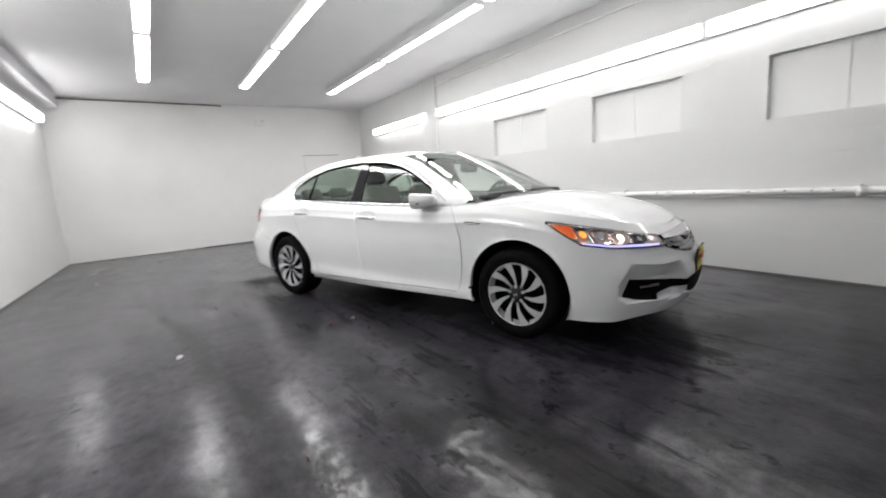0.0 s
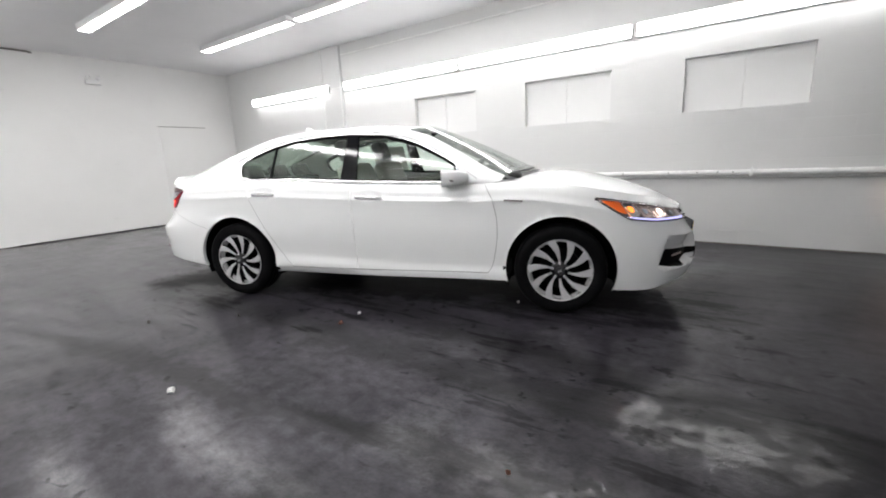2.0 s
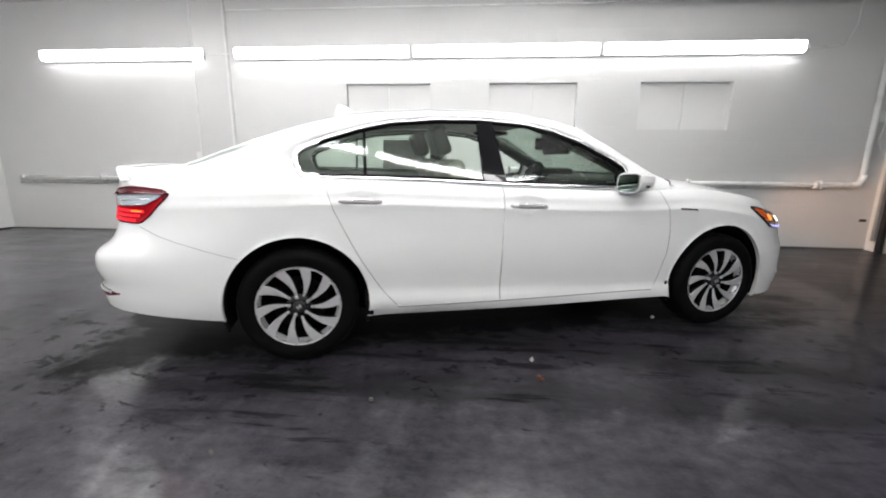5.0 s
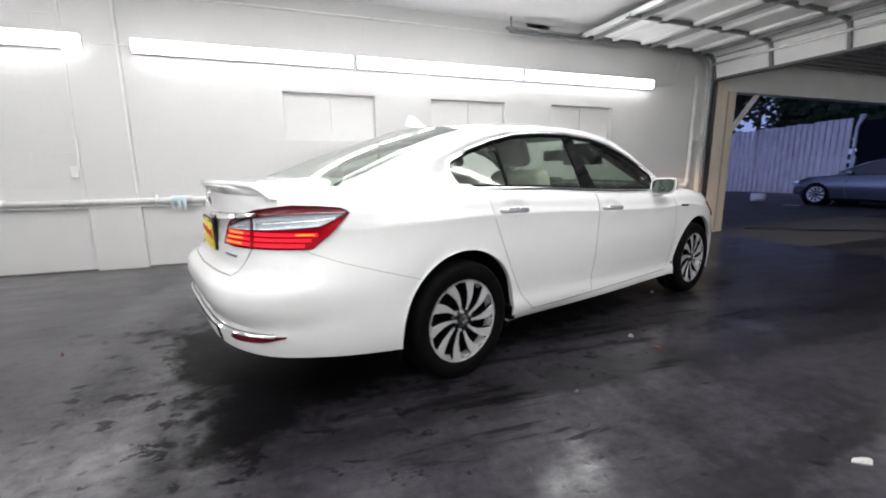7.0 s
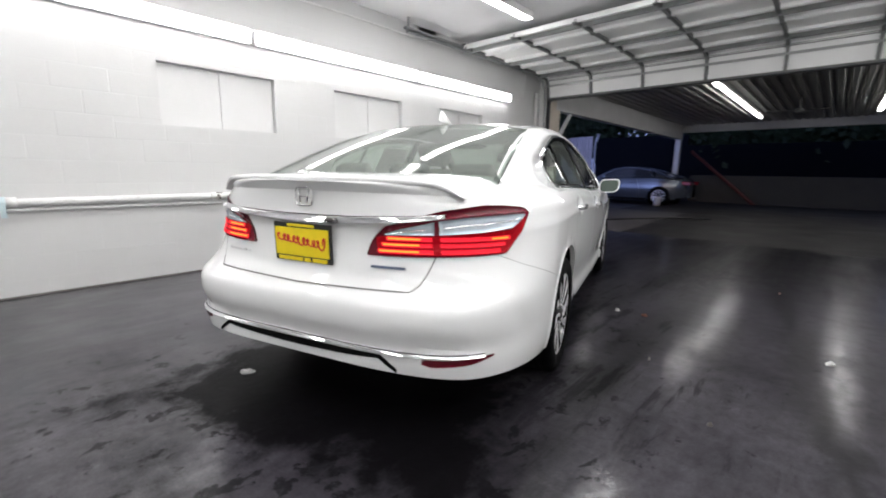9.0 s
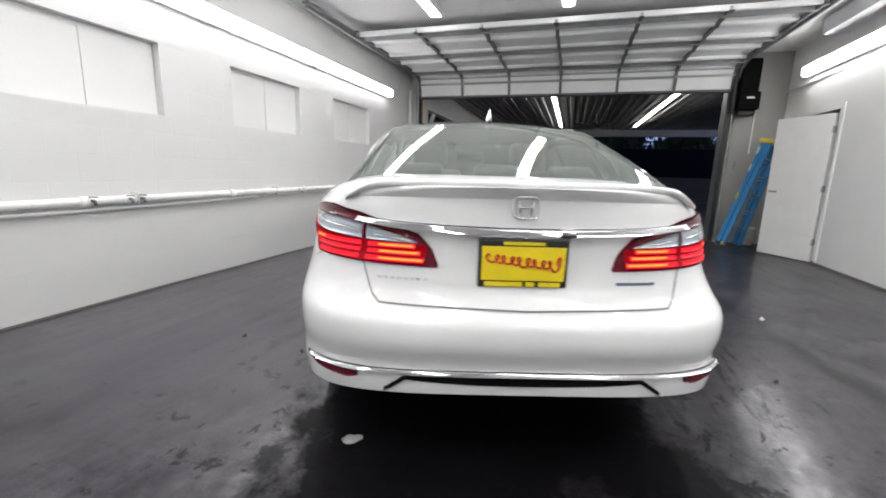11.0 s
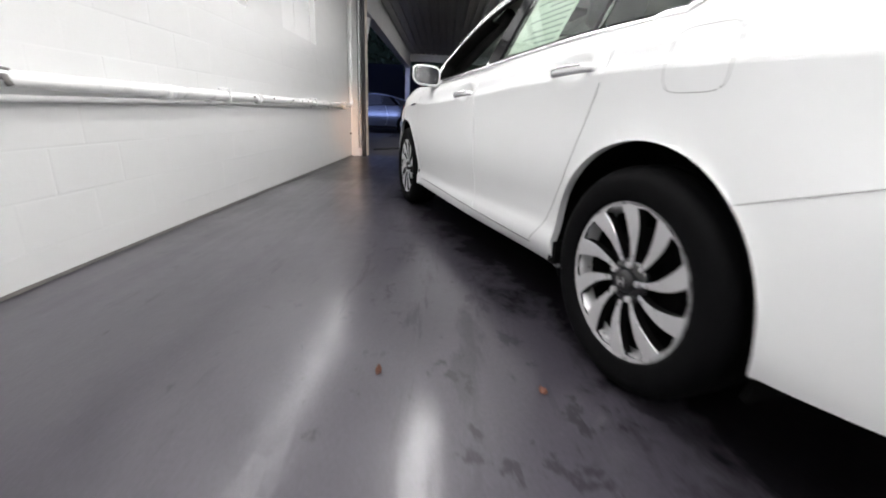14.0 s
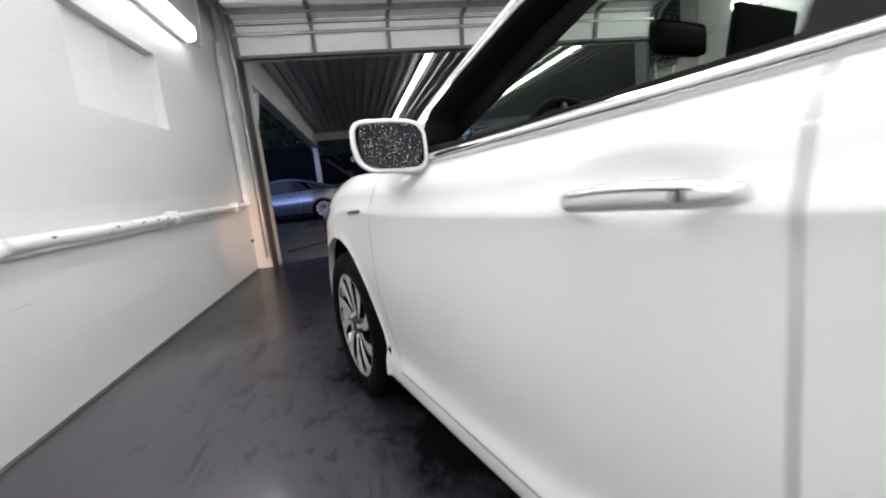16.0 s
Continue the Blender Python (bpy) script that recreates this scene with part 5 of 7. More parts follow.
        top = line([(inn, 0.690), (nose_x(2.12), 0.728), (nose_x(2.037), 0.758), (nose_x(1.889), 0.789), (nose_x(1.76), 0.812), (tip, 0.820)])
        low = line([(inn, 0.628), (nose_x(2.006), 0.646), (heel, 0.672), (nose_x(1.76), 0.745), (tip, 0.813)])
        part("lamp_rim", patch(wrap, spread(inn, tip + 0.014, 40), lambda a: low(min(a, tip)) - 0.006, lambda a: top(min(a, tip)) + 0.005, 0.003, 3), "gloss_black", car, "black rim round the headlamp", True)
        lamp = part("headlamp", patch(wrap, spread(inn, tip, 40), low, top, 0.006, 6), "lamp_dark", car, "lit headlamp with amber marker", True)
        part("amber_marker", patch(wrap, spread(nose_x(1.845), tip - 0.035, 12), lambda a: low(a) + 0.010 + 0.03 * max(0, (nose_x(1.80) - a) / 0.05), lambda a: max(top(a) - 0.008, low(a) + 0.012), 0.010), "amber", lamp, "amber side marker", True)
        part("amber_bowl", patch(wrap, spread(nose_x(1.92), nose_x(1.853), 10), lambda a: 0.686, lambda a: 0.772, 0.009, 3), "chrome", lamp, "chrome reflector round the amber bulb", True)
        bulb = nose_x(1.886)
        dome = lambda a: 0.021 * math.sqrt(max(0, 1 - ((a - bulb) / 0.0215) ** 2))
        part("amber_bulb", patch(wrap, spread(bulb - 0.021, bulb + 0.021, 12), lambda a: 0.732 - dome(a), lambda a: 0.732 + dome(a), 0.013, 3), "amber_glow", lamp, "glowing amber bulb", True)
        for x0, x1, z0, z1, m in ((2.015, 1.935, 0.672, 0.757, "rose_chrome"), (2.11, 2.022, 0.664, 0.740, "rose_chrome"), (2.175, 2.118, 0.655, 0.708, "dark_chrome")):
            part("reflector_bowl", patch(wrap, spread(nose_x(x0), nose_x(x1), 8), lambda a: z0, lambda a: z1, 0.009, 3), m, lamp, "dark chrome reflector", True)
        for x, r, z, m in ((1.972, 0.017, 0.712, "clear"), (2.068, 0.018, 0.700, "beam"), (2.145, 0.014, 0.684, "clear")):
            c = nose_x(x)
            bow = lambda a: r * math.sqrt(max(0, 1 - ((a - c) / (r * 1.02)) ** 2))
            part("projector", patch(wrap, spread(c - r, c + r, 12), lambda a: z - bow(a), lambda a: z + bow(a), 0.014, 4), m, lamp, "lit projector lens" if m == "beam" else "projector lens", True)
        part("chrome_brow", patch(wrap, spread(nose_y(0.55), tip - 0.02, 24), lambda a: top(a) - 0.009, lambda a: top(a) - 0.003, 0.011, 2), "chrome", lamp, "", True)
        part("lower_chrome", patch(wrap, spread(heel - 0.03, tip - 0.03, 10), lambda a: low(a) + 0.002, lambda a: low(a) + 0.009, 0.012, 2), "chrome", lamp, "", True)
        part("daytime_strip", patch(wrap, spread(nose_y(0.52), heel - 0.01, 24), lambda a: low(a) + 0.004, lambda a: low(a) + 0.015, 0.012, 2), "drl", lamp, "violet-white daytime strip", True)
        step = line([(nose_y(0.355), 0.350), (nose_y(0.50), 0.338), (nose_y(0.57), 0.318), (nose_y(0.615), 0.302), (nose_y(0.715), 0.312), (nose_y(0.735), 0.325)])
        roof_line = line([(nose_y(0.355), 0.390), (nose_y(0.59), 0.424), (nose_y(0.71), 0.438), (nose_y(0.735), 0.34)])
        part("side_intake", patch(wrap, spread(nose_y(0.355), nose_y(0.735), 22), step, roof_line, 0.004), "under", car, "black bumper intake", True)
        part("fog_lamp", patch(wrap, spread(nose_y(0.54), nose_y(0.66), 8), lambda a: 0.378, lambda a: 0.394, 0.009, 2), "lamp_dark", car, "small dark fog lamp", True)
    front = lambda a, z: nose(a, z)
    part("grille", patch(front, spread(-0.47, 0.47, 36), lambda a: 0.530 + 0.085 * (abs(a) / 0.47) ** 2, lambda a: 0.690, 0.004), "gloss_black", car, "black grille with chrome bar", True)
    part("grille_bar", patch(front, spread(-0.465, 0.465, 36), lambda a: 0.650 + 0.012 * (abs(a) / 0.465) ** 2, lambda a: 0.697 - 0.01 * (abs(a) / 0.465) ** 2, 0.020, 4, 0.022), "chrome", car, "broad chrome grille bar", True)
    for z in (0.548, 0.574, 0.600):
        part("grille_slat", patch(front, spread(-0.38, 0.38, 24), lambda a: z + 0.05 * (abs(a) / 0.47) ** 2, lambda a: z + 0.008 + 0.05 * (abs(a) / 0.47) ** 2, 0.012, 1), "dark_chrome", car, "", True)
    emblem((2.325, 0.0, 0.645), (0.11, 0.09), "front_emblem", 1)
    part("lower_grille", patch(front, spread(-0.36, 0.36, 24), lambda a: 0.27 + 0.05 * (abs(a) / 0.4) ** 2, lambda a: 0.395, 0.003), "under", car, "", True)
    part("lower_chrome", patch(front, spread(-0.42, 0.42, 24), lambda a: 0.256 + 0.05 * (abs(a) / 0.42) ** 2, lambda a: 0.266 + 0.05 * (abs(a) / 0.42) ** 2, 0.010, 2), "chrome", car, "", True)
    # cowl and wipers
    rows = [[Vector((1.17 - 0.185 * t * t + d, 0.79 * t, 0.988 - 0.020 * t * t + h)) for t in spread(-1, 1, 25)] for d, h in ((-0.05, 0.022), (-0.01, 0.012), (0.03, 0.002), (0.06, -0.01))]
    part("cowl", grid(rows), "black", car, "black cowl", True)
    for y0, y1 in ((-0.60, 0.02), (-0.02, 0.55)):
        part("wiper", tube([(1.17 - 0.185 * (y / 0.79) ** 2 - 0.03, y, 1.015 - 0.018 * (y / 0.79) ** 2) for y in spread(y0, y1, 12)], 0.008, 6), "black", car)
    # interior
    dash = part("dashboard", box(0.60, 1.10, -0.72, 0.72, 0.70, 1.005, 0.05, seg=3), "headliner", car, "black dashboard", True)
    part("instrument_hood", box(0.56, 0.86, 0.19, 0.55, 0.96, 1.052, 0.035, seg=3), "headliner", dash, "", True)
    part("cabin_floor", box(-0.96, 0.96, -0.76, 0.76, 0.36, 0.42, 0.01), "seat", car)
    part("boot_floor", box(-2.2, -0.97, -0.60, 0.60, 0.37, 0.42, 0.01), "seat", car)
    for s in (1, -1):
        part("door_card", box(-0.96, 0.85, s * 0.76, s * 0.80, 0.42, 0.935, 0.015), "seat_light", car)
        part("quarter_card", box(-1.6, -0.97, s * 0.74, s * 0.78, 0.76, 0.97, 0.015), "seat_light", car)
    part("parcel_shelf", box(-1.98, -1.52, -0.60, 0.60, 0.99, 1.02, 0.008), "seat", car)
    for y in (0.37, -0.37):
        seat = part("front_seat", box(-0.20, 0.34, y - 0.26, y + 0.26, 0.42, 0.60, 0.07, seg=3), "seat_light", car, "ivory leather seat", True)
        back = Matrix.Translation((-0.22, y, 0.56)) @ Matrix.Rotation(radians(-22), 4, "Y")
        part("seat_back", box(-0.07, 0.07, -0.25, 0.25, 0.0, 0.60, 0.06, turn=back, seg=3), "seat_light", seat, "", True)
        part("head_rest", box(-0.05, 0.055, -0.13, 0.13, 0.64, 0.83, 0.045, turn=back, seg=3), "seat", seat, "black head rest", True)
        for dy in (-0.06, 0.06):
            part("head_rest_post", ([back @ Vector(v) for v in tube([(0, dy, 0.58), (0, dy, 0.68)], 0.006, 6)[0]], tube([(0, 0, 0), (0, 0, 1)], 0.006, 6)[1]), "chrome", seat)
    bench = part("rear_seat", box(-1.22, -0.72, -0.62, 0.62, 0.42, 0.62, 0.06, seg=3), "seat_light", car, "ivory leather rear bench", True)
    back = Matrix.Translation((-1.28, 0, 0.55)) @ Matrix.Rotation(radians(-26), 4, "Y")
    part("seat_back", box(-0.08, 0.07, -0.62, 0.62, 0.0, 0.52, 0.06, turn=back, seg=3), "seat", bench, "", True)
    for y in (0.40, 0.0, -0.40):
        part("head_rest", box(-0.05, 0.05, y - 0.12, y + 0.12, 0.50, 0.66, 0.04, turn=back, seg=3), "seat", bench, "black head rest", True)
    wheel_turn = Matrix.Translation((0.52, 0.37, 0.93)) @ Matrix.Rotation(radians(-64), 4, "Y")
    ring = [(0.185 * math.cos(t), 0.185 * math.sin(t), 0) for t in spread(0, 2 * math.pi * 35 / 36, 36)]
    steer = part("steering_wheel", ([wheel_turn @ Vector(v) for v in tube(ring, 0.015, 10, True)[0]], tube(ring, 0.015, 10, True)[1]), "under", car, "black steering wheel", True)
    part("wheel_hub", box(-0.07, 0.06, -0.08, 0.08, -0.03, 0.02, 0.025, turn=wheel_turn), "black", steer, "", True)
    for a in (0.0, math.pi, -math.pi / 2):
        sp = tube([(0.05 * math.cos(a + math.pi / 2), 0.05 * math.sin(a + math.pi / 2), 0), (0.18 * math.cos(a + math.pi / 2), 0.18 * math.sin(a + math.pi / 2), 0)], 0.013, 6)
        part("wheel_spoke", ([wheel_turn @ Vector(v) for v in sp[0]], sp[1]), "black", steer)
    part("rear_view_mirror", box(0.44, 0.475, -0.125, 0.125, 1.205, 1.30, 0.03, seg=3), "under", car, "black rear-view mirror", True)
    part("mirror_stem", tube([(0.46, 0, 1.28), (0.50, 0, 1.292)], 0.012, 8), "black", car)
    for s in (1, -1):
        trim = [(0.88 - 0.70 * u, s * (0.725 - 0.15 * u), 0.975 + 0.345 * u) for u in spread(0, 1, 8)]
        part("pillar_trim", tube(trim, 0.040, 10), "headliner", car, "black pillar trim", True)
    for s in (1, -1):
        visor = Matrix.Translation((0.12, s * 0.34, 1.345)) @ Matrix.Rotation(radians(6), 4, "Y") if s > 0 else Matrix.Translation((0.385, -0.34, 1.255)) @ Matrix.Rotation(radians(82), 4, "Y")
        part("sun_visor", box(-0.09, 0.09, -0.19, 0.19, -0.012, 0.012, 0.01, turn=visor), "under", car)
    # price sheet inside the left rear window
    sheet_rows = [[Vector((x, side_y(x, z) - 0.020, z)) for x in spread(-0.76, -0.36, 6)] for z in spread(1.03, 1.29, 6)]
    sheet_ob = part("price_sheet", grid(sheet_rows), "paper", car, "paper price sheet in the window")
    for k in range(9):
        z = 1.05 + k * 0.025
        rows = [[Vector((x, side_y(x, zz) - 0.0185, zz)) for x in spread(-0.74, -0.74 + 0.34 * (0.5 + 0.5 * ((k * 37) % 10) / 10), 4)] for zz in (z, z + 0.008)]
        part("print_bar", grid(rows), "ink", sheet_ob)


sedan_details(sedan)

# ---- the bay ----
XR, XL0, XL1, YG, YF, CEIL = 5.16, -1.76, -1.40, -1.72, 10.92, 3.26   # right wall, left wall at the gate and at the far end, gate, far wall, ceiling
GATE_X0, GATE_X1, GATE_H = -0.88, 4.92, 2.65


def left_x(y):
    return XL0 + (XL1 - XL0) * (y - YG) / (YF - YG)


def floor_z(y):
    """The floor is level at the back and falls gently towards the gate."""
    return -0.009 * max(0.0, 4.2 - y)


def structure(name, bm, material, label, smooth=False):
    return thing(name, bm, material, label, name.split("_")[0], kind="structure", smooth=smooth)


rows = [[Vector((x, y, floor_z(y) if top else -0.25)) for x, top in ((-2.1, False), (-2.1, True), (5.5, True), (5.5, False), (-2.1, False))] for y in (YG - 0.26, 0.0, 2.0, 3.6, 4.2, 4.8, 8.0, 11.2)]
structure("floor", grid(rows), "floor", "dark grey sealed concrete floor, damp with tyre streaks, shade painted under the car")
structure("ceiling", box(-2.1, 5.5, YG - 0.26, 11.2, CEIL, CEIL + 0.15), "ceiling", "smooth white painted ceiling")
structure("wall_far", box(-2.1, 5.5, YF, YF + 0.2, 0.0, CEIL), "wall", "plain white painted end wall with a flush door")

# right wall with three shallow window recesses
WINDOWS = [(4.24, 5.41), (2.265, 3.435), (0.29, 1.45)]
W_LOW, W_TOP = 1.525, 2.125


def wall_right():
    bm = bmesh.new()
    box(XR, XR + 0.3, YG, YF, -0.1, W_LOW, bm=bm)
    box(XR, XR + 0.3, YG, YF, W_TOP, CEIL, bm=bm)
    edges = [YG] + [v for w in sorted(WINDOWS) for v in w] + [YF]
    for a, b in zip(edges[::2], edges[1::2]):
        box(XR, XR + 0.3, a, b, W_LOW, W_TOP, bm=bm)
    return structure("wall_right", bm, "block", "white painted concrete block wall")


right_wall = wall_right()
for k, (a, b) in enumerate(WINDOWS):
    win = structure("window_%d" % (k + 1), box(XR + 0.085, XR + 0.11, a, b, W_LOW, W_TOP), "wall", "blanked window painted white, in a shallow recess")
    mid = (a + b) / 2
    for y0, y1 in ((a + 0.004, mid - 0.004), (mid + 0.004, b - 0.004)):
        part("pane", box(XR + 0.070, XR + 0.086, y0, y1, W_LOW + 0.002, W_TOP - 0.004, 0.003), "pane", win)
# pilaster
structure("pilaster", box(XR - 0.045, XR + 0.01, 7.07, 7.58, 0.0, CEIL, 0.008), "block", "flat white pilaster on the block wall")
# left wall, skewed
def skew_wall():
    bm = bmesh.new()
    d0, d1 = -0.78, 0.08                     # doorway
    def slab(y0, y1, z0, z1):
        bm2 = box(0, 0.2, y0, y1, z0, z1)
        for v in bm2.verts:
            v.co.x = left_x(v.co.y) - (0.2 - v.co.x)
        merge(bm, bm2)
    slab(YG, d0, -0.1, CEIL)
    slab(d0, d1, 2.08, CEIL)
    slab(d1, YF, -0.1, CEIL)
    return structure("wall_left", bm, "wall", "smooth white painted wall with an open doorway")


skew_wall()
bm = box(-0.02, 0.30, YG + 1.6, YF, CEIL - 0.2, CEIL)
for v in bm.verts:
    v.co.x = left_x(v.co.y) + v.co.x
structure("ceiling_beam", bm, "ceiling", "boxed beam along the top of the wall")
# side room seen through the doorway
structure("side_room", joined(*[([Vector(p) for p in q], [(0, 1, 2, 3)]) for q in (
    ((-3.2, -1.7, 0), (-3.2, 1.4, 0), (-3.2, 1.4, 2.6), (-3.2, -1.7, 2.6)), ((-3.2, -1.7, 0.0), (-1.9, -1.7, 0), (-1.9, -1.7, 2.6), (-3.2, -1.7, 2.6)),
    ((-3.2, 1.4, 0.0), (-1.7, 1.4, 0), (-1.7, 1.4, 2.6), (-3.2, 1.4, 2.6)), ((-3.2, -1.7, 0.004), (-1.7, -1.7, 0.004), (-1.7, 1.4, 0.004), (-3.2, 1.4, 0.004)), ((-3.2, -1.7, 2.6), (-1.7, -1.7, 2.6), (-1.7, 1.4, 2.6), (-3.2, 1.4, 2.6)))]), "wall", "plain unlit side room")
# gate wall
bm = bmesh.new()
box(GATE_X1, XR + 0.3, YG - 0.25, YG, -0.1, CEIL, bm=bm)
box(GATE_X0, GATE_X1, YG - 0.25, YG, GATE_H, CEIL, bm=bm)
structure("wall_gate", bm, "wall", "white wall round the wide gate opening")
structure("gate_pier", box(XL0 - 0.1, GATE_X0, YG - 0.25, YG, -0.1, CEIL), "grey_paint", "grimy grey pier beside the gate opening")
for x, stuff, label in ((GATE_X1 - 0.02, "wood", "pale timber gate jamb"), (GATE_X0 - 0.02, "strut", "grey steel gate jamb")):
    structure("gate_jamb", box(x, x + 0.04, YG - 0.28, YG - 0.02, -0.055, GATE_H, 0.006), stuff, label)
for x in (GATE_X1 - 0.03, GATE_X0 - 0.04):
    structure("gate_seal", box(x, x + 0.07, YG + 0.002, YG + 0.05, -0.054, GATE_H, 0.005), "black", "black rubber gate seal")
# baseboard grime line at the foot of the block wall
def foot(x_at, y0, y1, proud, high):
    """A strip along the foot of a wall, following the fall of the floor."""
    return grid([[Vector((x_at(y) + dx, y, floor_z(y) + dz)) for dx, dz in ((proud, -0.01), (proud, high), (-proud, high))] for y in spread(y0, y1, 9)])


structure("wall_foot", foot(lambda y: XR, YG, YF, -0.006, 0.016), "grime", "grimy joint where wall meets floor")
structure("wall_foot", foot(left_x, 0.10, YF, 0.006, 0.016), "grime", "grimy joint where wall meets floor")
structure("wall_foot", box(left_x(YF), XR, YF - 0.006, YF + 0.01, 0.0, 0.014), "grime", "grimy joint where wall meets floor")
# flush door in the far wall
door = structure("door_far", box(3.52, 4.46, YF - 0.02, YF + 0.01, 0.012, 2.05, 0.004), "wall", "flush white door in the end wall")
part("door_handle", tube([(4.38, YF - 0.03, 1.0), (4.38, YF - 0.07, 1.0), (4.30, YF - 0.07, 1.0)], 0.010, 8), "galv", door, "lever handle")
part("door_gap", box(3.505, 4.475, YF - 0.007, YF + 0.001, 2.055, 2.067), "grime", door)
part("threshold", box(1.0, 5.1, YF - 0.03, YF - 0.006, 0.0, 0.022, 0.004), "black", door, "dark strip at the foot of the wall")

# ---- lamps ----
def strip_light(length=2.42, shine="tube", deep=0.0, hoods=(-1, 1), lip=0.006):
    """An eight-foot wrap fixture: steel pan and two glowing diffusers, mounted face down, along y."""
    lamp = empty("strip_light", None, "white eight-foot fluorescent fitting, lit", "ceiling light")
    part("pan", box(-0.075, 0.075, -length / 2, length / 2, 0.028, 0.085, 0.006), "lamp_metal", lamp)
    # lips added to block side light from the ceiling and wall above
    for s in hoods:
        x0, x1 = sorted((s * 0.070, s * 0.077))
        part("shade_lip", box(x0, x1, -length / 2, length / 2, -lip, 0.030, 0.002), "lamp_metal", lamp)
    for s in (-1, 1):
        prof = [(-0.066, 0.030), (-0.068, 0.016), (-0.060, 0.000 - deep), (-0.03, -0.008 - deep), (0.03, -0.008 - deep), (0.060, 0.000 - deep), (0.068, 0.016), (0.066, 0.030)]
        y0, y1 = sorted((s * 0.006, s * (length / 2 - 0.02)))
        mid = [[Vector((x, y, z)) for x, z in prof] for y in (y0, y1)]
        ends = [[Vector((x * 0.9, y, 0.016 + (z - 0.016) * 0.8)) for x, z in prof] for y in (y0 - 0.012, y1 + 0.012)]
        p, f = grid([ends[0]] + mid + [ends[1]])
        n = len(prof)
        f.append(tuple(range(n)))
        f.append(tuple(range(3 * n, 4 * n)))
        part("diffuser", (p, f), shine, lamp, "glowing diffuser", False)
    for y in (-length / 2, length / 2):
        part("end_cap", box(-0.076, 0.076, y - 0.008, y + 0.008, 0.0, 0.085, 0.005), "lamp_metal", lamp)
    return lamp


first = strip_light()
tagged(first, group="ceiling strip lights")
spots = [(x, y) for x in (0.30, 1.88, 3.61) for y in (7.64, 5.08, 2.52)]
first.matrix_basis = pose(spots[0][0], spots[0][1], CEIL - 0.085)
for x, y in spots[1:]:
    copy_thing(first, pose(x, y, CEIL - 0.085))
wall_light = strip_light(shine="tube_wall", deep=0.04, hoods=(-1,), lip=0.02)
wall_light.matrix_basis = pose(XR - 0.087, 8.61, 2.515, 0, 86, 0)
tagged(wall_light, "white eight-foot fluorescent fitting on the block wall, lit", group="wall strip lights")
for y in (5.73, 3.245, 0.76):
    copy_thing(wall_light, pose(XR - 0.087, y, 2.515, 0, 86, 0))
skew = -math.degrees(math.atan2(XL1 - XL0, YF - YG))
side_light = strip_light(shine="tube_left", deep=0.04, hoods=(1,), lip=0.046)
tagged(side_light, "white eight-foot fluorescent fitting on the smooth wall, lit", group="side wall strip lights")
side_light.matrix_basis = pose(left_x(0.24) + 0.10, 0.24, 2.76, 0, -86, skew)
for y in (2.72, 5.20, 9.15):
    copy_thing(side_light, pose(left_x(y) + 0.10, y, 2.76, 0, -86, skew))
thing("lamp_cable", tube([(XR - 0.03, 7.40, 2.52), (XR - 0.055, 7.25, 2.515), (XR - 0.055, 7.1, 2.52), (XR - 0.03, 6.97, 2.52)], 0.008, 8), "pipe", "short white cable between two fittings", "cable")
thing("lamp_cable", tube([(XR - 0.03, -0.40, 2.52), (XR - 0.02, -0.62, 2.515), (XR - 0.02, -0.95, 2.55), (XR - 0.02, -1.05, 2.75), (XR - 0.02, -1.08, 3.2)], 0.008, 8), "pipe", "white cable from the last fitting up the wall", "cable")
thing("conduit", tube([(XR - 0.055, 7.56, 3.2), (XR - 0.055, 7.57, 2.4), (XR - 0.055, 7.60, 1.16)], 0.010, 8), "pipe", "thin white conduit down the pilaster", "conduit")
thing("conduit", tube([(XR - 0.055, 7.08, 3.2), (XR - 0.055, 7.09, 0.9)], 0.012, 8), "pipe", "thin white conduit down the pilaster", "conduit")
thing("conduit", tube([(XR - 0.02, 7.05, 3.08), (XR - 0.02, 2.0, 3.08)], 0.012, 8), "pipe", "thin white conduit along the top of the wall", "conduit")

# ---- pipes on the block wall ----
main = empty("wall_pipe", None, "white painted water pipe along the block wall", "pipe")
part("pipe", tube([(XR - 0.06, 10.5, 0.79), (XR - 0.06, 5.0, 0.815), (XR - 0.06, -1.36, 0.82), (XR - 0.06, -1.43, 0.835), (XR - 0.06, -1.455, 0.90), (XR - 0.06, -1.46, 2.75)], 0.032, 14), "pipe", main, "", True)
for y in (10.5, 8.35, 6.55, 5.02, 4.68, 3.6, 2.35, 0.71, -0.9):
    part("pipe_joint", tube([(XR - 0.06, y - 0.035, 0.812), (XR - 0.06, y + 0.035, 0.812)], 0.042, 14), "pipe", main, "", True)
for y in (9.2, 6.9, 4.62, 2.9, 0.72, -0.95):
    part("pipe_clip", box(XR - 0.097, XR - 0.004, y - 0.006, y + 0.006, 0.768, 0.872, 0.003), "pipe", main)
for y in (2.48, 2.06, 1.54, 1.24, 1.04, 0.89):
    part("pipe_bolt", box(XR - 0.098, XR - 0.085, y - 0.009, y + 0.009, 0.818, 0.832, 0.004), "grime", main, "small dark bolt")
part("pipe_elbow", tube([(XR - 0.06, -1.34, 0.82), (XR - 0.06, -1.425, 0.83), (XR - 0.06, -1.458, 0.89), (XR - 0.06, -1.46, 0.95)], 0.040, 14), "pipe", main, "", True)
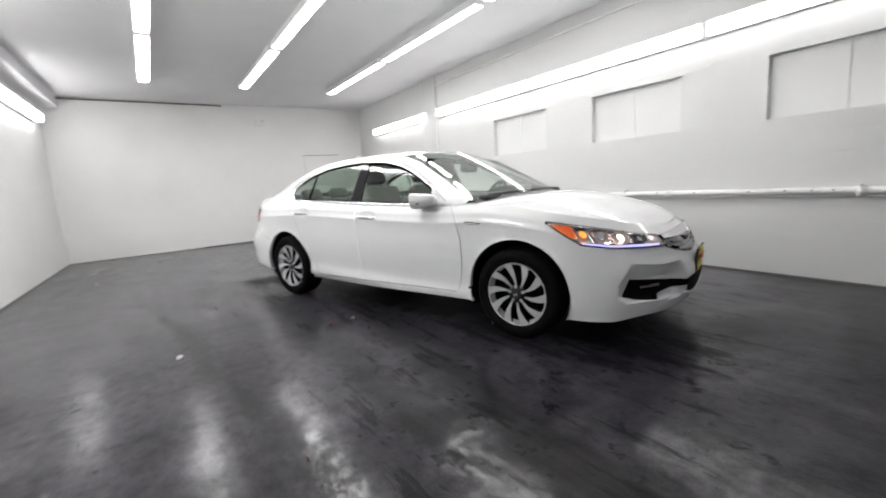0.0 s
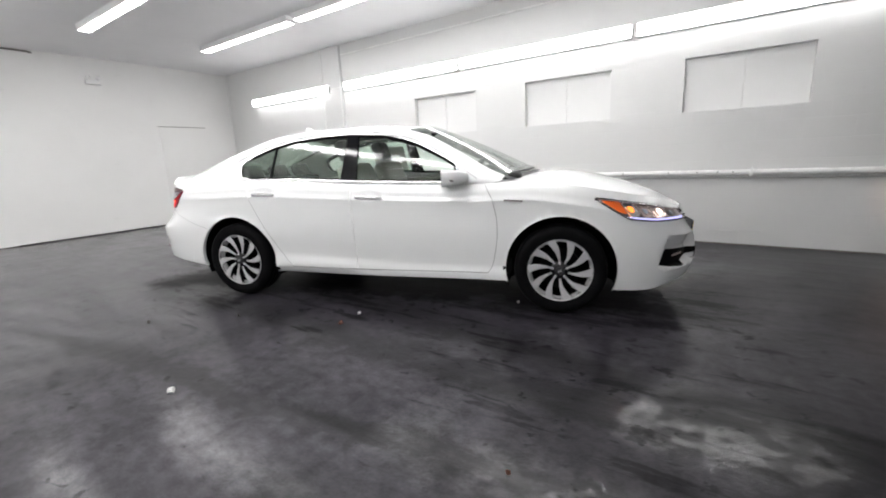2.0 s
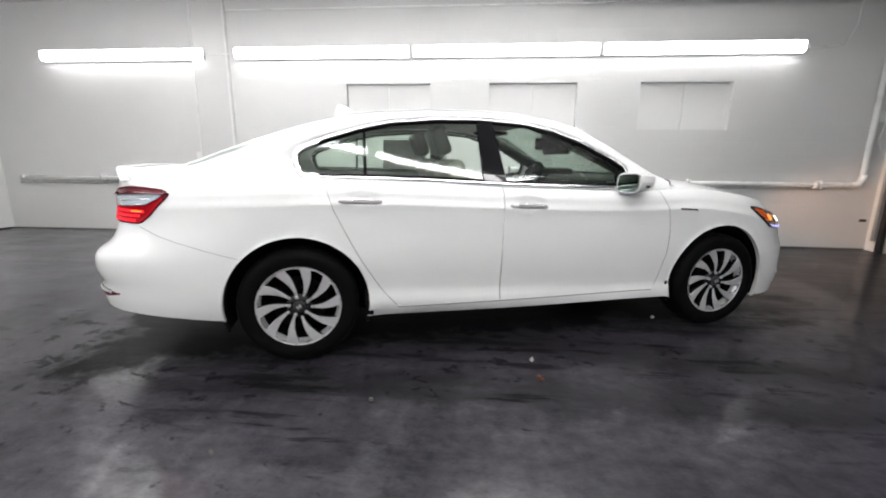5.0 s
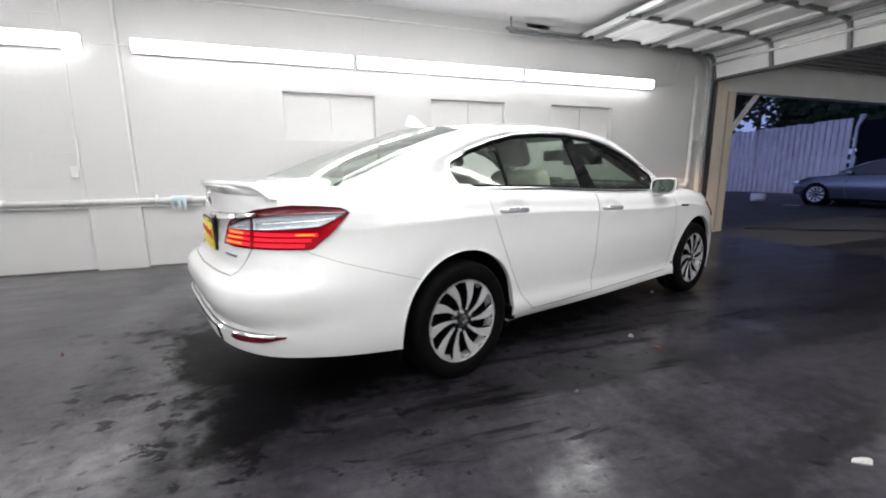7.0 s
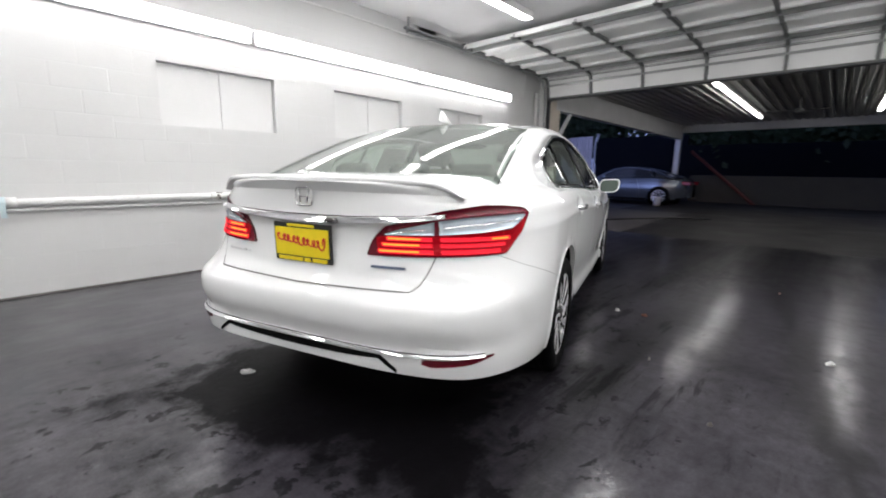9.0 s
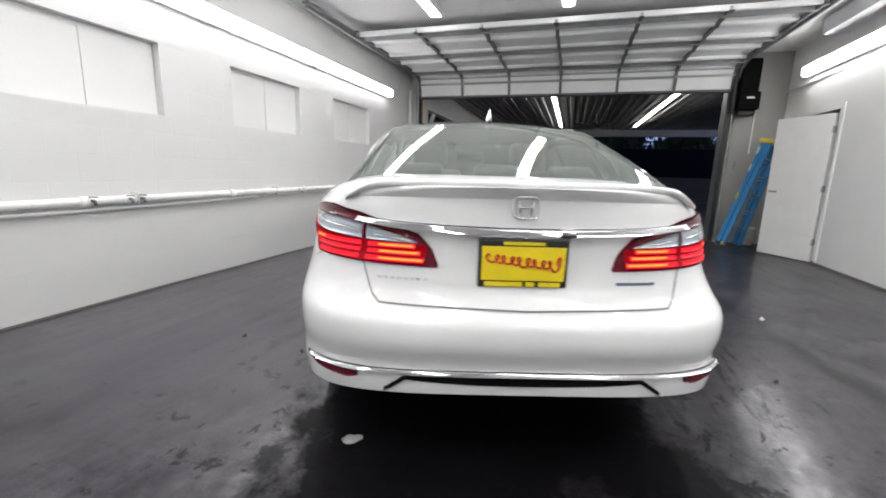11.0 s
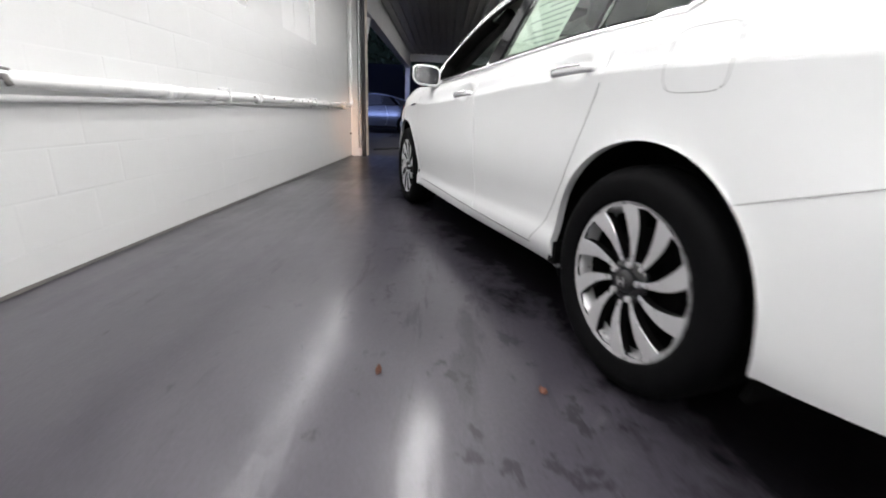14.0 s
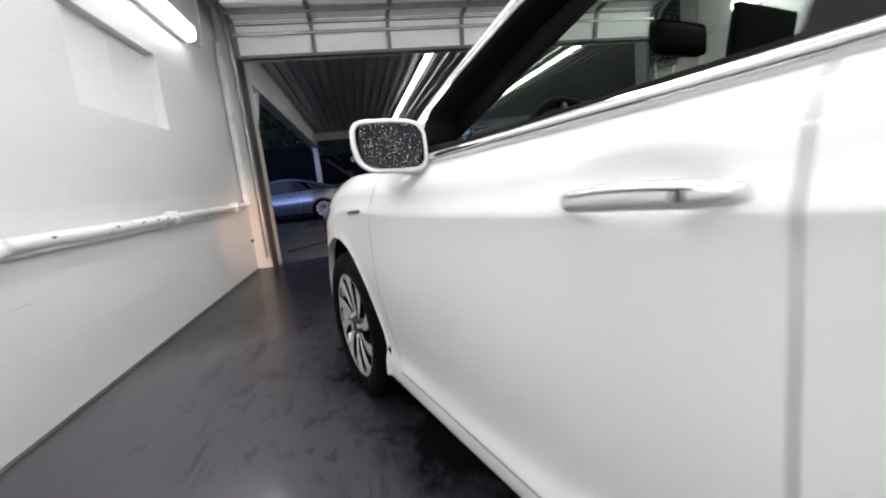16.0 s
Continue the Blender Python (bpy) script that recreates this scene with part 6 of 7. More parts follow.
thing("thin_pipe", tube([(XR - 0.035, 10.6, 0.735), (XR - 0.035, 4.6, 0.745), (XR - 0.035, 2.4, 0.775), (XR - 0.035, -1.05, 0.765)], 0.014, 10), "pipe", "thin white pipe below the water pipe", "pipe", smooth=True)
for y in (4.70, 4.60, 4.98):
    tap = empty("tap", None, "small grimy tap on the water pipe", "tap", "taps on the pipe")
    part("tap_body", tube([(XR - 0.075, y, 0.82), (XR - 0.125, y, 0.82), (XR - 0.135, y, 0.79)], 0.012, 8), "grime", tap, "", True)
    part("tap_lever", tube([(XR - 0.115, y - 0.03, 0.845), (XR - 0.115, y + 0.03, 0.85)], 0.006, 6), "grime", tap)
thing("junction_box", box(XR - 0.06, XR, -1.70, -1.56, 1.62, 1.74, 0.006), "pipe", "small white junction box on the wall", "junction box")
thing("conduit", tube([(XR - 0.03, -1.63, 1.62), (XR - 0.03, -1.58, 1.4), (XR - 0.03, -1.64, 1.25), (XR - 0.03, -1.70, 1.2)], 0.007, 8), "pipe", "thin cable below the junction box", "cable")
thing("wall_outlet", box(XR - 0.03, XR, 7.62, 7.70, 1.08, 1.2, 0.006), "pipe", "small white outlet box", "outlet")
thing("wall_bolt", box(XR - 0.02, XR, -1.66, -1.58, 0.33, 0.365, 0.004), "black", "small dark bracket on the wall", "bracket")

# ---- overhead gate ----
def overhead_gate():
    gate = empty("overhead_gate", None, "white sectional overhead gate, rolled up under the ceiling", "garage door")
    marks = [(-1.70, 2.63), (-1.61, 3.03), (-1.12, 3.09), (-0.57, 3.10), (-0.02, 3.105), (0.54, 3.11), (1.10, 3.115)]
    x0, x1 = -0.92, 4.96
    stiles = [x0 + 0.03, 0.03, 1.0, 2.03, 3.03, 4.0, x1 - 0.03]
    for k, ((ya, za), (yb, zb)) in enumerate(zip(marks, marks[1:])):
        d = Vector((0, yb - ya, zb - za))
        long = d.length - 0.012
        ang = math.atan2(zb - za, yb - ya)
        m = Matrix.Translation((0, ya, za)) @ Matrix.Rotation(ang, 4, "X")
        sec = part("section", box(x0, x1, 0.0, long, -0.004 + 0.0, 0.02, 0.003, turn=m), "door_skin", gate, "white steel gate section")
        # stiffening rails and stiles on the room side
        low = -0.045
        for y0, y1 in ((0.0, 0.035), (long - 0.035, long)):
            part("rail", box(x0, x1, y0, y1, low, -0.004, 0.004, turn=m), "door_skin" if k else "strut", sec)
        if k in (0, 1, 3, 5):
            part("strut", box(x0, x1, long * 0.62, long * 0.62 + 0.04, low - 0.02, -0.004, 0.006, turn=m), "galv", sec, "galvanised strut")
        for x in stiles:
            part("stile", box(x - 0.022, x + 0.022, 0.0, long, low - 0.006, -0.003, 0.004, turn=m), "strut", sec, "grey steel stile")
            part("hinge", box(x - 0.03, x + 0.03, long - 0.05, long + 0.045, low - 0.018, low - 0.006, 0.003, turn=m), "strut", sec)
    part("bottom_seal", tube([(x0, -1.705, 2.62), (x1, -1.705, 2.62)], 0.018, 8), "black", gate)
    for x, s in ((x0 - 0.035, -1), (x1 + 0.035, 1)):
        rail = [(x, YG + 0.06, 0.1), (x, YG + 0.06, 2.45), (x, YG + 0.10, 2.78), (x, YG + 0.22, 2.97), (x, YG + 0.45, 3.06), (x, 2.3, 3.07)]
        part("track", tube(rail, 0.026, 8), "galv", gate, "galvanised track")
        part("track_hanger", tube([(x, 2.28, 3.07), (x, 2.28, CEIL)], 0.018, 6), "galv", gate)
        part("track_hanger", tube([(x, 0.4, 3.07), (x, 0.4, CEIL)], 0.018, 6), "galv", gate)
        part("track_angle", box(x - 0.03, x + 0.03, YG + 0.25, 2.35, 3.09, 3.125, 0.004), "galv", gate)
        for y, z in marks:
            part("roller", tube([(x - s * 0.01, y + 0.03, z + 0.01), (x - s * 0.09, y + 0.03, z + 0.01)], 0.014, 8), "strut", gate)
    part("torsion_bar", tube([(x0 - 0.05, YG + 0.12, 3.17), (x1 + 0.05, YG + 0.12, 3.17)], 0.014, 8), "strut", gate)
    return gate


overhead_gate()
# opener beside the gate
opener = empty("gate_opener", None, "black wall-mounted gate opener motor", "gate opener")
part("motor", box(-1.27, -0.95, YG + 0.01, YG + 0.30, 2.28, 2.58, 0.03), "under", opener, "", True)
part("head_unit", box(-1.24, -0.96, YG + 0.01, YG + 0.26, 2.58, 3.12, 0.03), "under", opener, "", True)
part("chain_case", box(-0.95, -0.89, YG + 0.03, YG + 0.16, 2.25, 3.12, 0.01), "black", opener)
part("label_plate", box(-1.17, -1.06, YG + 0.301, YG + 0.305, 2.46, 2.49), "paper", opener)
part("motor_foot", box(-1.24, -0.99, YG + 0.01, YG + 0.20, 2.20, 2.28, 0.02), "black", opener)
thing("conduit", tube([(-1.30, YG + 0.03, 2.3), (-1.30, YG + 0.03, 1.55)], 0.012, 8), "pipe", "white conduit below the opener", "conduit")
thing("wall_switch", box(-1.19, -1.11, YG, YG + 0.03, 1.28, 1.42, 0.005), "galv", "small grey switch box", "switch")

# ---- step ladder leaning closed by the gate ----
def ladder():
    lad = empty("step_ladder", Matrix.Translation((-1.06, YG + 0.36, floor_z(YG + 0.3))) @ Matrix.Rotation(radians(-13), 4, "Y") @ Matrix.Rotation(radians(38), 4, "Z"), "closed blue fibreglass step ladder with yellow cap, leaning on the wall", "ladder")
    h = 1.80
    for y in (0.0, 0.09):
        for x, lean in ((-0.22, 0.10), (0.22, -0.10)):
            a, b = Vector((x, y, 0.02)), Vector((x + lean, y, h))
            bm = box(-0.035, 0.035, -0.016, 0.016, 0, (b - a).length, 0.005)
            d = (b - a).normalized()
            bm.transform(Matrix.Translation(a) @ d.to_track_quat("Z", "Y").to_matrix().to_4x4())
            part("rail", bm, "blue", lad, "blue fibreglass rail")
            part("foot", box(x - 0.04, x + 0.04, y - 0.02, y + 0.02, 0.0, 0.05, 0.006), "yellow" if y else "black", lad)
    for k in range(5):
        z = 0.30 + k * 0.30
        w = 0.22 - 0.10 * z / h
        part("tread", box(-w, w, -0.04, 0.03, z - 0.012, z + 0.012, 0.004), "galv", lad)
        part("back_bar", tube([(-w, 0.10, z + 0.05), (w, 0.10, z + 0.05)], 0.010, 6), "galv", lad)
    part("top_cap", box(-0.17, 0.17, -0.07, 0.14, h, h + 0.06, 0.02), "yellow", lad, "yellow plastic cap")
    for z, w in ((1.6, 0.05), (1.3, 0.04), (0.8, 0.05)):
        part("sticker", box(0.13 + 0.05 * (1.6 - z), 0.19 + 0.05 * (1.6 - z), -0.0195, -0.0165, z, z + 0.12, 0.0), "paper" if z != 0.8 else "yellow", lad)
    return lad


ladder()
pail = thing("pail", lathe([(0.0, 0.002), (0.105, 0.002), (0.125, 0.30), (0.132, 0.31), (0.128, 0.315), (0.118, 0.305), (0.10, 0.02), (0.0, 0.015)], 28, "z"), "bucket", "white plastic pail on the floor by the ladder", "bucket", smooth=True)
pail.matrix_basis = pose(-1.42, YG + 0.16, floor_z(YG + 0.16))
# open door leaf at the doorway
leaf = empty("side_door", pose(left_x(0.06) + 0.03, 0.06, floor_z(0.0), 0, 0, -61), "white side door standing open into the bay", "door")
part("door_leaf", box(0.0, 0.80, -0.022, 0.022, 0.012, 2.06, 0.004), "trim", leaf)
part("door_handle", tube([(0.72, -0.022, 0.98), (0.72, -0.07, 0.98), (0.61, -0.07, 0.98)], 0.010, 8), "galv", leaf, "lever handle")
part("door_handle", tube([(0.72, 0.022, 0.98), (0.72, 0.07, 0.98), (0.61, 0.07, 0.98)], 0.010, 8), "galv", leaf, "lever handle")
for z in (0.25, 1.0, 1.8):
    part("hinge", box(-0.01, 0.012, -0.03, 0.03, z, z + 0.09, 0.003), "galv", leaf)
fr = empty("door_1", None, "white timber door frame in the side wall", "door frame", kind="structure")
for y0, y1, z0, z1 in ((-0.86, -0.78, 0, 2.16), (0.08, 0.16, 0, 2.16), (-0.78, 0.08, 2.08, 2.16)):
    bm = box(-0.2, 0.022, y0, y1, z0, z1, 0.004)
    for v in bm.verts:
        v.co.x += left_x(v.co.y)
    part("door_trim", bm, "trim", fr)
bm = box(-0.2, 0.02, -0.78, 0.08, 0.0, 0.02, 0.004)
bm.transform(Matrix.Translation((left_x(-0.3), 0, 0)))
part("threshold", bm, "trim", fr)
# vent and sensor on far wall and ceiling edge
vent = empty("wall_lamp_box", None, "small white emergency lamp on the end wall", "emergency light")
part("lamp_body", box(2.42, 2.66, YF - 0.07, YF, 2.78, 2.86, 0.012), "lamp_metal", vent)
for x in (2.46, 2.62):
    part("lamp_head", ([Vector((x, YF - 0.06, 2.90)) + Vector(v) for v in lathe([(0.0, -0.06), (0.035, -0.055), (0.04, -0.02), (0.02, 0.0)], 16)[0]], lathe([(0.0, -0.06), (0.035, -0.055), (0.04, -0.02), (0.02, 0.0)], 16)[1]), "lamp_metal", vent, smooth=True)
thing("conduit", tube([(-1.2, YF - 0.03, CEIL - 0.03), (1.7, YF - 0.03, CEIL - 0.04), (1.75, YF - 0.06, CEIL - 0.06)], 0.016, 8), "grime", "thin dark cable along the top of the end wall", "cable")

# ---- outside: carport, yard ----
YARD = 0.0
structure("ground", grid([[Vector((x, y, z)) for x in (-60, -8, 0, 8, 60)] for y, z in ((-70, YARD), (-20, YARD), (-8.5, YARD), (-6, -0.01), (YG - 0.255, -0.066))]), "asphalt", "wet dark asphalt yard")
structure("pavement", grid([[Vector((x, y, z)) for x in (-7.0, 0.0, 5.2)] for y, z in ((-13.3, YARD + 0.005), (-8.5, YARD + 0.005), (-6.0, -0.005), (YG - 0.26, -0.061))]), "slab", "dark dull concrete under the carport")
structure("pavement", grid([[Vector((x, y, z)) for x in (3.3, 4.2, 5.25)] for y, z in ((-7.0, 0.002), (-6.0, -0.001), (YG - 0.26, -0.056))]), "concrete", "pale worn concrete apron")
def corrugated():
    rows, xs = [], []
    x = -7.0
    while x < 5.1:
        xs += [(x, 0.0), (x + 0.06, 0.0), (x + 0.08, 0.04), (x + 0.14, 0.04), (x + 0.16, 0.0)]
        x += 0.2
    for y in (-12.6, YG - 0.26):
        rows.append([Vector((a, y, 2.98 + h)) for a, h in xs])
    return grid(rows)


structure("carport_roof", corrugated(), "deck_metal", "corrugated metal carport roof")
structure("carport_top", box(-7.0, 5.4, -12.7, YG - 0.26, 3.08, 3.16), "black", "dark roof deck")
structure("carport_beam", box(4.95, 5.15, -12.5, YG - 0.28, 2.47, 3.05, 0.01), "carport_white", "white carport edge beam")
structure("carport_beam", box(-7.0, 4.95, -12.5, -12.3, 2.72, 3.06, 0.01), "carport_white", "white carport end beam")
structure("carport_beam", box(-7.0, 4.95, YG - 0.40, YG - 0.26, 2.70, 2.97, 0.01), "carport_white", "white carport beam against the building")
for x, y in ((5.05, -12.35), (-6.9, -12.35), (5.05, -2.2)):
    structure("carport_post", box(x - 0.09, x + 0.09, y - 0.09, y + 0.09, -0.07, 2.48, 0.008), "carport_white" if y < -5 else "wood", "carport post")
structure("carport_brace", tube([(5.05, -2.3, 1.75), (5.05, -2.95, 2.47)], 0.06, 4), "carport_white", "white diagonal brace")
def carport_light(x):
    lamp = empty("carport_light", None, "bare fluorescent batten under the carport, lit", "ceiling light", "carport lights")
    part("pan", box(x - 0.07, x + 0.07, -10.3, -2.6, 2.93, 2.98, 0.006), "lamp_metal", lamp)
    for k in range(3):
        y0 = -10.28 + k * 2.57
        part("lamp_tube", box(x - 0.042, x + 0.042, y0, y0 + 2.50, 2.895, 2.93, 0.012), "tube_far", lamp, "glowing tube")


carport_light(2.25)
carport_light(-0.40)
fan = empty("ceiling_fan", None, "dark ceiling fan under the carport at rest", "ceiling fan")
part("rod", tube([(1.1, -7.0, 2.98), (1.1, -7.0, 2.72)], 0.02, 8), "strut", fan)
part("motor", ([Vector((1.1, -7.0, 2.64)) + Vector(v) for v in lathe([(0.0, 0.09), (0.08, 0.08), (0.11, 0.02), (0.08, -0.03), (0.0, -0.04)], 20, "z")[0]], lathe([(0.0, 0.09), (0.08, 0.08), (0.11, 0.02), (0.08, -0.03), (0.0, -0.04)], 20, "z")[1]), "strut", fan, smooth=True)
for k in range(3):
    part("blade", box(0.1, 0.68, -0.06, 0.06, -0.006, 0.006, 0.004, turn=Matrix.Translation((1.1, -7.0, 2.65)) @ Matrix.Rotation(k * 2.1 + 0.4, 4, "Z") @ Matrix.Rotation(0.2, 4, "X")), "strut", fan)
structure("low_wall", box(-9.0, 4.7, -13.6, -13.3, -0.07, 1.08, 0.02), "low_wall", "low concrete wall behind the carport")
structure("screen_fence", box(-9.0, 5.6, -16.2, -16.1, -0.07, 2.45), "tarp", "dark screened fence")
structure("screen_fence", box(5.6, 10.0, -16.2, -16.1, -0.07, 2.95), "tarp", "dark screened fence")
structure("fence_post", tube([(10.05, -16.0, -0.07), (10.05, -16.0, 2.7), (9.85, -15.9, 3.15)], [0.05, 0.05, 0.09], 8), "carport_white", "pale fence post")
structure("carport_side", box(-7.1, -6.95, -12.5, YG - 0.26, -0.07, 3.0), "tarp", "dark side screen of the carport")
fence = empty("board_fence", None, "weathered grey board fence", "fence", kind="structure")
random.seed(5)
for k in range(24):
    x = 10.2 + k * 0.2
    y = -16.0 + 0.045 * k
    part("board", box(x, x + 0.19, y, y + 0.03, -0.05, 3.05 + random.uniform(-0.03, 0.03) - 0.012 * k, 0.004), "fence", fence)
part("fence_rail", box(10.2, 15.0, -16.06, -16.01, 0.0, 0.14), "rust", fence)
thing("steel_prop", tube([(4.75, -13.2, 2.05), (2.35, -12.9, -0.03)], 0.06, 8), "rust", "red painted steel prop leaning by the low wall", "prop")
pail2 = copy_thing(pail, pose(4.76, -9.36, YARD, 0, 0, 0))
tagged(pail2, "white plastic pail standing in the yard", "bucket")
drum = thing("fallen_pail", lathe([(0.0, -0.2), (0.13, -0.2), (0.14, 0.2), (0.0, 0.2)], 24, "x"), "bucket", "white plastic pail lying on its side", "bucket", smooth=True)
drum.matrix_basis = pose(9.3, -9.7, YARD + 0.14, 0, 0, 25)
crack = [(4.95, -2.9), (4.3, -3.6), (3.7, -4.5), (3.2, -5.2), (2.4, -5.6)]
thing("yard_hose", tube([(x, y, -0.001 - 0.055 * (y + 6.0) / 4.0 + 0.016) for x, y in crack], 0.022, 8), "black", "dark hose lying across the concrete apron", "hose", smooth=True)
bag = thing("paper_sheet", box(-0.2, 0.2, -0.12, 0.12, 0.0, 0.012, 0.004), "litter", "white sheet lying on the asphalt", "litter")
bag.matrix_basis = pose(7.75, -8.9, YARD, 0, 0, 20)


def parked_coupe(m):
    """A silver coupe seen across the yard, simpler than the saloon but with its own parts."""
    car = empty("parked_coupe", m, "silver-blue two-door coupe parked in the yard", "car")
    xs = spread(-2.32, 2.24, 150)
    low = lambda x: 0.28 if abs(x) > 1.9 else 0.2
    belt_z = lambda x: np.interp(x, [-2.32, -2.1, -1.2, 0.9, 1.6, 2.24], [0.72, 0.92, 0.97, 0.90, 0.84, 0.62])
    top_z = lambda x: np.interp(x, [-2.32, -2.2, -1.8, -1.2, -0.6, -0.1, 0.35, 0.95, 1.5, 2.0, 2.24], [0.76, 0.95, 1.0, 1.19, 1.33, 1.36, 1.27, 0.99, 0.91, 0.78, 0.63])
    width = lambda x: 0.87 * (1 - abs(x / 2.33) ** 5) ** 0.4 + 0.02
    rows = []
    for v in spread(0, 1, 22):
        rows.append([Vector((x, width(x) * (0.93 + 0.07 * math.sin(math.pi * v * 0.9)), low(x) + (belt_z(x) - low(x)) * v)) for x in xs])
    p, f = grid(rows)
    f = [q for q in f if not any(all((Vector((p[i].x, 0, p[i].z)) - Vector((s * 1.385, 0, 0.31))).length < 0.385 for i in q) for s in (-1, 1))]
    part("body", both((p, f)), "silver_paint", car, smooth=True)
    hood = [[Vector((x, width(x) * w, belt_z(x) + 0.04 * (1 - w * w))) for x in xs] for w in spread(1, 0, 6)]
    part("upper_body", both(grid(hood)), "silver_paint", car, smooth=True)
    def side_band(x0, x1, name, material, label=""):
        xs2 = spread(x0, x1, 16)
        rows = [[Vector((x, (width(x) * 0.98 * (1 - w) + 0.60 * w), belt_z(x) + (top_z(x) - belt_z(x)) * w * 0.93)) for x in xs2] for w in spread(0, 1, 5)]
        for mesh in (grid(rows), flipped(grid(rows))):
            part(name, mesh, material, car, label, True)

    side_band(-1.85, -1.22, "rear_pillar", "silver_paint")
    side_band(-1.22, -0.52, "quarter_glass", "glass_far", "dark quarter window")
    side_band(-0.52, -0.44, "door_pillar", "silver_paint")
    side_band(-0.44, 0.98, "side_glass", "glass_side", "side window reflecting the sky")
    rows = [[Vector((x, 0.60 * t, top_z(x) - 0.02 * t * t + 0.002)) for x in spread(-1.3, 0.45, 24)] for t in spread(-1, 1, 9)]
    part("roof", grid(rows), "silver_paint", car, smooth=True)
    for x0, x1 in ((0.45, 0.98), (-1.9, -1.3)):
        rows = [[Vector((x, 0.60 * t, top_z(x) - 0.02 * t * t)) for x in spread(x0, x1, 8)] for t in spread(-1, 1, 9)]
        part("screen_glass", grid(rows), "glass_far", car, smooth=True)
    for y in (0.60, -0.60):
        part("roof_rail", tube([(x, y * (1.0 if -1.3 < x < 0.4 else 1.06), top_z(x) - 0.015) for x in spread(-1.85, 0.95, 24)], 0.028, 6), "silver_paint", car, smooth=True)
        part("pillar", tube([(-1.15, y * 1.36, 0.97), (-0.95, y * 1.02, 1.21)], 0.05, 6), "silver_paint", car)
    part("underbody", box(-1.85, 1.8, -0.66, 0.66, 0.2, 0.6, 0.02), "under", car)
    for sx in (-1, 1):
        for sy in (-1, 1):
            well = lathe([(0.40, 0.79), (0.40, 0.66), (0.0, 0.66)], 28)
            part("wheel_well", ([(a + sx * 1.385, sy * b, c + 0.31) for a, b, c in well[0]], well[1]), "under", car)
    for sy in (-1, 1):
        part("sill", box(-1.0, 1.0, sy * 0.80, sy * 0.865, 0.17, 0.235, 0.01), "under", car)
    part("seats", box(-0.9, 0.6, -0.6, 0.6, 0.6, 1.02, 0.05), "seat", car)
    for y in (0.60, -0.60):
        part("tail_light", box(-2.335, -2.05, y * 0.83 - 0.15, y * 0.83 + 0.15, 0.73, 0.85, 0.03), "red", car, "red tail light")
        part("head_light", box(1.95, 2.16, y - 0.16, y + 0.16, 0.62, 0.74, 0.03), "clear", car)
        part("door_mirror", box(0.52, 0.68, math.copysign(0.88, y) - 0.08, math.copysign(0.88, y) + 0.08, 0.92, 1.04, 0.03), "silver_paint", car)
        s = math.copysign(1, y)
        part("door_seam", joined(tube([(0.62, s * 0.885, 0.9), (0.68, s * 0.89, 0.5), (0.6, s * 0.885, 0.28)], 0.004, 4), tube([(-0.62, s * 0.89, 0.95), (-0.72, s * 0.895, 0.55), (-0.62, s * 0.885, 0.28)], 0.004, 4)), "seam", car)
        part("door_handle", tube([(-0.55, s * 0.90, 0.80), (-0.35, s * 0.90, 0.80)], 0.012, 6), "chrome", car)
    src = [o for o in sedan.children if o.name.split(".")[0] == "wheel"][0]
    for sx in (-1, 1):
        for sy in (-1, 1):
            w = copy_thing(src, Matrix.Translation((sx * 1.385, sy * 0.845, TYRE_R - 0.005)) @ Matrix.Rotation(0 if sy > 0 else math.pi, 4, "Z"))
            w.parent = car
    return car


parked_coupe(pose(6.22, -10.5, YARD, 0, 0, 0))


def tree(x, y, h, seed):
    rnd = random.Random(seed)
    t = empty("tree", pose(x, y, -0.07), "dark leafy tree beyond the fence at dusk", "tree", "trees beyond the yard")
    trunk = tube([(0, 0, 0), (0.1, 0.05, h * 0.3), (0.05, 0.15, h * 0.6), (0.1, 0.1, h * 0.85)], [0.2, 0.16, 0.10, 0.04], 8)
    limbs = [trunk]
    tips = []
    for k in range(9):
        a, z = rnd.uniform(0, 6.28), h * rnd.uniform(0.3, 0.75)
        e = (math.cos(a) * h * 0.28, math.sin(a) * h * 0.28, z + h * rnd.uniform(0.1, 0.25))
        limbs.append(tube([(0.07, 0.08, z), (e[0] * 0.5, e[1] * 0.5, (z + e[2]) / 2 + 0.1), e], [0.07, 0.05, 0.02], 6))
        tips.append(e)
    part("trunk", joined(*limbs), "bark", t)
    p, f = [], []
    for k in range(5200):
        c = Vector(rnd.choice(tips)) + Vector([rnd.gauss(0, h * 0.11) for _ in range(3)])
        d = Vector([rnd.gauss(0, 1) for _ in range(3)]).normalized()
        e = d.orthogonal().normalized()
        s = rnd.uniform(0.16, 0.36)
        n = len(p)
        p += [c, c + e * s * 0.45 + d * s * 0.5, c + d * s * 1.2, c - e * s * 0.45 + d * s * 0.5]
        f.append((n, n + 1, n + 2, n + 3))
    part("crown", (p, f), "leaf", t)
    return t


for k, (x, y, h) in enumerate(((7.5, -20.5, 6.5), (11, -21, 7.5), (16.5, -20, 7), (4.4, -18.5, 4.4), (0.2, -18.4, 4.3), (1.6, -18.0, 2.9), (-2.2, -18.2, 2.8), (-4.6, -18.2, 3.0), (15, -7, 7), (6.2, -22, 8))):
    tree(x, y, h, k + 3)

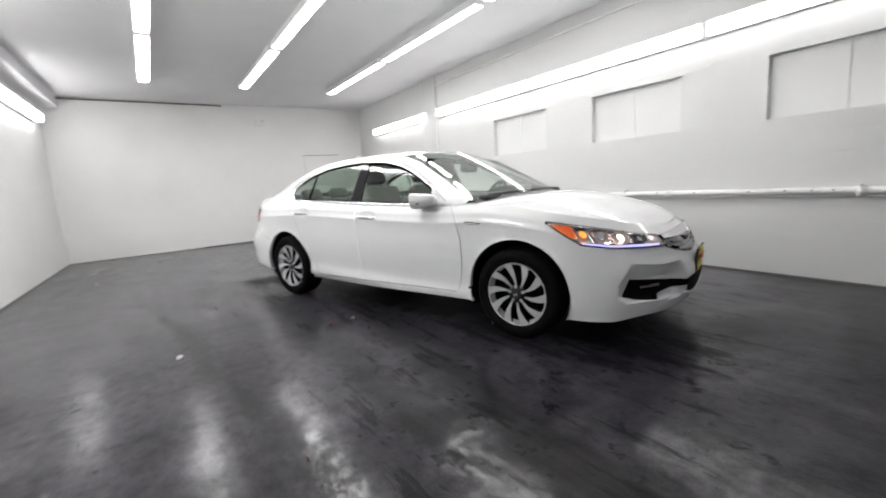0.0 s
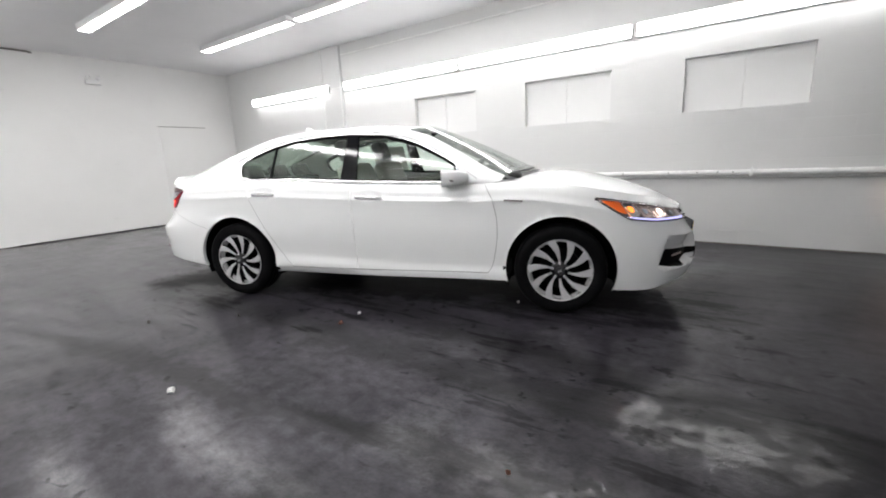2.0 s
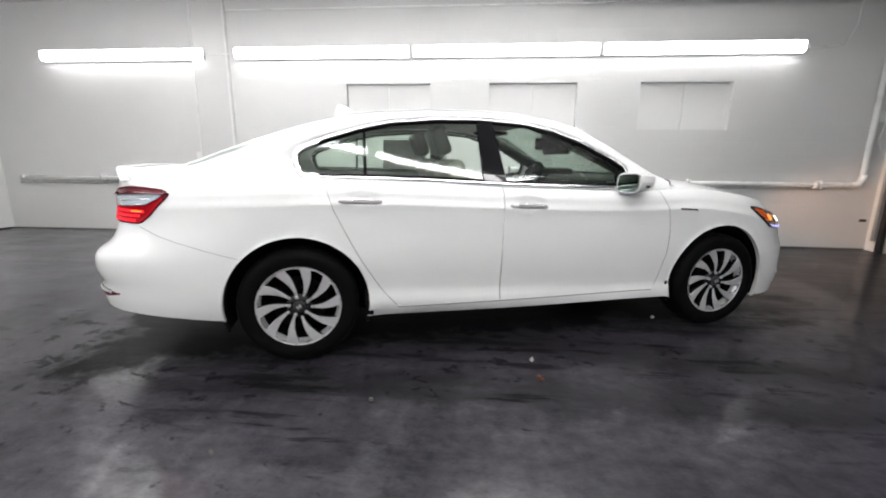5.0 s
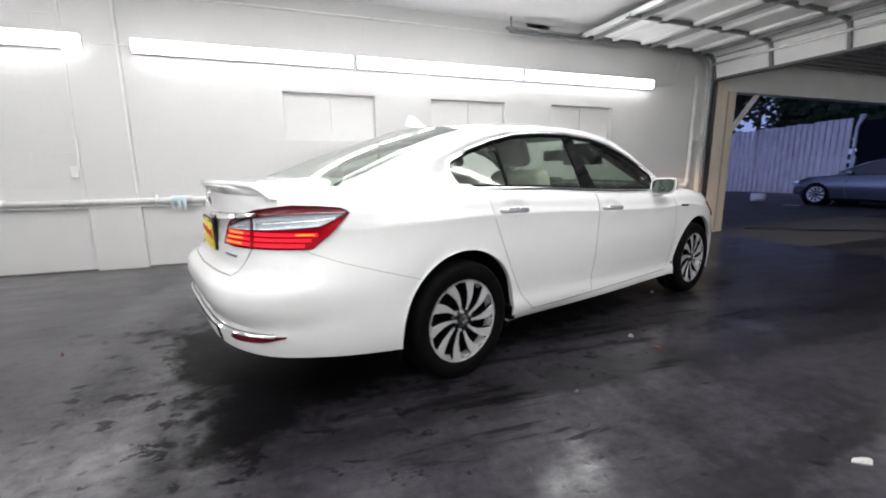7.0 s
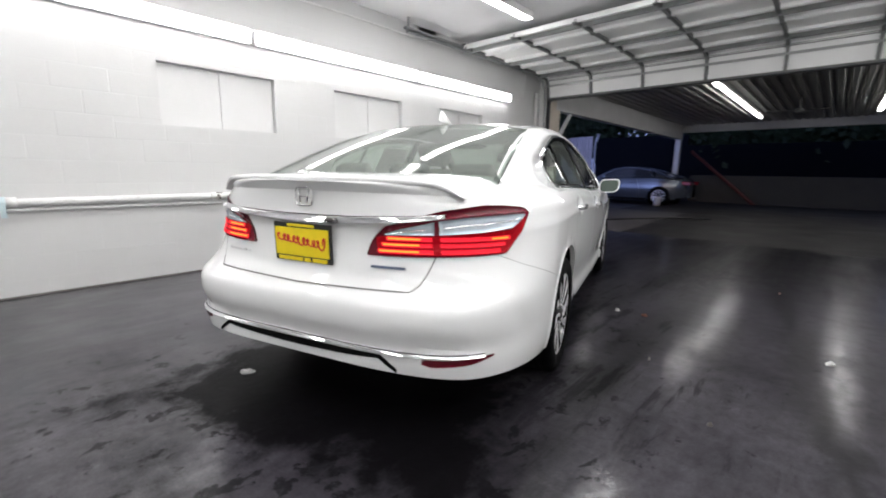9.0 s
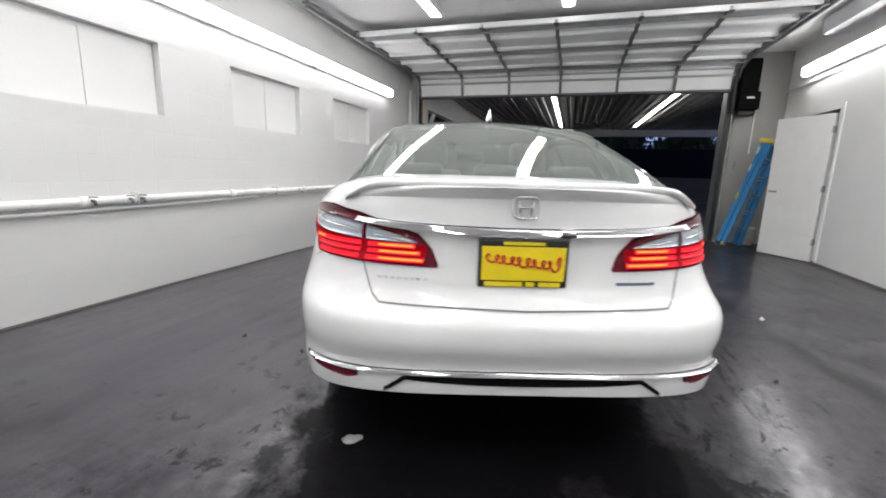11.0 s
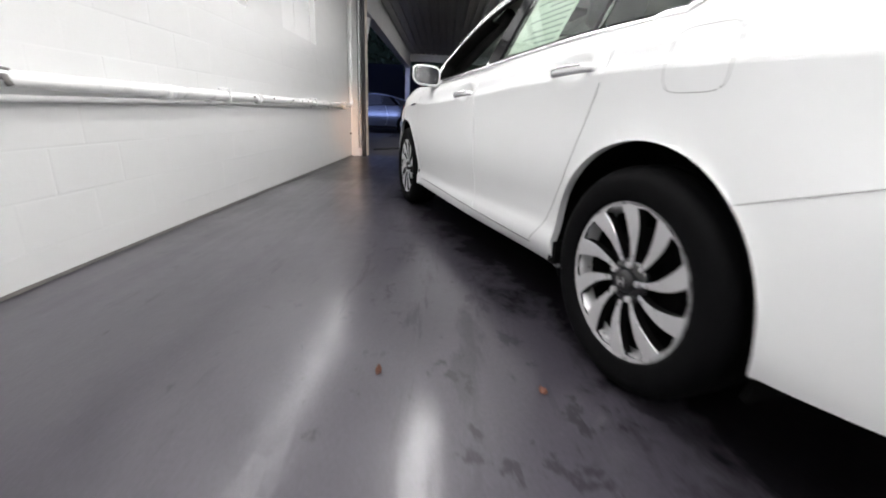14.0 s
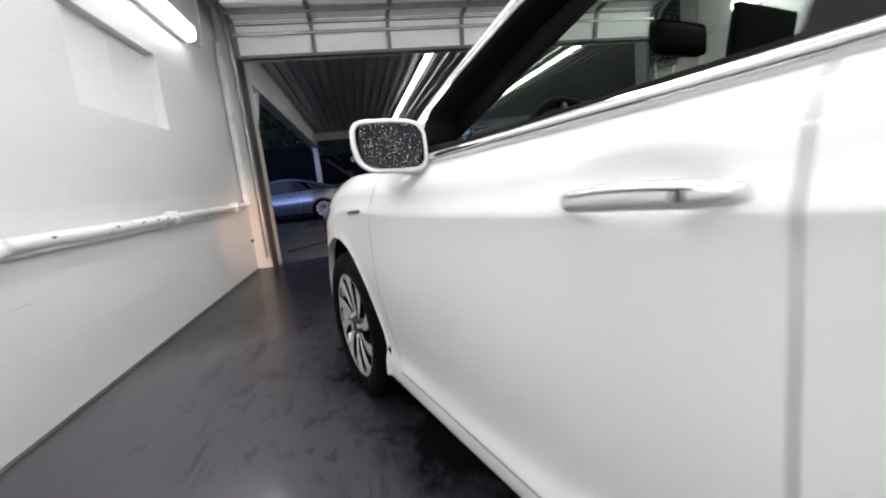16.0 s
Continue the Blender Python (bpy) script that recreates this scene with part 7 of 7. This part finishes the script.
# ---- litter and marks on the floor ----
def scrap(name, x, y, size, material, label, seed, turn=0.0):
    rnd = random.Random(seed)
    n = 9
    ring = [Vector((size * (0.6 + 0.5 * rnd.random()) * math.cos(2 * math.pi * k / n), 0.6 * size * (0.6 + 0.5 * rnd.random()) * math.sin(2 * math.pi * k / n), 0.002 + 0.010 * rnd.random())) for k in range(n)]
    pts = ring + [Vector((v.x * 0.5, v.y * 0.5, v.z + 0.006 + 0.008 * rnd.random())) for v in ring] + [Vector((0, 0, 0.012))] + [Vector((v.x * 0.9, v.y * 0.9, 0.0)) for v in ring]
    f = []
    for k in range(n):
        q = (k + 1) % n
        f += [(k, q, n + q, n + k), (n + k, n + q, 2 * n), (k, 2 * n + 1 + k, 2 * n + 1 + q, q)]
    f.append(tuple(2 * n + 1 + k for k in range(n)))
    ob = thing(name, (pts, f), material, label, "litter", "litter on the floor")
    ob.matrix_basis = pose(x, y, floor_z(y), 0, 0, turn)
    return ob


scrap("paper_scrap", 2.46, 5.805, 0.055, "litter", "crumpled white paper scrap on the floor", 1, 30)
scrap("paper_scrap", 0.09, 3.325, 0.042, "litter", "crumpled white paper scrap on the floor", 2, 70)
scrap("paper_scrap", 1.40, 3.23, 0.022, "litter", "small white paper bit on the floor", 3, 10)
scrap("paper_scrap", 2.18, 2.25, 0.016, "litter", "small white paper bit on the floor", 4, 50)
scrap("dry_leaf", 1.19, 3.21, 0.029, "dry_leaf", "small red-brown leaf on the floor", 5, 20)
scrap("dry_leaf", 3.65, 5.08, 0.018, "dry_leaf", "small brown leaf on the floor", 6, 80)
scrap("dry_leaf", 3.16, 5.15, 0.019, "dry_leaf", "small brown leaf on the floor", 7, 140)
scrap("dry_leaf", 0.47, 1.54, 0.014, "dry_leaf", "small brown leaf on the floor", 8, 60)
scrap("dry_leaf", 2.39, 6.80, 0.016, "dry_leaf", "small brown leaf on the floor", 9, 15)
scrap("grit_lump", 0.48, 4.58, 0.012, "grime", "small dark crumb on the floor", 10, 15)
scrap("grit_lump", 0.9, 4.05, 0.014, "grime", "small dark crumb on the floor", 11, 75)
# masking tape round the pipe
tape = empty("pipe_tape", None, "loose pale blue tape hanging from the pipe", "tape")
part("tape_wrap", tube([(XR - 0.06, 6.58, 0.812), (XR - 0.06, 6.74, 0.812)], 0.045, 14), "tape_blue", tape)
for k, (y, d) in enumerate(((6.60, 0.10), (6.66, 0.07), (6.73, 0.09))):
    part("tape_tail", box(XR - 0.112, XR - 0.108, y - 0.018, y + 0.018, 0.79 - d, 0.80, turn=Matrix.Translation((0, 0, 0))), "tape_blue", tape)

# ---- painted blocks of the right wall ----
def block_mesh(length, height):
    g, d, b = 0.0006, 0.0006, 0.007
    out = []
    for x, i in ((0.001, g), (-d + 0.001, g), (-d, g + b)):
        out += [(x, i, i), (x, length - i, i), (x, length - i, height - i), (x, i, height - i)]
    f = [(8, 9, 10, 11)]
    for r in (0, 4):
        f += [(r + k, r + (k + 1) % 4, r + 4 + (k + 1) % 4, r + 4 + k) for k in range(4)]
    return out, f


def lay_blocks():
    rnd = random.Random(11)
    course, long, sizes, rest, laid = 0.2035, 0.406, {}, [], 0
    for r in range(17):
        z0 = r * course - 0.06
        y = YG + 0.003 - (0.203 if r % 2 else 0.0)
        while y < YF - 0.01:
            y0, y1 = max(y, YG + 0.003), min(y + long, YF - 0.003)
            y += long
            clash = [(a, b) for a, b in WINDOWS if y0 < b and y1 > a and z0 < W_TOP and z0 + course > W_LOW]
            spans = [(y0, y1)]
            low, high = z0, z0 + course
            if clash:
                a, b = clash[0]
                if low < W_LOW - 0.03:
                    high = W_LOW - 0.001
                elif high > W_TOP + 0.03:
                    low = W_TOP + 0.001
                else:
                    spans = [(p, q) for p, q in ((y0, min(y1, a - 0.001)), (max(y0, b + 0.001), y1)) if q - p > 0.03]
            for p, q in spans:
                if q - p < 0.03:
                    continue
                key = (round(q - p, 3), round(high - low, 3))
                at = Vector((XR + rnd.uniform(-0.0006, 0.0006), p, low))
                if r < 8 and p > -1.8 and p < 7.2 and laid < 290:
                    if key not in sizes:
                        me = bpy.data.meshes.new("block")
                        v, f = block_mesh(*key)
                        me.from_pydata(v, [], f)
                        me.materials.append(M["block"])
                        sizes[key] = me
                    ob = new("block", sizes[key])
                    ob.parent = right_wall
                    ob.matrix_basis = Matrix.Translation(at)
                    laid += 1
                else:
                    v, f = block_mesh(*key)
                    rest.append(([Vector(c) + at for c in v], f))
    more = part("upper_blocks", joined(*rest), "block", right_wall)
    tagged(more, kind="stuff")


lay_blocks()
